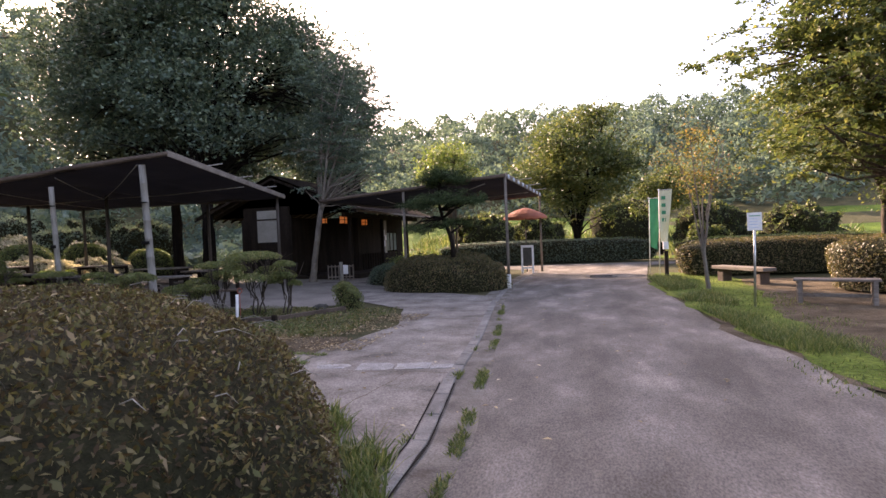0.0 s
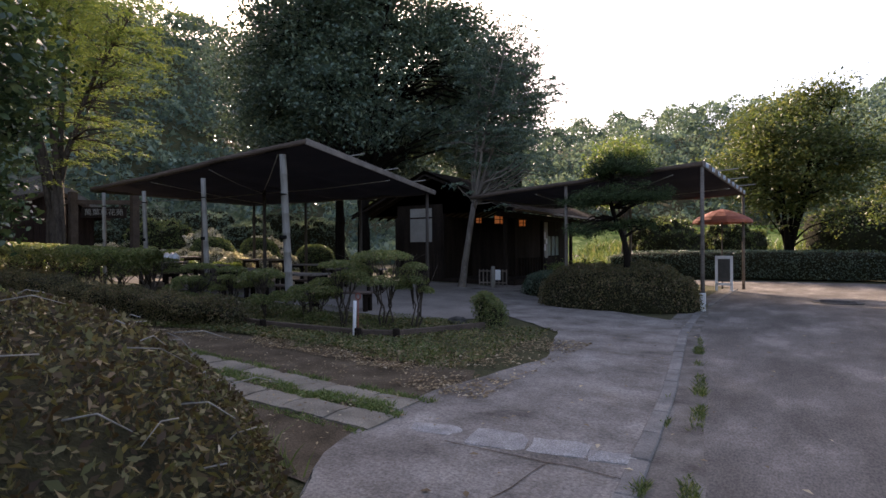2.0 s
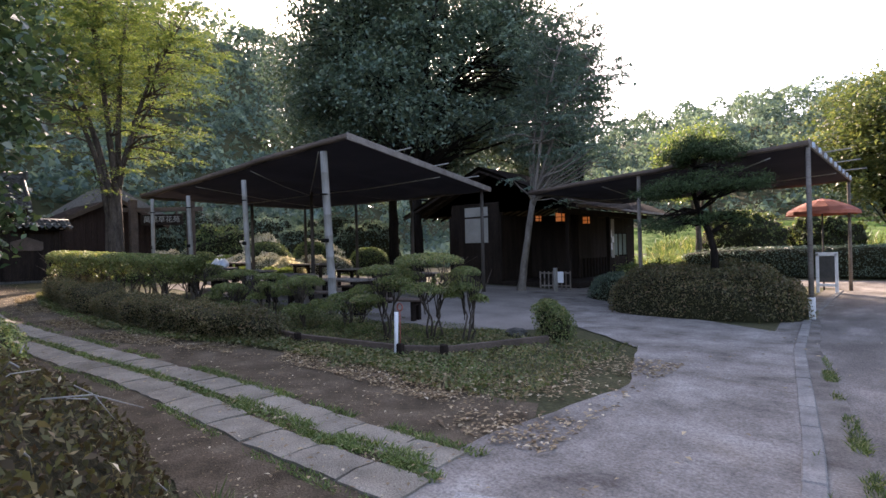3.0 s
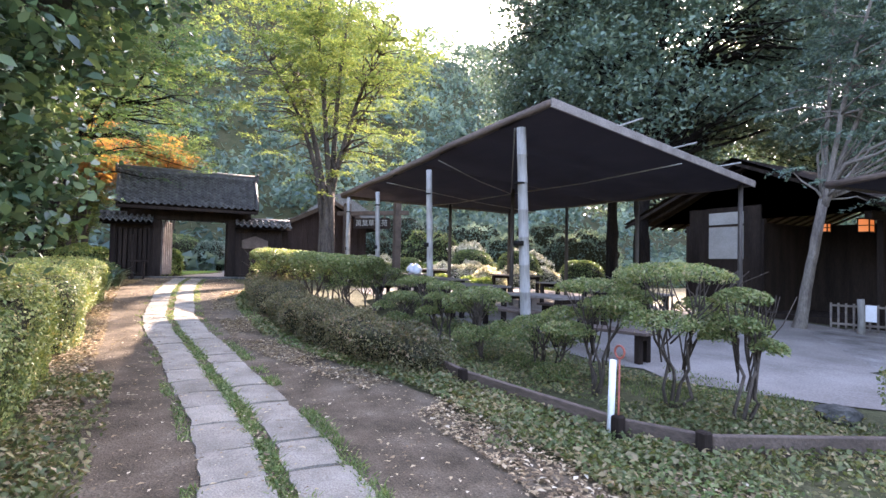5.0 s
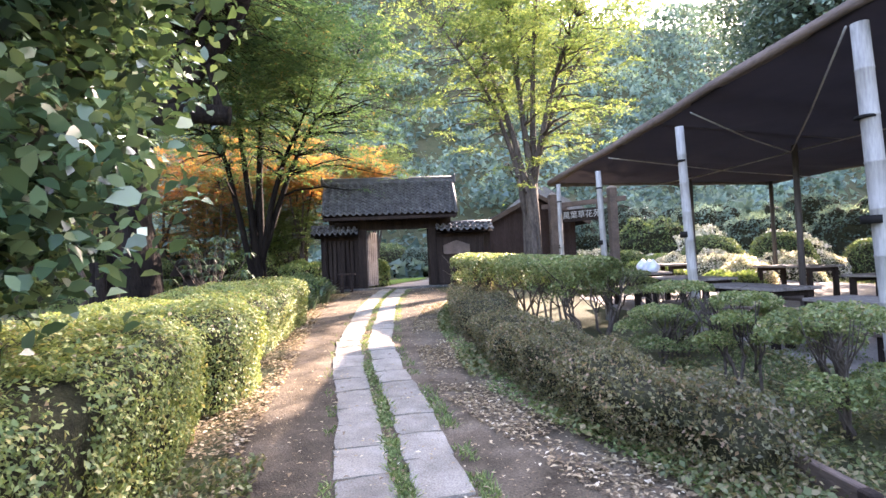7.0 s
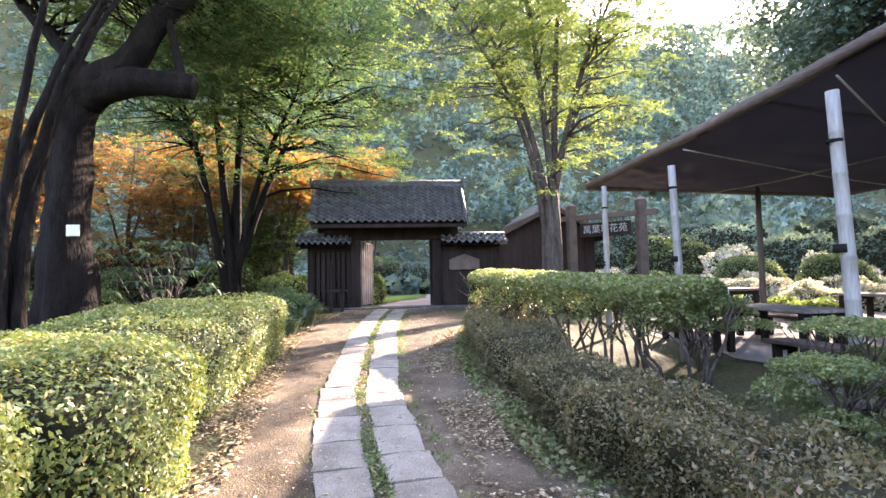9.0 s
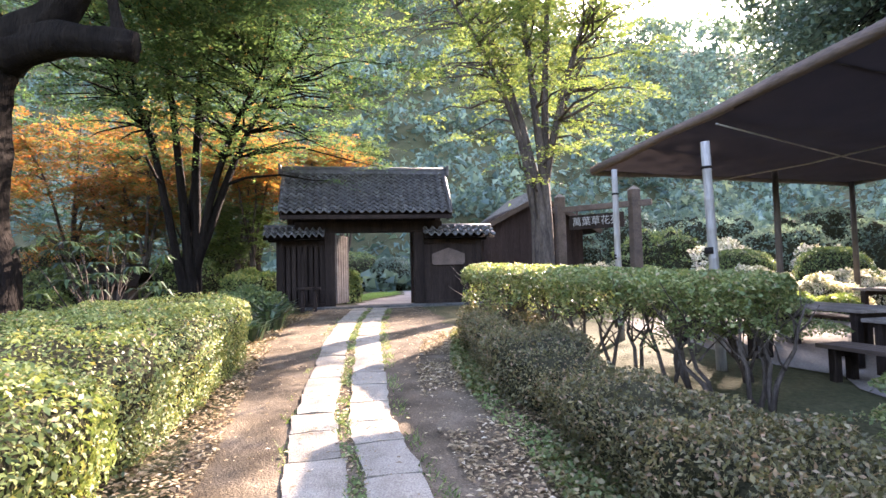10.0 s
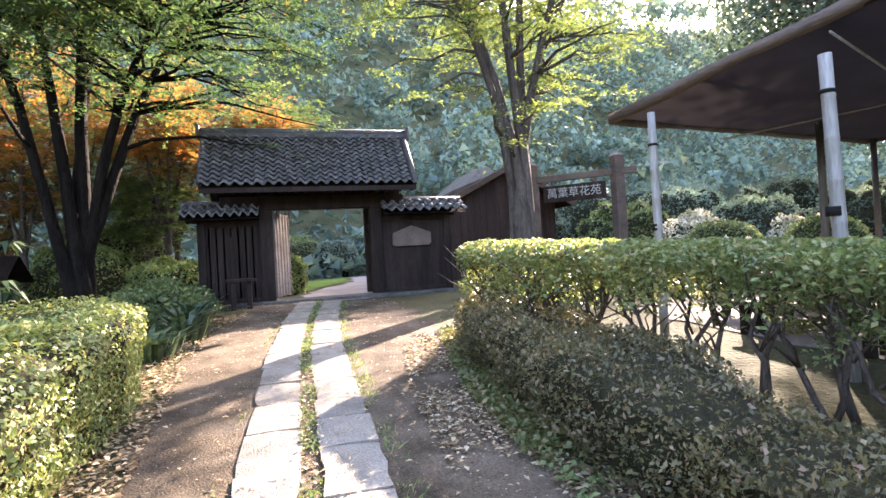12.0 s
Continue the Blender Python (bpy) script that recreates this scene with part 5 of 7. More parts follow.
def tall_hedge(a, b, h, width, thick, n):
    """A flat-topped clipped hedge whose bare stems show below its crown."""
    a, b = np.array(a), np.array(b)
    d = unit(b - a)
    q = np.array([-d[1], d[0]])
    mid = (a + b) / 2
    e = thing("tall_hedge", "tall flat-topped clipped hedge on bare crooked stems", "hedge", (mid[0], mid[1], gh(*mid)))
    ln = np.linalg.norm(b - a)
    limbs = []
    for k in range(16):
        s0 = (k + 0.5 + 0.4 * rng.normal()) / 16 * ln
        p = a + d * s0 + q * rng.normal() * 0.12
        g = gh(*p)
        for _ in range(2):
            t = p + d * rng.normal() * 0.25 + q * rng.normal() * 0.2
            p1 = Vector((t[0], t[1], g + h - thick * 0.6))
            p0 = Vector((p[0], p[1], g - 0.05))
            limbs.append((bow(p0, p1, 0.02, 5, 0.03), [0.026, 0.023, 0.020, 0.016, 0.012, 0.007], 6))
            for _ in range(5):
                m = p0.lerp(p1, 0.35 + 0.5 * rng.random())
                limbs.append((bow(m, m + Vector((rng.normal() * 0.25, rng.normal() * 0.25, 0.25 + 0.3 * rng.random())), 0, 3, 0.02), [0.012, 0.009, 0.006, 0.003], 5))
    tagged(sub("branchwork", tubes("branchwork", limbs, M["bark"]), e), kind="stuff")
    P = []
    while len(P) < n:
        s0, v = rng.random() * ln, rng.random() * 2 - 1
        end = min(s0, ln - s0)
        half = width / 2 * min(1.0, (end / 0.45)) ** 0.4
        p = a + d * s0 + q * v * half
        nz = noise.noise(Vector((p[0] * 2.6, p[1] * 2.6, 0)))
        low = rng.random() ** 1.8
        z = gh(*p) + h - low * thick * (1.0 + 0.7 * nz) - 0.12 * abs(v) ** 3 + 0.04 * noise.noise(Vector((p[0] * 7, p[1] * 7, 3)))
        if low > 0.35 and noise.noise(Vector((p[0] * 3.5, p[1] * 3.5, z * 4))) > 0.12:
            continue
        P.append((p[0], p[1], z))
    sub("foliage", leaves("foliage", np.array(P), 0.045, M["lf_shrub"], flat=0.5, aspect=0.5), e)


tall_hedge((-17.75, 7.35), (-13.1, 8.95), 1.22, 1.1, 0.5, 40000)


def bed_edging():
    e = thing("bed_edging", "weathered plank edging along the planted bed", "edging", (-8, 8.2, 0))
    line = [(-10.9, 8.15), (-8.0, 8.12), (-6.05, 8.45), (-5.5, 8.75), (-4.75, 10.3)]
    for a, b in zip(line, line[1:]):
        n = max(1, round(math.dist(a, b) / 1.5))
        for k in range(n):
            p = [a[i] + (b[i] - a[i]) * k / n for i in (0, 1)]
            q = [a[i] + (b[i] - a[i]) * (k + 0.985) / n for i in (0, 1)]
            part("plank", beam((p[0], p[1], gh(*p) + 0.06), (q[0], q[1], gh(*q) + 0.06), 0.06, 0.19, 0.008), M["wood_brown"], e)
            part("stake", box(p[0] - 0.05, p[1] - 0.11, gh(*p) - 0.1, p[0] + 0.05, p[1] - 0.03, gh(*p) + 0.19, 0.012), M["wood_dark"], e)


bed_edging()


def marker_stake():
    x, y = -6.12, 8.36
    e = thing("marker_stake", "white plastic stake beside a red ring-headed rod", "stake", (x, y, 0))
    vs, fs = tube_data([Vector((x, y, -0.1)), Vector((x + 0.03, y, 0.64))], [0.028, 0.028], 12)
    sub("stake", mesh_of("stake", vs, fs, M["white"], True), e)
    vs, fs = tube_data([Vector((x + 0.06, y + 0.03, -0.1)), Vector((x + 0.07, y + 0.03, 0.66))], [0.008, 0.008], 8)
    rod = sub("rod", mesh_of("rod", vs, fs, M["red_paint"], True), e, "thin red iron rod")
    pts = [Vector((x + 0.07 + 0.05 * math.cos(a), y + 0.03, 0.71 + 0.05 * math.sin(a))) for a in np.linspace(-math.pi / 2, 1.5 * math.pi, 19)]
    vs, fs = tube_data(pts, [0.009] * 19, 8)
    sub("ring", mesh_of("ring", vs, fs, M["red_paint"], True), rod)


marker_stake()


# ---- tables under the net ----
def low_table(x, y, lx, ly, h, turn, label, mat, name="table"):
    g = gh(x, y)
    e = thing(name, label, name, (x, y, g), "tables and benches under the net")
    c, s = math.cos(turn), math.sin(turn)

    def loc(a, b, z):
        return (x + a * c - b * s, y + a * s + b * c, g + z)
    n = 4
    for k in range(n):
        b = (k + 0.5) / n * ly - ly / 2
        part("plank", beam(loc(-lx / 2, b, h - 0.02), loc(lx / 2, b, h - 0.02), ly / n - 0.012, 0.045, 0.006), mat, e)
    for a in (-lx / 2 + 0.15, lx / 2 - 0.15):
        for b in (-ly / 2 + 0.1, ly / 2 - 0.1):
            part("leg", beam(loc(a, b, -0.02), loc(a, b, h - 0.04), 0.09, 0.09, 0.008), M["wood_dark"], e)
        part("rail", beam(loc(a, -ly / 2 + 0.05, h - 0.09), loc(a, ly / 2 - 0.05, h - 0.09), 0.06, 0.08, 0.006), M["wood_dark"], e)


for x, y, t in ((-11.2, 11.6, 0.1), (-13.4, 11.4, 0.05), (-15.2, 11.4, 0.0), (-19.0, 13.05, 0.0), (-13.8, 14.6, 0.1), (-16.6, 14.8, 0.0), (-11.6, 14.4, 0.0)):
    low_table(x, y, 1.8, 0.8, 0.66, t, "weathered low wooden table with a plank top", M["wood_grey"])
for x, y, t in ((-8.9, 10.9, 0.25), (-11.2, 10.75, 0.1), (-13.4, 10.55, 0.05), (-15.9, 10.45, 0.0), (-13.4, 12.3, 0.05), (-11.3, 12.5, 0.1), (-15.9, 12.2, 0)):
    low_table(x, y, 1.7, 0.42, 0.42, t, "weathered brown wooden plank bench", M["wood_brown"], "bench")


low_table(-17.3, 11.6, 1.8, 0.8, 0.62, -0.3, "low table with a pale plank top in the sun", M["wood_grey"])


def bag(x, y, z, s):
    bm = bmesh.new()
    bmesh.ops.create_icosphere(bm, subdivisions=3, radius=1)
    for v in bm.verts:
        t = max(0.0, v.co.z)
        k = 1 - 0.75 * t ** 1.5 + 0.12 * noise.noise(v.co * 2.3 + Vector((x, y, 0)) * 5)
        v.co = Vector((v.co.x * 0.22 * k, v.co.y * 0.2 * k, max(-0.16, v.co.z * 0.2 + (0.06 * t))) ) * s + Vector((x, y, z + 0.16 * s))
    me = bpy.data.meshes.new("covered_bundle")
    for f in bm.faces:
        f.smooth = True
    bm.to_mesh(me)
    bm.free()
    me.materials.append(M["blue"])
    tagged(new("covered_bundle", me), "pale blue and white plastic-wrapped bundle on a table", "bundle", "wrapped bundles")


for x, y in ((-16.75, 11.5), (-17.15, 11.62), (-17.5, 11.66), (-17.85, 11.8)):
    bag(x, y, gh(-17.3, 11.6) + 0.622, 0.7)


# ---- small bushes and beds ----
def round_bush(x, y, rx, ry, h, n, leaf, mat, label, power=2.0, category="bush", group="", lump=0.1, flat=0.4, name="round_bush"):
    e = thing(name, label, category, (x, y, gh(x, y)), group)
    fn = dome(x, y, rx, ry, h, lump)
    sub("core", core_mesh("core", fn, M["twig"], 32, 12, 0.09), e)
    P, N = mound_points(n, fn, 0.14)
    sub("foliage", leaves("foliage", P, leaf * (1.15 if leaf > 0.05 else 1), mat, N, flat, 0.65 if leaf > 0.05 else 0.5, tri=leaf > 0.05), e)
    return e


round_bush(-4.85, 10.6, 0.33, 0.31, 0.66, 5000, 0.036, M["lf_shrub"], "small rounded evergreen bush at the corner of the bed", lump=0.22, flat=0.25)
round_bush(-3.75, 15.1, 1.95, 1.0, 1.05, 26000, 0.045, M["lf_brown"], "wide dark clipped bush beside the lane", lump=0.15, name="clipped_bush")
round_bush(-6.3, 17.2, 0.9, 0.7, 0.7, 6000, 0.05, M["lf_dark"], "dark bush by the teahouse")
bm = bmesh.new()
bmesh.ops.create_icosphere(bm, subdivisions=3, radius=1)
for v in bm.verts:
    v.co = Vector((v.co.x * 0.2, v.co.y * 0.15, v.co.z * 0.1)) * (1 + 0.3 * noise.noise(v.co * 1.6)) + Vector((-5.6, 10.75, 0.05))
me = bpy.data.meshes.new("rock")
bm.to_mesh(me)
bm.free()
me.materials.append(M["rock"])
tagged(new("rock", me), "dark mossy rock in the bed", "rock")

def strap_plant(x, y, n, h, label, wide=0.035):
    g = gh(x, y)
    e = thing("strap_plant", label, "plant", (x, y, g), "strap-leaved plants by the gate")
    V = []
    for _ in range(n):
        a, r = 2 * math.pi * rng.random(), 0.28 * rng.random()
        d = np.array([math.cos(a), math.sin(a), 0.0])
        w = np.array([-d[1], d[0], 0.0]) * wide
        L = h * (0.7 + 0.5 * rng.random())
        p0 = np.array([x, y, g - 0.02]) + d * r
        p1, p2 = p0 + d * L * 0.28 + np.array([0, 0, L * 0.7]), p0 + d * L * 0.75 + np.array([0, 0, L * (0.75 + 0.2 * rng.random())])
        V += [np.stack([p0 - w * 0.4, p0 + w * 0.4, p1 + w, p1 - w]), np.stack([p1 - w, p1 + w, p2 + w * 0.15, p2 - w * 0.15])]
    sub("foliage", quads_mesh("foliage", np.array(V), M["lf_strap"]), e)


for x, y, n, h in ((-18.4, 3.6, 50, 0.42), (-19.5, 3.8, 60, 0.5), (-20.6, 3.7, 60, 0.5), (-21.6, 3.4, 60, 0.5)):
    strap_plant(x, y, n, h, "dark green strap-leaved plant")


def broadleaf(x, y, h, n):
    """An upright shrub with whorls of long dark drooping leaves."""
    g = gh(x, y)
    e = thing("broadleaf_shrub", "dark glossy broad-leaved shrub beside the old tree", "shrub", (x, y, g))
    limbs, V = [], []
    for _ in range(n):
        t = Vector((x + rng.normal() * 0.38, y + rng.normal() * 0.38, g + h * (0.45 + 0.55 * rng.random())))
        limbs.append((bow((x + rng.normal() * 0.08, y + rng.normal() * 0.08, g - 0.05), t, 0.05, 4, 0.03), [0.016, 0.013, 0.011, 0.008, 0.005], 5))
        for k in range(13):
            a = 2 * math.pi * k / 13 + rng.random()
            d, L = np.array([math.cos(a), math.sin(a), 0.0]), 0.17 + 0.1 * rng.random()
            w, p0 = np.array([-d[1], d[0], 0.0]) * 0.028, np.array(t)
            p1, p2 = p0 + d * L * 0.5 + np.array([0, 0, 0.03]), p0 + d * L - np.array([0, 0, 0.11 * rng.random()])
            V += [np.stack([p0 - w * 0.3, p0 + w * 0.3, p1 + w, p1 - w]), np.stack([p1 - w, p1 + w, p2 + w * 0.1, p2 - w * 0.1])]
    tagged(sub("branchwork", tubes("branchwork", limbs, M["bark"]), e), kind="stuff")
    sub("foliage", quads_mesh("foliage", np.array(V), M["lf_strap"]), e)


broadleaf(-17.9, 1.7, 1.75, 34)

# garden beyond the net
BL = "clipped dome of evergreen in the garden"
for x, y, r, h in ((-24.6, 18.0, 1.25, 1.45), (-22.0, 18.8, 1.1, 1.5), (-25.8, 15.2, 0.9, 0.9), (-28.5, 20.5, 1.3, 1.3), (-21.6, 22.0, 1.2, 1.4)):
    round_bush(x, y, r, r * 0.9, h, 7000, 0.06, M["lf_bush"], BL, group="clipped domes in the garden", lump=0.05)
for x, y, rx, ry, h in ((-21.5, 15.6, 1.7, 0.5, 0.62), (-24.6, 16.4, 1.6, 0.5, 0.6), (-27.4, 17.6, 1.6, 0.7, 0.8), (-20.4, 17.6, 1.3, 0.5, 0.7), (-29.5, 15.0, 1.5, 0.8, 1.0), (-23.0, 17.2, 1.4, 0.5, 0.75), (-26.2, 19.6, 1.5, 0.6, 1.0), (-19.2, 15.4, 1.2, 0.45, 0.6), (-30.5, 17.2, 1.6, 0.7, 1.3), (-22.6, 20.4, 1.4, 0.6, 0.9)):
    round_bush(x, y, rx, ry, h, 7000, 0.055, M["lf_flower"], "low flowering bed with pale blossom", 2.4, "flower bed", "flower beds in the garden", 0.25, 0.2)
for x, y, rx, ry, h in ((-20.5, 13.8, 1.5, 0.5, 0.45), (-23.4, 14.6, 1.3, 0.45, 0.5), (-27.2, 14.6, 1.5, 0.6, 0.6), (-21.3, 10.6, 1.2, 0.6, 0.7), (-22.4, 12.0, 0.7, 0.5, 0.75), (-24.8, 13.4, 1.2, 0.5, 0.5), (-26.0, 16.6, 1.5, 0.6, 0.7), (-18.4, 14.4, 1.2, 0.4, 0.4)):
    round_bush(x, y, rx, ry, h, 5000, 0.055, M["lf_yellow"], "low sunlit yellow-green bush", 2.4, "bush", "low bushes in the garden", 0.15)


# ---- trees ----
def crown_tree(name, label, x, y, h_trunk, c, r, n, clump_r, per, leaf, ml, mb, r0, squash=0.5, lean=(0, 0), stems=4, flat=0.5, aspect=0.55, hollow=0.4, group="", tri=False, twigs=0):
    g = gh(x, y)
    fork = Vector((x + lean[0], y + lean[1], g + h_trunk))
    st = [stem([(x, y, g - 0.15), (x + lean[0] * 0.5, y + lean[1] * 0.5, g + h_trunk * 0.5), fork], r0, r0 * 0.75, 6, 0.02)]
    for k in range(stems):
        a = 2 * math.pi * (k + 0.5 * rng.random()) / stems
        tip = Vector((c[0] + r[0] * 0.55 * math.cos(a), c[1] + r[1] * 0.55 * math.sin(a), c[2] + r[2] * (0.25 + 0.4 * rng.random())))
        mid = fork.lerp(tip, 0.45) + Vector((0, 0, 0.12 * (tip - fork).length))
        st.append(stem([fork - Vector((0, 0, 0.15)), mid, tip], r0 * 0.55, r0 * 0.12, 6, 0.05))
    return tree(name, label, (x, y), st, crown_centers(c, r, n, hollow), clump_r, per, leaf, ml, mb, squash, flat, aspect, group=group, tri=tri, twigs=twigs)


def multi_stem(name, label, x, y, tips, h_fork, r0, c, r, n, clump_r, per, leaf, ml, mb, squash=0.35, flat=0.6, hollow=0.3, aspect=0.6, twigs=8):
    g = gh(x, y)
    st = []
    for k, (tx, ty, tz) in enumerate(tips):
        a = 2 * math.pi * k / len(tips)
        b = Vector((x + 0.16 * math.cos(a), y + 0.16 * math.sin(a), g - 0.15))
        f = Vector((x + 0.14 * math.cos(a) + 0.05 * (tx - x), y + 0.14 * math.sin(a) + 0.05 * (ty - y), g + h_fork))
        m = Vector((x + 0.42 * (tx - x), y + 0.42 * (ty - y), f.z + 0.55 * (tz - f.z)))
        st.append(stem([b, f, m, (tx, ty, tz)], r0 * (0.8 + 0.3 * rng.random()), r0 * 0.12, 6, 0.03))
    return tree(name, label, (x, y), st, crown_centers(c, r, n, hollow), clump_r, per, leaf, ml, mb, squash, flat, aspect, tri=True, twigs=twigs)


# camellias over the hedge
crown_tree("camellia", "dense dark glossy camellia leaning over the hedge", -8.0, 2.4, 0.8, (-8.2, 3.2, 3.3), (2.1, 1.8, 2.4), 400, 0.34, 115, 0.088, M["lf_camellia"], M["bark"], 0.11, 0.7, flat=0.5, aspect=0.6, hollow=0.62, tri=2)
crown_tree("camellia", "dense dark glossy camellia beside the hedge", -6.5, 1.9, 0.8, (-6.5, 2.0, 3.1), (1.8, 1.45, 2.9), 300, 0.36, 100, 0.08, M["lf_camellia"], M["bark"], 0.10, 0.8, flat=0.4, aspect=0.6, hollow=0.6)
def shrub_core(parent, c, r):
    """A solid twig core inside an evergreen shrub, its dark colour standing in for inner shade."""
    bm = bmesh.new()
    bmesh.ops.create_icosphere(bm, subdivisions=4, radius=1)
    for v in bm.verts:
        k = 0.78 + 0.3 * noise.noise(v.co * 2.1 + Vector(c))
        v.co = Vector((c[0] + v.co.x * r[0] * k, c[1] + v.co.y * r[1] * k, c[2] + v.co.z * r[2] * k))
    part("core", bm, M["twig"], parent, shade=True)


for bush, c_, r_ in zip([o for o in scene.objects if o.name.startswith("camellia")], ((-8.2, 3.0, 3.35), (-6.5, 2.0, 3.0)), ((1.7, 1.4, 2.0), (1.5, 1.1, 2.4))):
    shrub_core(bush, c_, r_)
# old leaning tree with the small plate
ox, oy = -17.4, 0.3
og = gh(ox, oy)
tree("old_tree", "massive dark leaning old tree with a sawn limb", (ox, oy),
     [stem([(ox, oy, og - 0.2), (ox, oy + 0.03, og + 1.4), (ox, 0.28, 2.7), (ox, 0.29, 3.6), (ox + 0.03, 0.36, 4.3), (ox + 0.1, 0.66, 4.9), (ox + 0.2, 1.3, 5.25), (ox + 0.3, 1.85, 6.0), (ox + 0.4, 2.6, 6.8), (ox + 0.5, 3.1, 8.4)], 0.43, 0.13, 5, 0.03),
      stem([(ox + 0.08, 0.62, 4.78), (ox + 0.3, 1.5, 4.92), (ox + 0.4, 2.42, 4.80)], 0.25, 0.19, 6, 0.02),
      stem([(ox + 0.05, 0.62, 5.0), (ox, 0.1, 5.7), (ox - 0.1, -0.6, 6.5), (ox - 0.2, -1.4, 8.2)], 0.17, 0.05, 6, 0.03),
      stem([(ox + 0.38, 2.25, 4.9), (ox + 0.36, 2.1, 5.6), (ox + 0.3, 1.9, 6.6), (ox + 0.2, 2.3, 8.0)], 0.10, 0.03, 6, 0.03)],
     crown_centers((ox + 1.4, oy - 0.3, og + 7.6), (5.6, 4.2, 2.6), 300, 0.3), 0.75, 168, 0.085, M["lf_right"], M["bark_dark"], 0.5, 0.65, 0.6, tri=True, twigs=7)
part_e = thing("name_plate", "small white label plate on the old tree", "plate", (ox + 0.43, oy + 0.3, og + 1.95))
part("plate", box(ox + 0.42, oy + 0.22, og + 1.87, ox + 0.435, oy + 0.42, og + 2.05, 0.004), M["cream_cloth"], part_e)
# maple to the side of the gate
mx, my = -22.8, 1.5
mg = gh(mx, my)
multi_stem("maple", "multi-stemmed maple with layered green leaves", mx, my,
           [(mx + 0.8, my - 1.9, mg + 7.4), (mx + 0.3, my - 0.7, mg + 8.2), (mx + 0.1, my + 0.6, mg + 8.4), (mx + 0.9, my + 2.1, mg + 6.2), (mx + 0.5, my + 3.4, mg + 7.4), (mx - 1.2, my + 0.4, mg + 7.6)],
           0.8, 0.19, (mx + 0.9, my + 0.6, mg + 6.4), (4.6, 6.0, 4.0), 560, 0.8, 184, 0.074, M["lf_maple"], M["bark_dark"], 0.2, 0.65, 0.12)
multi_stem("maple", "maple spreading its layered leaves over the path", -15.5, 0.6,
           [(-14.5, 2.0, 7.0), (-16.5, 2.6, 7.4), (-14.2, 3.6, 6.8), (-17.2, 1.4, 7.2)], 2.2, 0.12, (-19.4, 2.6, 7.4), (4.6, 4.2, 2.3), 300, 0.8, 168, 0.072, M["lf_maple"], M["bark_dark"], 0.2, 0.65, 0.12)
# tall yellow-green tree by the sign
zx, zy = -22.9, 10.5
zg = gh(zx, zy)
multi_stem("keyaki_tree", "tall multi-stemmed tree with yellow-green leaves", zx, zy,
           [(zx - 1.6, zy - 2.0, zg + 10), (zx + 0.3, zy - 0.9, zg + 11.5), (zx - 0.4, zy + 0.9, zg + 11.5), (zx + 1.2, zy + 2.2, zg + 10), (zx + 0.6, zy - 2.8, zg + 8.4), (zx - 0.8, zy + 2.6, zg + 8.4)],
           3.0, 0.18, (zx, zy + 0.1, zg + 8.6), (5.4, 6.0, 5.6), 440, 0.85, 184, 0.085, M["lf_yellow"], M["bark"], 0.22, 0.65, 0.12)
# autumn maples and garden trees beyond the gate
for x, y, h, r, m, lab in ((-28.5, 2.2, 4.8, 2.6, "lf_orange", "orange and red autumn maple"), (-27.0, -3.0, 4.4, 2.6, "lf_orange", "orange and red autumn maple"),
                           (-24.5, -4.5, 3.8, 2.2, "lf_orange", "orange and red autumn maple"), (-31.5, 5.2, 5.6, 2.2, "lf_yellow", "yellow-green maple in sunlight"),
                           (-30.0, -1.0, 5.5, 3.0, "lf_yellow", "yellow-green maple in sunlight"), (-27.5, 0.2, 3.6, 2.2, "lf_yellow", "yellow-green maple in sunlight"), (-22.5, -6.5, 5.0, 3.0, "lf_maple", "green maple in the garden"), (-26.4, -1.2, 2.9, 1.7, "lf_orange", "orange and red autumn maple"), (-26.6, 1.9, 2.4, 1.4, "lf_yellow", "yellow-green maple in sunlight"), (-20.8, -2.6, 3.6, 2.0, "lf_orange", "orange and red autumn maple"),
                           (-29.0, -6.5, 5.4, 3.4, "lf_maple", "green maple in the garden"), (-33.5, 0.8, 6.2, 3.4, "lf_maple", "green maple in the garden"), (-25.2, -8.2, 4.8, 3.0, "lf_yellow", "yellow-green maple in sunlight"), (-25.6, -0.4, 4.2, 2.2, "lf_orange", "orange and red autumn maple"), (-28.8, 4.6, 4.7, 1.6, "lf_orange", "orange and red autumn maple"), (-26.2, 2.4, 4.3, 1.6, "lf_orange", "orange and red autumn maple")):
    g = gh(x, y)
    crown_tree("maple", lab, x, y, 1.5, (x, y, g + h), (r, r, r * 1.0), 115, 0.65, 132, 0.095, M[m], M["bark"], 0.10, 0.3, flat=0.65, tri=True, twigs=6)
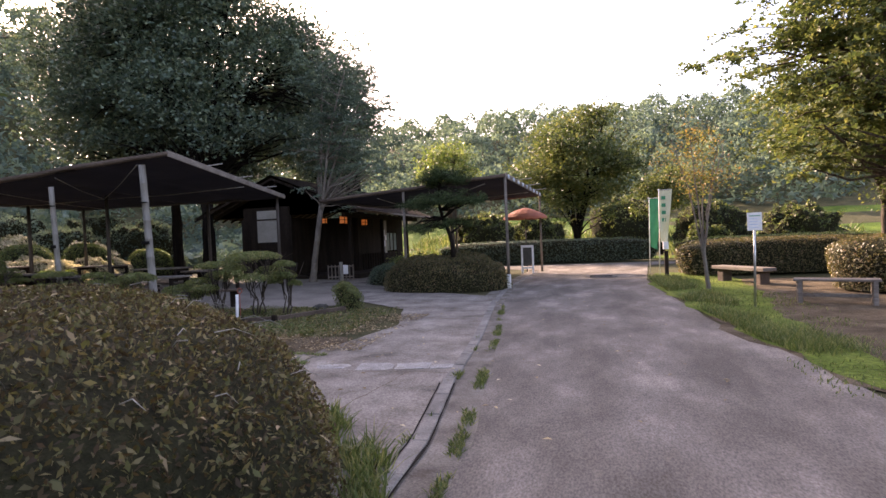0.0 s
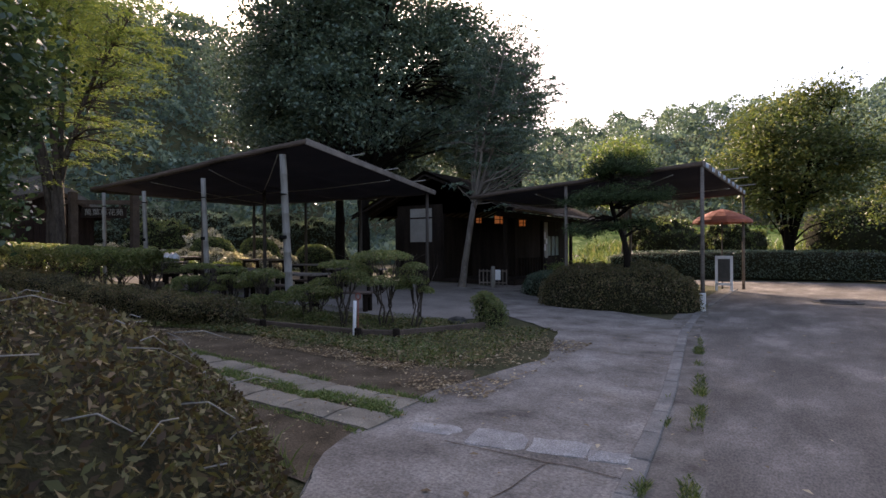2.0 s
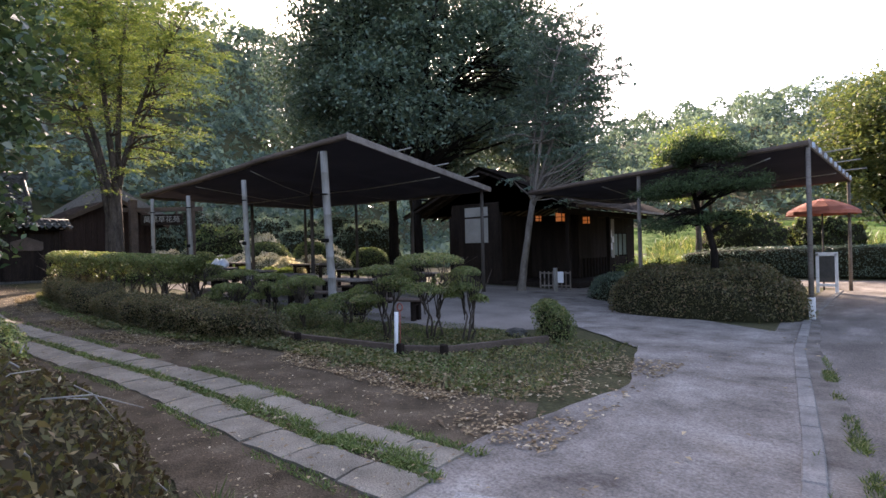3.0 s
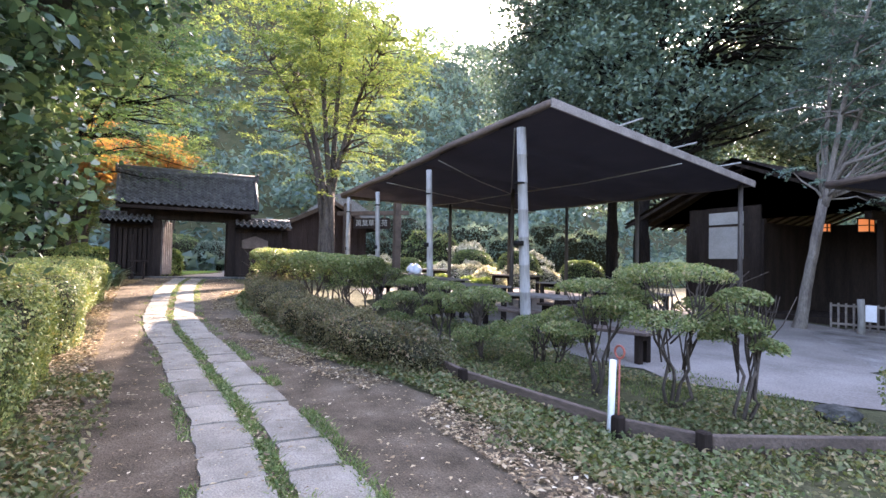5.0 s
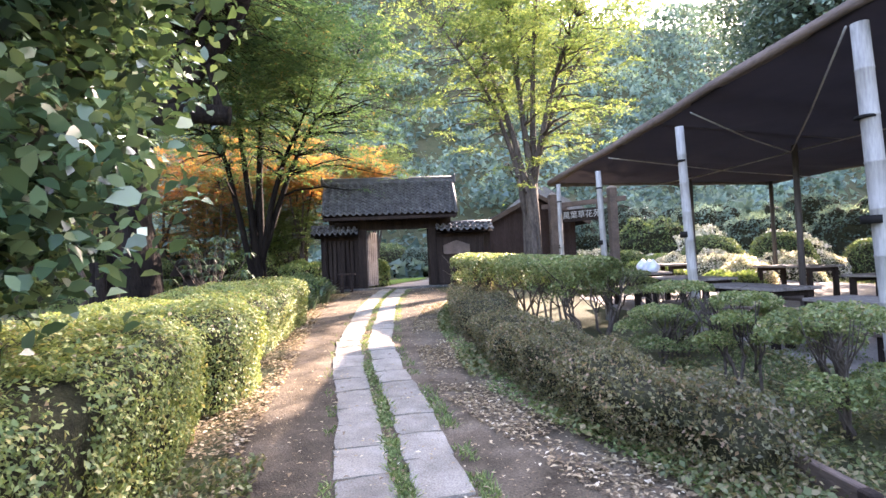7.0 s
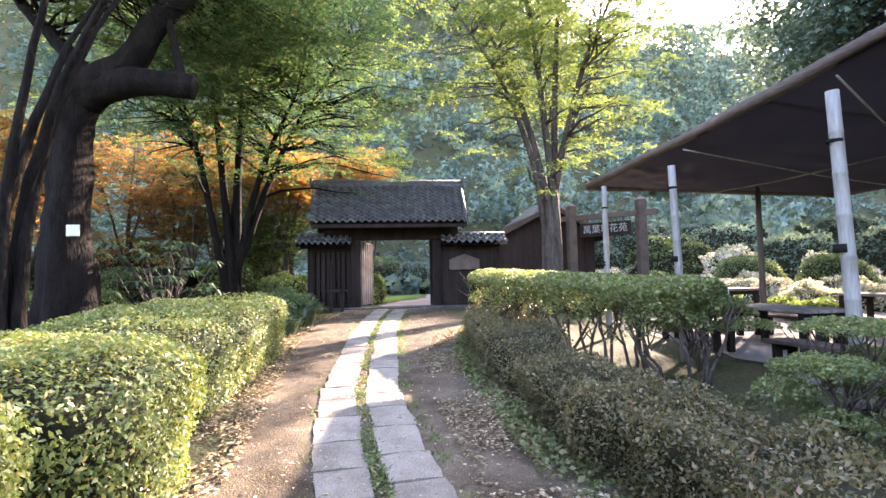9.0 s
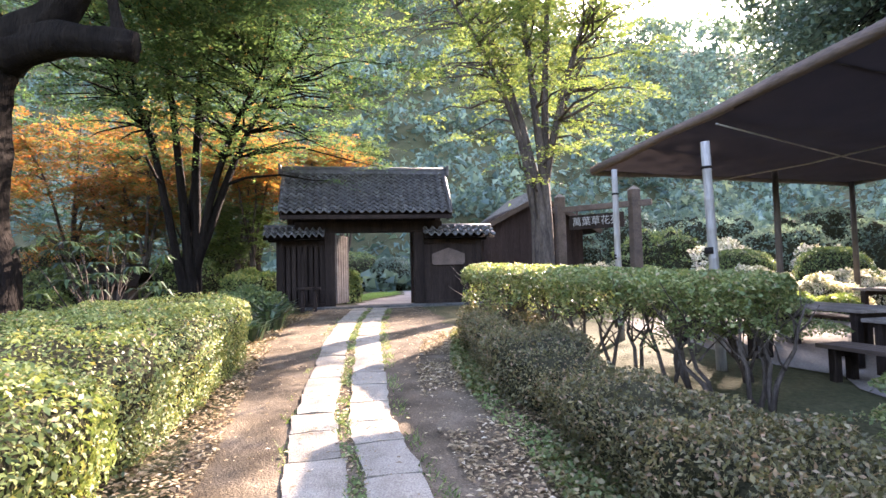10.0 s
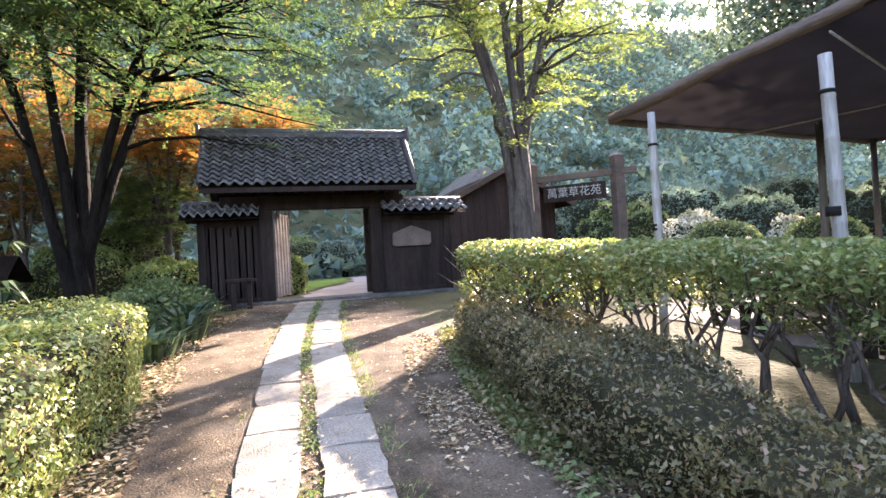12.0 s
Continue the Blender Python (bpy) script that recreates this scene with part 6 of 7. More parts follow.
for x, y, r, h, m in ((-37.5, 10.2, 1.4, 2.0, "lf_bush"), (-38, 7.6, 1.2, 1.7, "lf_dark"), (-35, 11.5, 1.6, 3.0, "lf_dark"), (-39.5, 5.6, 1.6, 2.0, "lf_bush"), (-26.3, 5.2, 0.5, 0.95, "lf_yellow"),
                      (-22.6, 3.0, 0.8, 0.6, "lf_bush"), (-25.2, 2.6, 1.0, 1.0, "lf_yellow"), (-26.0, 0.6, 1.2, 1.5, "lf_yellow"), (-28.2, -3.6, 1.6, 2.0, "lf_orange"), (-24.8, -5.6, 1.5, 1.7, "lf_yellow"), (-29.5, 0.6, 1.4, 2.2, "lf_bush"), (-31.0, -4.5, 2.0, 2.6, "lf_yellow"), (-25.8, -2.6, 1.0, 1.3, "lf_bush"), (-27.5, -1.8, 1.3, 0.9, "lf_yellow"), (-23.0, -2.8, 1.6, 0.7, "lf_yellow"), (-21.0, 2.9, 0.9, 0.55, "lf_bush")):
    round_bush(x, y, r, r, h, 6000, 0.07, M[m], "leafy shrub in the gate garden", lump=0.25)
# big evergreens behind the teahouse
EL = "tall dark evergreen tree behind the teahouse"
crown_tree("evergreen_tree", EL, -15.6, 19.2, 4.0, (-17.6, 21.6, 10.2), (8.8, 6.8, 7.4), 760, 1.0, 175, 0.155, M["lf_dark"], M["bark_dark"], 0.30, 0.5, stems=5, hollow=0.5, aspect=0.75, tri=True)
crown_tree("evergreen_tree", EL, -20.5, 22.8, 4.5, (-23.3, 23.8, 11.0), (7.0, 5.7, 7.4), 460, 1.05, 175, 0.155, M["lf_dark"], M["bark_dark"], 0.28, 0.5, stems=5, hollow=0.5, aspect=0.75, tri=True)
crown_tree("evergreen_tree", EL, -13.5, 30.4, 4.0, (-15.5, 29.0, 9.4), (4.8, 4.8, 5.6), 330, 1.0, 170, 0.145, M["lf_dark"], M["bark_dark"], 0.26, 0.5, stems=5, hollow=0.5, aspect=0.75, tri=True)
crown_tree("slim_tree", "slender pale-trunked tree before the teahouse", -9.9, 17.9, 2.9, (-8.6, 18.8, 6.2), (2.6, 2.6, 4.0), 230, 0.55, 150, 0.085, M["lf_hazy_wood"], M["bark_pale"], 0.12, 0.5, (0.45, 0.15), 3, hollow=0.3, tri=True, twigs=6)


def cloud_pine(x, y):
    g = gh(x, y)
    pads = [(0, 0, 3.4, 0.5), (0.35, 0.2, 3.25, 0.55), (-0.4, 0.1, 3.2, 0.5), (0.75, -0.1, 2.55, 0.6), (-0.85, 0.1, 2.5, 0.65), (-0.1, -0.4, 2.6, 0.7), (0.2, 0.3, 1.95, 0.7), (-0.6, -0.2, 1.8, 0.6)]
    st = [stem([(x, y, g - 0.1), (x + 0.25, y, g + 1.2), (x - 0.15, y + 0.1, g + 2.6), (x, y, g + 3.4)], 0.10, 0.03, 6, 0.02)]
    C = np.array([(x + a + rng.normal() * r * 0.42, y + b + rng.normal() * r * 0.42, g + z + abs(rng.normal()) * 0.12) for a, b, z, r in pads for _ in range(20)])
    tree("cloud_pine", "cloud-pruned garden pine with dark needle pads", (x, y), st, C, 0.22, 170, 0.07, M["lf_pine"], M["bark_dark"], 0.45, 0.2, 0.22, tri=True)


cloud_pine(-3.7, 14.9)

# right of the lane
crown_tree("broad_tree", "large spreading tree with dark green leaves", 9.6, 17.5, 2.4, (8.8, 17.2, 6.4), (5.2, 4.6, 4.8), 320, 1.0, 184, 0.13, M["lf_right"], M["bark"], 0.28, 0.5, stems=5, aspect=0.75, hollow=0.3, tri=True, twigs=8)
crown_tree("broad_tree", "large spreading tree with dark green leaves", 12.0, 25.0, 2.4, (12, 25, 6.0), (4.5, 4.5, 4.5), 200, 0.8, 130, 0.14, M["lf_right"], M["bark"], 0.26, 0.5, stems=5, aspect=0.75, tri=True)
crown_tree("broad_tree", "round dark green tree on the grassy slope", -0.3, 32.0, 1.3, (-0.3, 32.0, 5.5), (4.5, 4.0, 3.9), 260, 0.85, 160, 0.14, M["lf_right"], M["bark_dark"], 0.24, 0.45, stems=5, aspect=0.75, tri=True)
crown_tree("broad_tree", "small dark green tree on the grassy slope", 4.6, 34.0, 1.5, (4.8, 34.0, 3.9), (2.6, 2.4, 2.2), 80, 0.6, 90, 0.14, M["lf_right"], M["bark_dark"], 0.16, 0.45, stems=4, aspect=0.75, tri=True)
crown_tree("broad_tree", "yellow-green tree behind the awning", -9.5, 38.0, 2.2, (-9.5, 38.0, 6.6), (3.0, 3.0, 3.2), 110, 0.7, 90, 0.16, M["lf_yellow"], M["bark"], 0.2, 0.5, stems=4, aspect=0.75, tri=True)
crown_tree("sapling", "young tree with thinning reddish yellow leaves", 3.35, 14.3, 1.0, (3.2, 14.3, 3.2), (1.15, 1.15, 1.5), 60, 0.34, 40, 0.06, M["lf_sapling"], M["bark_pale"], 0.055, 0.6, (-0.1, 0), 5, hollow=0.2)
hedge("long_hedge", "clipped dark hedge behind the benches", 6.2, 19.2, 3.0, 0.9, 1.15, 16000, 0.05, M["lf_brown"], 0.12, 3.0)
hedge("long_hedge", "clipped dark hedge behind the benches", 7.4, 13.6, 1.6, 1.3, 1.2, 14000, 0.05, M["lf_brown"], -0.3, 2.6)
hedge("far_hedge", "dark clipped hedge closing the end of the lane", -2.0, 29.2, 6.0, 0.9, 1.25, 16000, 0.06, M["lf_dark"], 0.02, 3.0)
hedge("far_hedge", "dark clipped hedge closing the end of the lane", 9.5, 28.5, 5.0, 0.9, 1.1, 12000, 0.06, M["lf_bush"], -0.1, 3.0)


def far_woods():
    """The wooded hills: uneven crowns of leaf sprays, aerial haze put into their colour."""
    C, R = [], []
    spots = []
    for _ in range(3600):
        if rng.random() < 0.55:
            a = radians(60 + 120 * rng.random())
            d = 48 + 92 * rng.random()
            x, y = -6 + d * math.cos(a), 12 + d * math.sin(a)
        else:
            a = radians(140 + 75 * rng.random())
            d = 30 + 70 * rng.random()
            x, y = -12 + d * math.cos(a), 8 + d * math.sin(a)
        if (x > -38 and y < 58 and not (x < -25 and y > 21)) or (x > -46 and 4 < y < 21):
            continue
        spots.append((x, y))
    for _ in range(160):
        a = radians(215 + 200 * rng.random())
        d = 36 + 25 * rng.random()
        spots.append((d * math.cos(a), 6 + d * math.sin(a)))
    kept = []
    for s in spots:
        if all(math.dist(s, k) > 3.4 for k in kept):
            kept.append(s)
    P, S = [], []
    for x, y in kept:
        g = gh(x, y)
        r = 2.2 + 1.8 * rng.random()
        h = 3.0 + 2.6 * rng.random()
        n = 300
        d = unit(rng.normal(size=(n, 3)))
        d[:, 2] = np.abs(d[:, 2]) * 1.1 - 0.25
        lum = np.array([0.8 + 0.35 * noise.noise(Vector(v * 2.2) + Vector((x, y, 0))) for v in d])[:, None]
        P.append(np.array([x, y, g + h - 0.4 * r]) + d * lum * r * np.array([1, 1, 1.15]) * (0.82 + 0.18 * rng.random((n, 1))))
    P = np.concatenate(P)
    me = leaves("far_woods", P, 0.47, M["lf_hazy_wood"], flat=0.35, aspect=0.85, tri=True)
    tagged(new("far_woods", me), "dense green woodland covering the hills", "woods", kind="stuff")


far_woods()
for x, y, r, h in ((-7.5, 40, 2.4, 2.6), (-3.5, 42, 2.0, 2.0), (3.0, 43, 2.6, 3.0), (8.5, 40, 2.4, 2.6), (12.5, 36, 2.2, 2.4), (7.6, 36.5, 1.4, 1.3)):
    round_bush(x, y, r, r * 0.8, h, 4000, 0.13, M["lf_right"], "dark green shrub on the grassy slope", group="shrubs on the grassy slope", lump=0.75, flat=0.25)


def undergrowth():
    """Ferns and low brush that cover the wooded slopes."""
    n = 46000
    P = np.empty((n, 3))
    k = 0
    while k < n:
        a, d = radians(55 + 165 * rng.random()), 24 + 110 * rng.random() ** 1.3
        x, y = -12 + d * math.cos(a), 10 + d * math.sin(a)
        if y < 62 and x > -33 and not (x < -24 and y > 19):
            continue
        P[k] = (x, y, gh(x, y) + 0.9 * rng.random())
        k += 1
    tagged(new("undergrowth", leaves("undergrowth", P, 0.65, M["lf_hazy_wood"], flat=0.5, aspect=0.85, tri=True)), "low green undergrowth on the wooded slopes", "undergrowth", kind="stuff")


undergrowth()
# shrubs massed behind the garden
for x, y, r, h, m in ((-27, 22, 2.0, 2.6, "lf_hazy_wood"), (-30, 18.5, 2.0, 2.4, "lf_bush"), (-31, 22, 2.4, 3.4, "lf_hazy_wood"), (-32.5, 15.5, 1.8, 2.4, "lf_hazy_wood"), (-34, 19, 2.4, 3.6, "lf_dark"),
                      (-29, 25.5, 2.4, 3.4, "lf_hazy_wood"), (-25, 25, 2.2, 2.8, "lf_hazy_wood"), (-35.5, 24, 2.6, 4.0, "lf_hazy_wood"), (-24.5, 21.3, 1.2, 1.7, "lf_flower"), (-27.0, 19.2, 1.1, 1.9, "lf_flower"),
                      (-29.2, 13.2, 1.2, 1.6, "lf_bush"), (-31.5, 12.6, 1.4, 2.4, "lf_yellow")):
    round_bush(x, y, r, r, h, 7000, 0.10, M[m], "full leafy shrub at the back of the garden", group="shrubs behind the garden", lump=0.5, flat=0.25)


# ---- right-hand furniture ----
def plank_bench(x, y, turn, ln, label, legs):
    e = thing("bench", label, "bench", (x, y, gh(x, y)), "benches by the lane")
    c, s = math.cos(turn), math.sin(turn)

    def loc(a, b, z):
        return (x + a * c - b * s, y + a * s + b * c, z)
    if legs == "block":
        part("seat", beam(loc(-ln / 2, 0, 0.40), loc(ln / 2, 0, 0.40), 0.42, 0.10, 0.015), M["wood_grey"], e)
        for a in (-ln / 2 + 0.28, ln / 2 - 0.28):
            part("leg", beam(loc(a, -0.15, 0.16), loc(a, 0.15, 0.16), 0.24, 0.36, 0.02), M["wood_brown"], e)
    else:
        for b in (-0.13, 0.0, 0.13):
            part("seat_plank", beam(loc(-ln / 2, b, 0.46), loc(ln / 2, b, 0.46), 0.12, 0.045, 0.008), M["wood_grey"], e)
        for a in (-ln / 2 + 0.1, ln / 2 - 0.1):
            for b in (-0.15, 0.15):
                part("leg", beam(loc(a, b, -0.02), loc(a, b, 0.44), 0.08, 0.08, 0.008), M["wood_grey"], e)
        part("stretcher", beam(loc(-ln / 2 + 0.1, 0.0, 0.16), loc(ln / 2 - 0.1, 0.0, 0.16), 0.06, 0.07, 0.006), M["wood_grey"], e)


plank_bench(4.5, 15.9, radians(-62), 1.9, "thick plank bench on wooden blocks, sunlit", "block")
plank_bench(5.0, 11.35, radians(-20), 1.35, "slatted grey wooden bench on four legs", "slat")


def sign_post():
    x, y = 3.5, 10.9
    e = thing("notice_post", "small white notice board on a thin steel post", "sign", (x, y, 0))
    vs, fs = tube_data([Vector((x, y, -0.1)), Vector((x + 0.03, y, 1.75))], [0.022, 0.022], 10)
    sub("post", mesh_of("post", vs, fs, M["metal"], True), e)
    brd = part("board", box(x - 0.1, y - 0.035, 1.46, x + 0.15, y - 0.02, 1.80, 0.006), M["white"], e, "white notice with blue lines of writing")
    for k in range(5):
        z = 1.74 - k * 0.055
        part("writing_line", box(x - 0.07, y - 0.039, z - 0.008, x + 0.12 - 0.03 * (k % 2), y - 0.0355, z + 0.008, 0), M["blue"] if k else M["green_cloth"], brd)


sign_post()


def banner(x, y, h, w, mat, label):
    e = thing("banner_flag", label, "flag", (x, y, gh(x, y)), "banner flags by the lane")
    vs, fs = tube_data([Vector((x, y, -0.1)), Vector((x + 0.05, y, h))], [0.015, 0.012], 8)
    sub("pole", mesh_of("pole", vs, fs, M["white"], True), e)
    V, F = [], []
    n = 16
    for layer in (0, 1):
        for i in range(n + 1):
            t = i / n
            z = h - 0.05 - 1.75 * t
            for k in range(5):
                u = k / 4
                ww = w * (1 - 0.45 * t)
                V.append((x + 0.05 + u * ww, y + 0.06 * math.sin(4 * u + 5 * t) * (0.3 + t) + layer * 0.006, z - 0.12 * u * t))
    m = (n + 1) * 5
    for i in range(n):
        for k in range(4):
            a = i * 5 + k
            F.append((a, a + 1, a + 6, a + 5))
            F.append((m + a, m + a + 5, m + a + 6, m + a + 1))
    cl = sub("cloth", mesh_of("cloth", V, F, mat, True), e)
    part("top_rod", beam((x, y, h - 0.03), (x + w + 0.06, y, h - 0.03), 0.015, 0.015, 0), M["white"], e)
    if mat == M["cream_cloth"]:
        for k in range(4):
            zz = h - 0.3 - k * 0.25
            part("writing_bar", box(x + 0.12, y - 0.045, zz - 0.07, x + 0.25, y - 0.04, zz + 0.05, 0), M["green_cloth"], cl)


banner(2.55, 20.4, 2.75, 0.42, M["green_cloth"], "green banner flag hanging on a white pole")
banner(2.75, 19.2, 2.95, 0.42, M["cream_cloth"], "cream banner flag with green writing on a pole")


def gate_post_box():
    e = thing("bollard_post", "short wooden post with a white box beside the lane", "post", (2.9, 18.6, 0))
    part("post", box(2.84, 18.54, -0.05, 2.96, 18.66, 0.85, 0.01), M["wood_dark"], e)
    part("box", box(2.80, 18.5, 0.9, 2.97, 18.6, 1.15, 0.01), M["white"], e, "small white box")


gate_post_box()


def parasol():
    x, y, z = -2.2, 22.6, 2.45
    e = thing("parasol", "faded red paper parasol on a dark pole", "parasol", (x, y, 0))
    vs, fs = tube_data([Vector((x, y, -0.05)), Vector((x, y, z + 0.35))], [0.025, 0.02], 8)
    sub("pole", mesh_of("pole", vs, fs, M["bamboo_dark"], True), e)
    n = 24
    V = [(x, y, z + 0.30)]
    for r, zz in ((0.35, 0.2), (0.75, 0.02), (0.92, -0.10), (0.94, -0.2)):
        for k in range(n):
            a = 2 * math.pi * k / n
            V.append((x + r * math.cos(a), y + r * math.sin(a), z + zz + (0.01 if k % 2 else 0)))
    F = [(0, 1 + k, 1 + (k + 1) % n) for k in range(n)]
    for j in range(3):
        for k in range(n):
            F.append((1 + j * n + k, 1 + (j + 1) * n + k, 1 + (j + 1) * n + (k + 1) % n, 1 + j * n + (k + 1) % n))
    sub("canopy", mesh_of("canopy", V, F, M["red_cloth"]), e)
    for k in range(0, n, 3):
        a = 2 * math.pi * k / n
        vs, fs = tube_data([Vector((x, y, z + 0.05)), Vector((x + 0.6 * math.cos(a), y + 0.6 * math.sin(a), z + 0.05))], [0.008, 0.008], 5)
        sub("rib", mesh_of("rib", vs, fs, M["bamboo"]), e)


parasol()


def folding_sign():
    x, y = -2.05, 21.6
    e = thing("standing_sign", "white framed standing sign with a dark panel", "sign", (x, y, 0))
    for a in (-0.22, 0.22):
        part("leg", box(x + a - 0.04, y - 0.03, 0, x + a + 0.04, y + 0.03, 1.12, 0.006), M["white"], e)
    part("head_rail", box(x - 0.26, y - 0.03, 1.05, x + 0.26, y + 0.03, 1.15, 0.006), M["white"], e)
    part("foot_rail", box(x - 0.22, y - 0.03, 0.18, x + 0.22, y + 0.03, 0.26, 0.006), M["white"], e)
    part("panel", box(x - 0.18, y - 0.01, 0.3, x + 0.18, y + 0.01, 1.03, 0.003), M["clay"], e)


folding_sign()


def porch_bench():
    e = thing("porch_bench", "low dark wooden bench on the teahouse porch", "bench", (-8.7, 23.0, 0.1))
    part("seat", box(-9.0, 22.2, 0.38, -8.5, 24.2, 0.44, 0.01), M["wood_house"], e)
    for y in (22.4, 24.0):
        part("leg", box(-8.95, y - 0.05, -0.02, -8.55, y + 0.05, 0.38, 0.01), M["wood_house"], e)
    s = thing("stump_post", "grey wooden stump post with a white card", "post", (-8.9, 18.4, 0.05))
    vs, fs = tube_data([Vector((-8.9, 18.4, -0.1)), Vector((-8.88, 18.4, 0.4)), Vector((-8.9, 18.4, 0.82))], [0.075, 0.07, 0.068], 10)
    sub("post", mesh_of("post", vs, fs, M["bamboo"], True), s)
    part("card", box(-8.8, 18.37, 0.35, -8.6, 18.39, 0.7, 0.003), M["white"], s, "white card")


porch_bench()


def low_railing():
    e = thing("low_railing", "low grey wooden railing before the teahouse", "railing", (-9.4, 19.0, 0.05))
    a, b = Vector((-9.75, 18.95, 0)), Vector((-8.75, 19.15, 0))
    for z in (0.2, 0.62):
        part("rail", beam(a + Vector((0, 0, z)), b + Vector((0, 0, z)), 0.04, 0.05, 0.004), M["wood_grey"], e)
    for k in range(8):
        p = a.lerp(b, k / 7)
        part("baluster", box(p.x - 0.018, p.y - 0.018, 0.0, p.x + 0.018, p.y + 0.018, 0.68, 0.003), M["wood_grey"], e)


low_railing()


def planter(x, y, s):
    g = gh(x, y)
    e = thing("planter", "dark planter with a leafy plant by the awning", "planter", (x, y, g), "planters by the teahouse")
    bm = bmesh.new()
    bmesh.ops.create_cone(bm, cap_ends=True, segments=20, radius1=0.17 * s, radius2=0.23 * s, depth=0.34 * s, matrix=Matrix.Translation((x, y, g + 0.17 * s)))
    part("pot", bm, M["clay"], e, shade=True)
    bm = bmesh.new()
    bmesh.ops.create_cone(bm, cap_ends=True, segments=20, radius1=0.25 * s, radius2=0.25 * s, depth=0.05 * s, matrix=Matrix.Translation((x, y, g + 0.345 * s)))
    part("rim", bm, M["clay"], e)
    P = np.array([x, y, g + 0.62 * s]) + rng.normal(size=(900, 3)) * np.array([0.17, 0.17, 0.13]) * s
    sub("foliage", leaves("foliage", P, 0.07 * s, M["lf_bush"], flat=0.3, aspect=0.5), e)


for x, y, k in ((-6.4, 18.4, 1.1), (-6.9, 19.2, 1.0), (-5.9, 19.3, 1.2)):
    planter(x, y, k)
for k, (y, z, h) in enumerate(((25.62, 2.0, 0.34), (25.84, 1.75, 0.26), (25.66, 1.45, 0.3))):
    nt_ob = thing("paper_notice", "white paper notice pinned to the teahouse wall", "notice", (-9.96, y, z), "notices on the teahouse")
    part("sheet", box(-9.968, y - 0.09, z - h / 2, -9.962, y + 0.09, z + h / 2, 0), M["white"], nt_ob)


def hut():
    x, y = -24.0, -0.6
    g = gh(x, y)
    e = thing("small_shelter", "small dark wooden box shelter with a pitched roof", "shelter", (x, y, g))
    part("body", box(x - 0.35, y - 0.45, g, x + 0.35, y + 0.45, g + 0.85, 0.01), M["wood_house"], e)
    for s in (-1, 1):
        bm = bmesh.new()
        vs = [bm.verts.new(v) for v in ((x + s * 0.65, y - 0.75, g + 0.75), (x + s * 0.65, y + 0.75, g + 0.75), (x, y + 0.75, g + 1.3), (x, y - 0.75, g + 1.3))]
        bm.faces.new(vs)
        bmesh.ops.solidify(bm, geom=bm.faces[:], thickness=0.05)
        part("roof", bm, M["wood_house"], e)


hut()


# ---- litter, weeds, grass ----
def scatter(name, label, category, area, n, size, mat, flat, aspect, lift=0.02, keep=None, spread=0.35):
    P = []
    while len(P) < n:
        x, y = area(rng.random(), rng.random())
        if keep and not keep(x, y):
            continue
        P.append((x, y, gh(x, y) + lift * (0.4 + rng.random())))
    tagged(new(name, leaves(name, np.array(P), size, mat, flat=flat, aspect=aspect, spread=spread)), label, category, kind="stuff")


def along(line, wl, wr):
    total = line_at(line, 0)[2]

    def f(u, v):
        p, d, _ = line_at(line, u * total)
        o = wl + (wr - wl) * v
        return p[0] + d[1] * o, p[1] - d[0] * o
    return f


def patchy(scale, cut, seed):
    return lambda x, y: noise.noise(Vector((x * scale, y * scale, seed))) > cut + 0.25 * (rng.random() - 0.5)


PATH_BITS = [(-3.6, 5.9), (-7.0, 6.0), (-10.6, 5.6), (-14, 5.3), (-18, 5.4), (-22.8, 5.9)]
HEDGE_FOOT = [(-5.5, 4.3), (-9, 4.15), (-12, 4.05), (-16, 3.85), (-19.6, 3.75), (-22, 4.2)]
BED_FOOT = [(-4.2, 7.6), (-6, 7.75), (-8, 7.65), (-11, 6.65), (-14, 6.55), (-16, 6.7), (-18.4, 7.2)]
scatter("leaf_litter", "fallen dry leaves along the hedge foot", "leaf litter", along(HEDGE_FOOT, -0.75, 0.30), 16000, 0.048, M["lf_litter"], 0.8, 0.5, 0.03, patchy(0.9, -0.25, 1))
scatter("leaf_litter", "fallen dry leaves along the bed", "leaf litter", along(BED_FOOT, -0.6, 0.8), 18000, 0.042, M["lf_litter"], 0.8, 0.5, 0.03, patchy(0.9, -0.15, 2))
scatter("leaf_litter", "scattered fallen leaves on the path", "leaf litter", along(PATH_MID, -1.6, 1.6), 3600, 0.036, M["lf_litter"], 0.85, 0.5, 0.055)
scatter("leaf_litter", "small twigs and broken leaf bits on the path", "leaf litter", along(PATH_BITS, -1.4, 1.4), 7000, 0.016, M["lf_litter"], 0.85, 0.45, 0.02)
scatter("leaf_litter", "drift of fallen leaves by the concrete", "leaf litter", lambda u, v: (-2.7 - 2.2 * u, 6.4 + 3.6 * v), 2200, 0.05, M["lf_litter"], 0.85, 0.5, 0.025, patchy(0.8, -0.05, 3))
scatter("leaf_litter", "few fallen leaves on the concrete", "leaf litter", lambda u, v: (-3.2 + 5 * u, 3.5 + 10 * v), 160, 0.05, M["lf_litter"], 0.9, 0.5, 0.03)
scatter("ground_cover", "low weeds and ivy on the bed slope", "ground cover", along(BED_FOOT, -0.15, 0.75), 16000, 0.045, M["lf_weed"], 0.55, 0.6, 0.07, patchy(0.7, -0.2, 4))
scatter("ground_cover", "low weeds and ivy in the bed", "ground cover", lambda u, v: (-13 + 8.4 * u, 8.2 + 2.2 * v), 15000, 0.04, M["lf_weed"], 0.55, 0.6, 0.06, patchy(0.8, -0.05, 5))
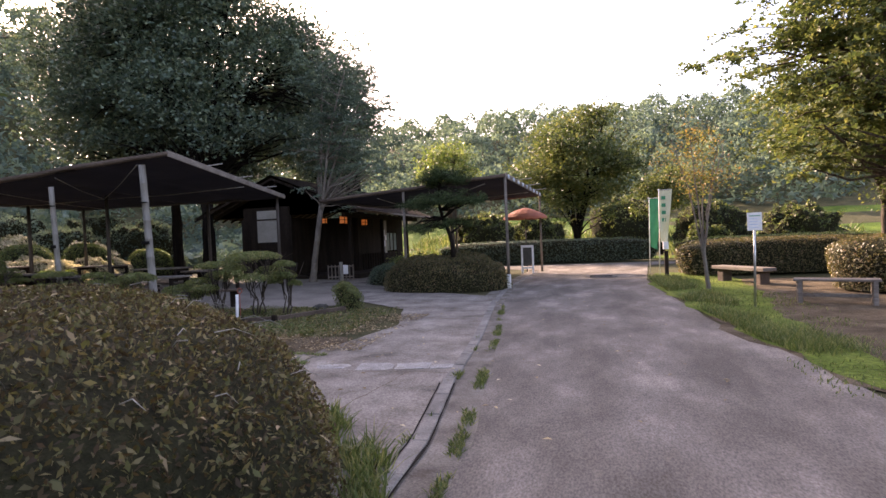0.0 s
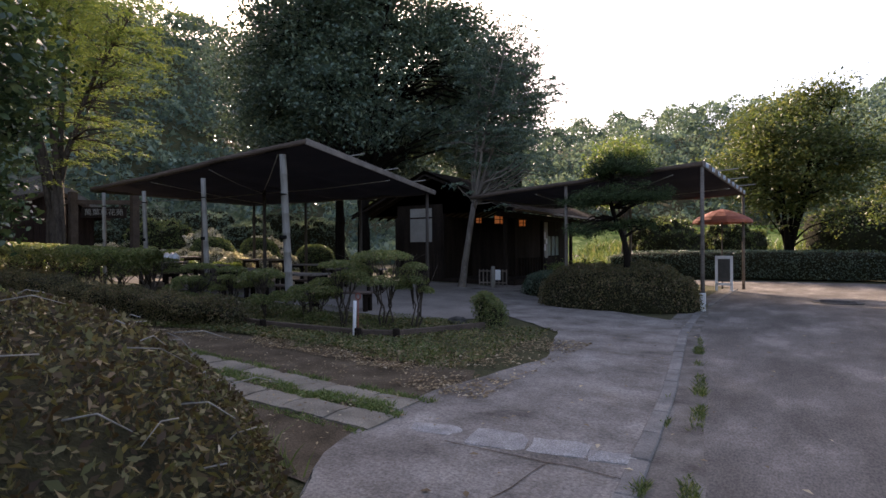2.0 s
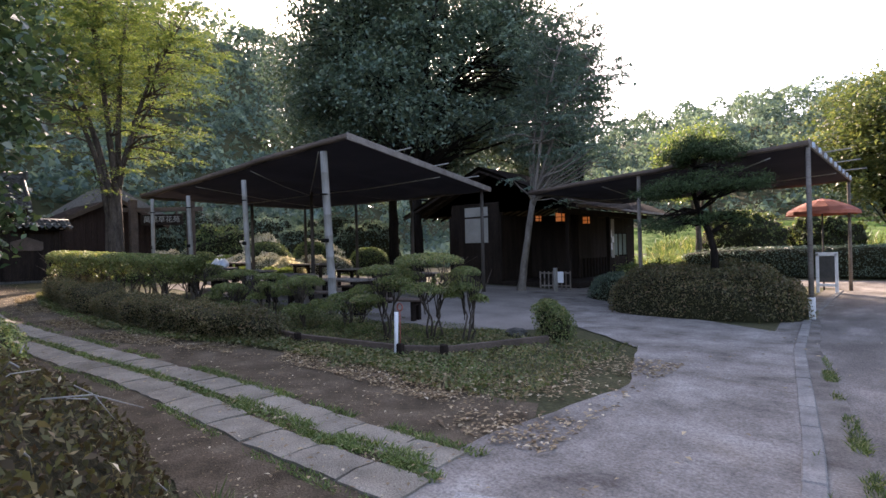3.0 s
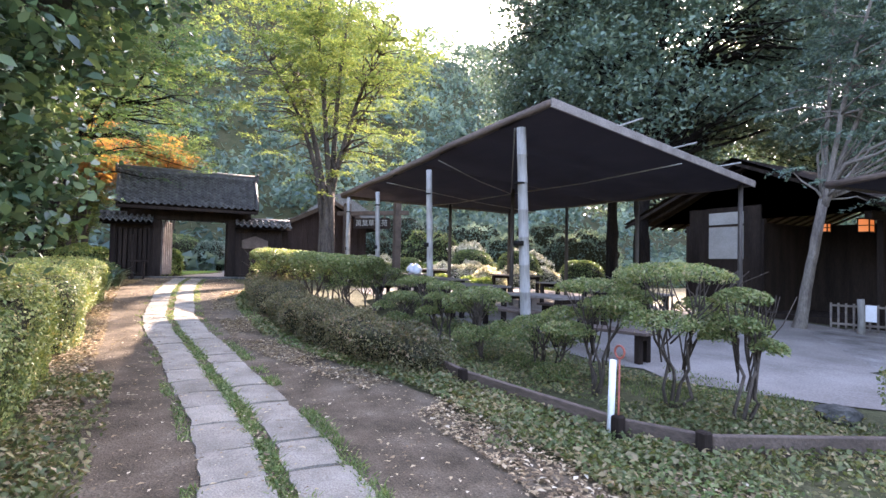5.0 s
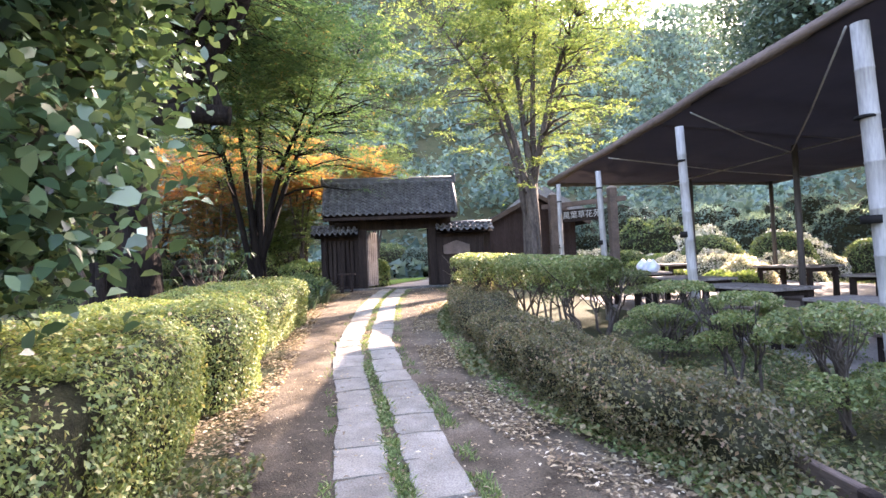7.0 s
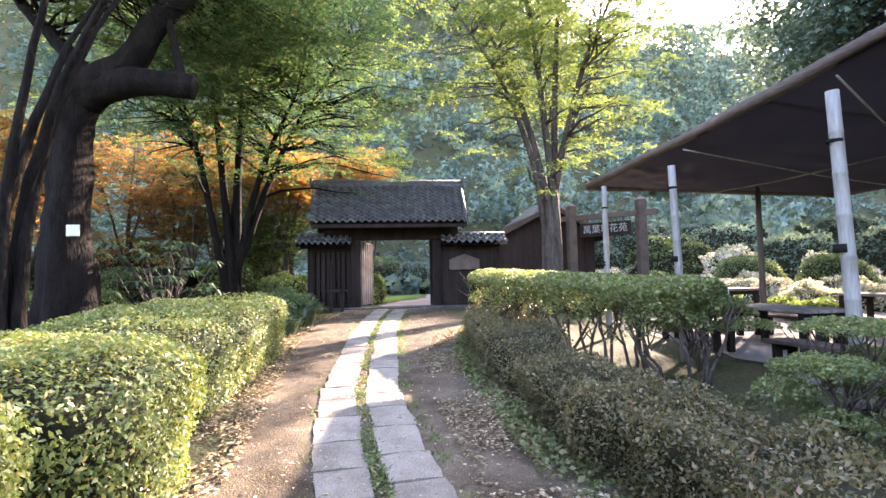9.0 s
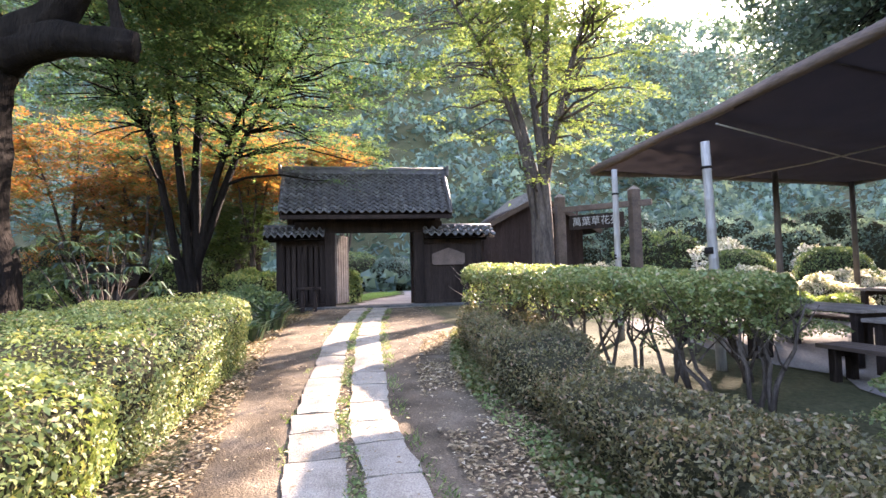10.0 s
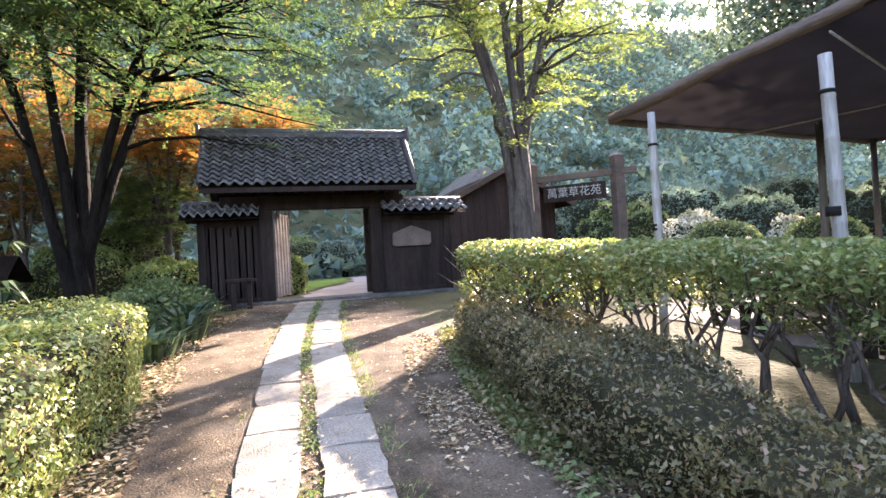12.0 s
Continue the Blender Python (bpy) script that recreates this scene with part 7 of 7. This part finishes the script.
scatter("ground_cover", "weeds at the corner of the bed", "ground cover", lambda u, v: (-6.4 + 2.9 * u, 7.3 + 3.4 * v), 6000, 0.045, M["lf_weed"], 0.5, 0.5, 0.06, patchy(0.8, -0.15, 6))
scatter("ground_cover", "leafy weeds by the hedge foot", "ground cover", along([(-4.8, 4.2), (-7.5, 4.3), (-9.5, 4.2)], -0.3, 0.45), 3800, 0.05, M["lf_weed"], 0.5, 0.5, 0.07, patchy(1.0, -0.1, 7))


def grass(name, label, area, n, h, mat, keep=None, lean=0.35, width=0.006):
    P = np.empty((n, 3))
    k = 0
    while k < n:
        x, y = area(rng.random(), rng.random())
        if keep and not keep(x, y):
            continue
        P[k] = (x, y, gh(x, y) - 0.01)
        k += 1
    H = h * (0.5 + 0.8 * rng.random((n, 1)))
    T = P + np.concatenate([rng.normal(size=(n, 2)) * lean * H, H], axis=1)
    a = rng.random(n) * 2 * math.pi
    W = np.stack([np.cos(a), np.sin(a), np.zeros(n)], axis=1) * width * (0.7 + 0.6 * rng.random((n, 1)))
    Mid = P * 0.45 + T * 0.55 + np.array([0, 0, 0.12]) * H
    V = np.stack([P - W, P + W, Mid + W * 0.8, Mid - W * 0.8], axis=1)
    V2 = np.stack([Mid - W * 0.8, Mid + W * 0.8, T + W * 0.1, T - W * 0.1], axis=1)
    tagged(new(name, quads_mesh(name, np.concatenate([V, V2]), mat)), label, "grass", kind="stuff")


def thinning(test):
    """Fewer blades towards the gate."""
    return lambda x, y: test(x, y) and rng.random() > 0.8 * smooth01(-8.5, -12.5, x)


grass("grass_strip", "grass growing between the two slab rows", along(PATH_MID, -0.11, 0.03), 6500, 0.05, M["lf_path"], thinning(patchy(2.6, -0.1, 8)), 0.7, 0.006)
grass("grass_strip", "grass along the edge of the slab walk", along(PATH_MID, 0.395, 0.54), 3400, 0.05, M["lf_path"], thinning(patchy(2.2, 0.0, 9)), 0.7, 0.006)
grass("grass_strip", "grass along the edge of the slab walk", along(PATH_MID, -0.58, -0.475), 1600, 0.04, M["lf_path"], thinning(patchy(2.2, 0.08, 10)), 0.7, 0.006)
scatter("leaf_litter", "fallen leaves caught between the slab rows", "leaf litter", along(PATH_MID, -0.12, 0.04), 1500, 0.036, M["lf_litter"], 0.8, 0.5, 0.02)
scatter("ground_cover", "small clover-like weeds between the slab rows", "ground cover", along(PATH_MID, -0.10, 0.015), 2200, 0.028, M["lf_path"], 0.6, 0.7, 0.03, patchy(1.6, 0.0, 21))
scatter("ground_cover", "low leafy weeds on the path edge", "ground cover", along(BED_FOOT, -0.1, 0.9), 12000, 0.035, M["lf_path"], 0.55, 0.6, 0.05, patchy(0.9, -0.1, 22))
grass("grass_strip", "grass tufts between the first slabs", along([(-3.1, 5.76), (-4.6, 5.73), (-6.0, 5.8)], -0.1, 0.11), 2600, 0.06, M["lf_path"], patchy(2.4, -0.1, 31), 0.7, 0.006)
KERB = [(-0.36, 2.0), (-0.46, 3.5), (-0.74, 6.1), (-0.98, 8.2), (-1.45, 11.5)]
grass("kerb_weeds", "tufts of weeds along the gutter", along(KERB, -0.06, 0.05), 2300, 0.05, M["lf_grass"], patchy(2.2, 0.05, 11), 0.6, 0.005)
grass("kerb_weeds", "tufts of weeds in the gutter joint", along([(-0.80, 2.2), (-0.92, 5.0), (-1.14, 7.5)], -0.04, 0.04), 420, 0.06, M["lf_grass"], patchy(2.0, 0.3, 12), 0.6)
grass("tall_grass", "tall grass at the foot of the azalea mound", along([(-0.75, 2.0), (-0.95, 2.7), (-1.35, 3.25), (-1.95, 3.75), (-2.7, 4.1), (-3.9, 4.35)], -0.05, 0.22), 1500, 0.16, M["lf_grass"], patchy(1.6, 0.05, 13), 0.5)
grass("verge_grass", "unmown grass beside the lane", along([(3.5, 3.2), (3.0, 6.0), (2.7, 8.2), (2.5, 11), (2.35, 14), (2.3, 18)], -0.05, 0.8), 9000, 0.15, M["lf_grass"], patchy(0.7, -0.05, 14), 0.5)
grass("verge_grass", "short sunlit grass on the verge", lambda u, v: (2.6 + 2.0 * u, 5 + 14 * v), 5500, 0.05, M["lf_grass"], patchy(0.8, -0.3, 15))
grass("court_grass", "sparse grass under the tables", lambda u, v: (-13 + 7 * u, 9.6 + 1.6 * v), 5000, 0.04, M["lf_grass"], patchy(0.9, -0.05, 16))
grass("garden_grass", "sunlit grass among the garden beds", lambda u, v: (-30 + 11 * u, 9.5 + 11 * v), 7000, 0.10, M["lf_grass"], patchy(0.6, -0.2, 17))
grass("garden_grass", "sunlit grass under the maples", lambda u, v: (-30 + 9 * u, -6 + 8.5 * v), 6000, 0.12, M["lf_grass"], patchy(0.6, -0.25, 18), width=0.009)
grass("meadow_grass", "tall sunlit grass on the slope", lambda u, v: (-14 + 32 * u, 30.5 + 16 * v), 7000, 0.6, M["lf_grass"], patchy(0.35, -0.2, 41), 0.4, 0.03)
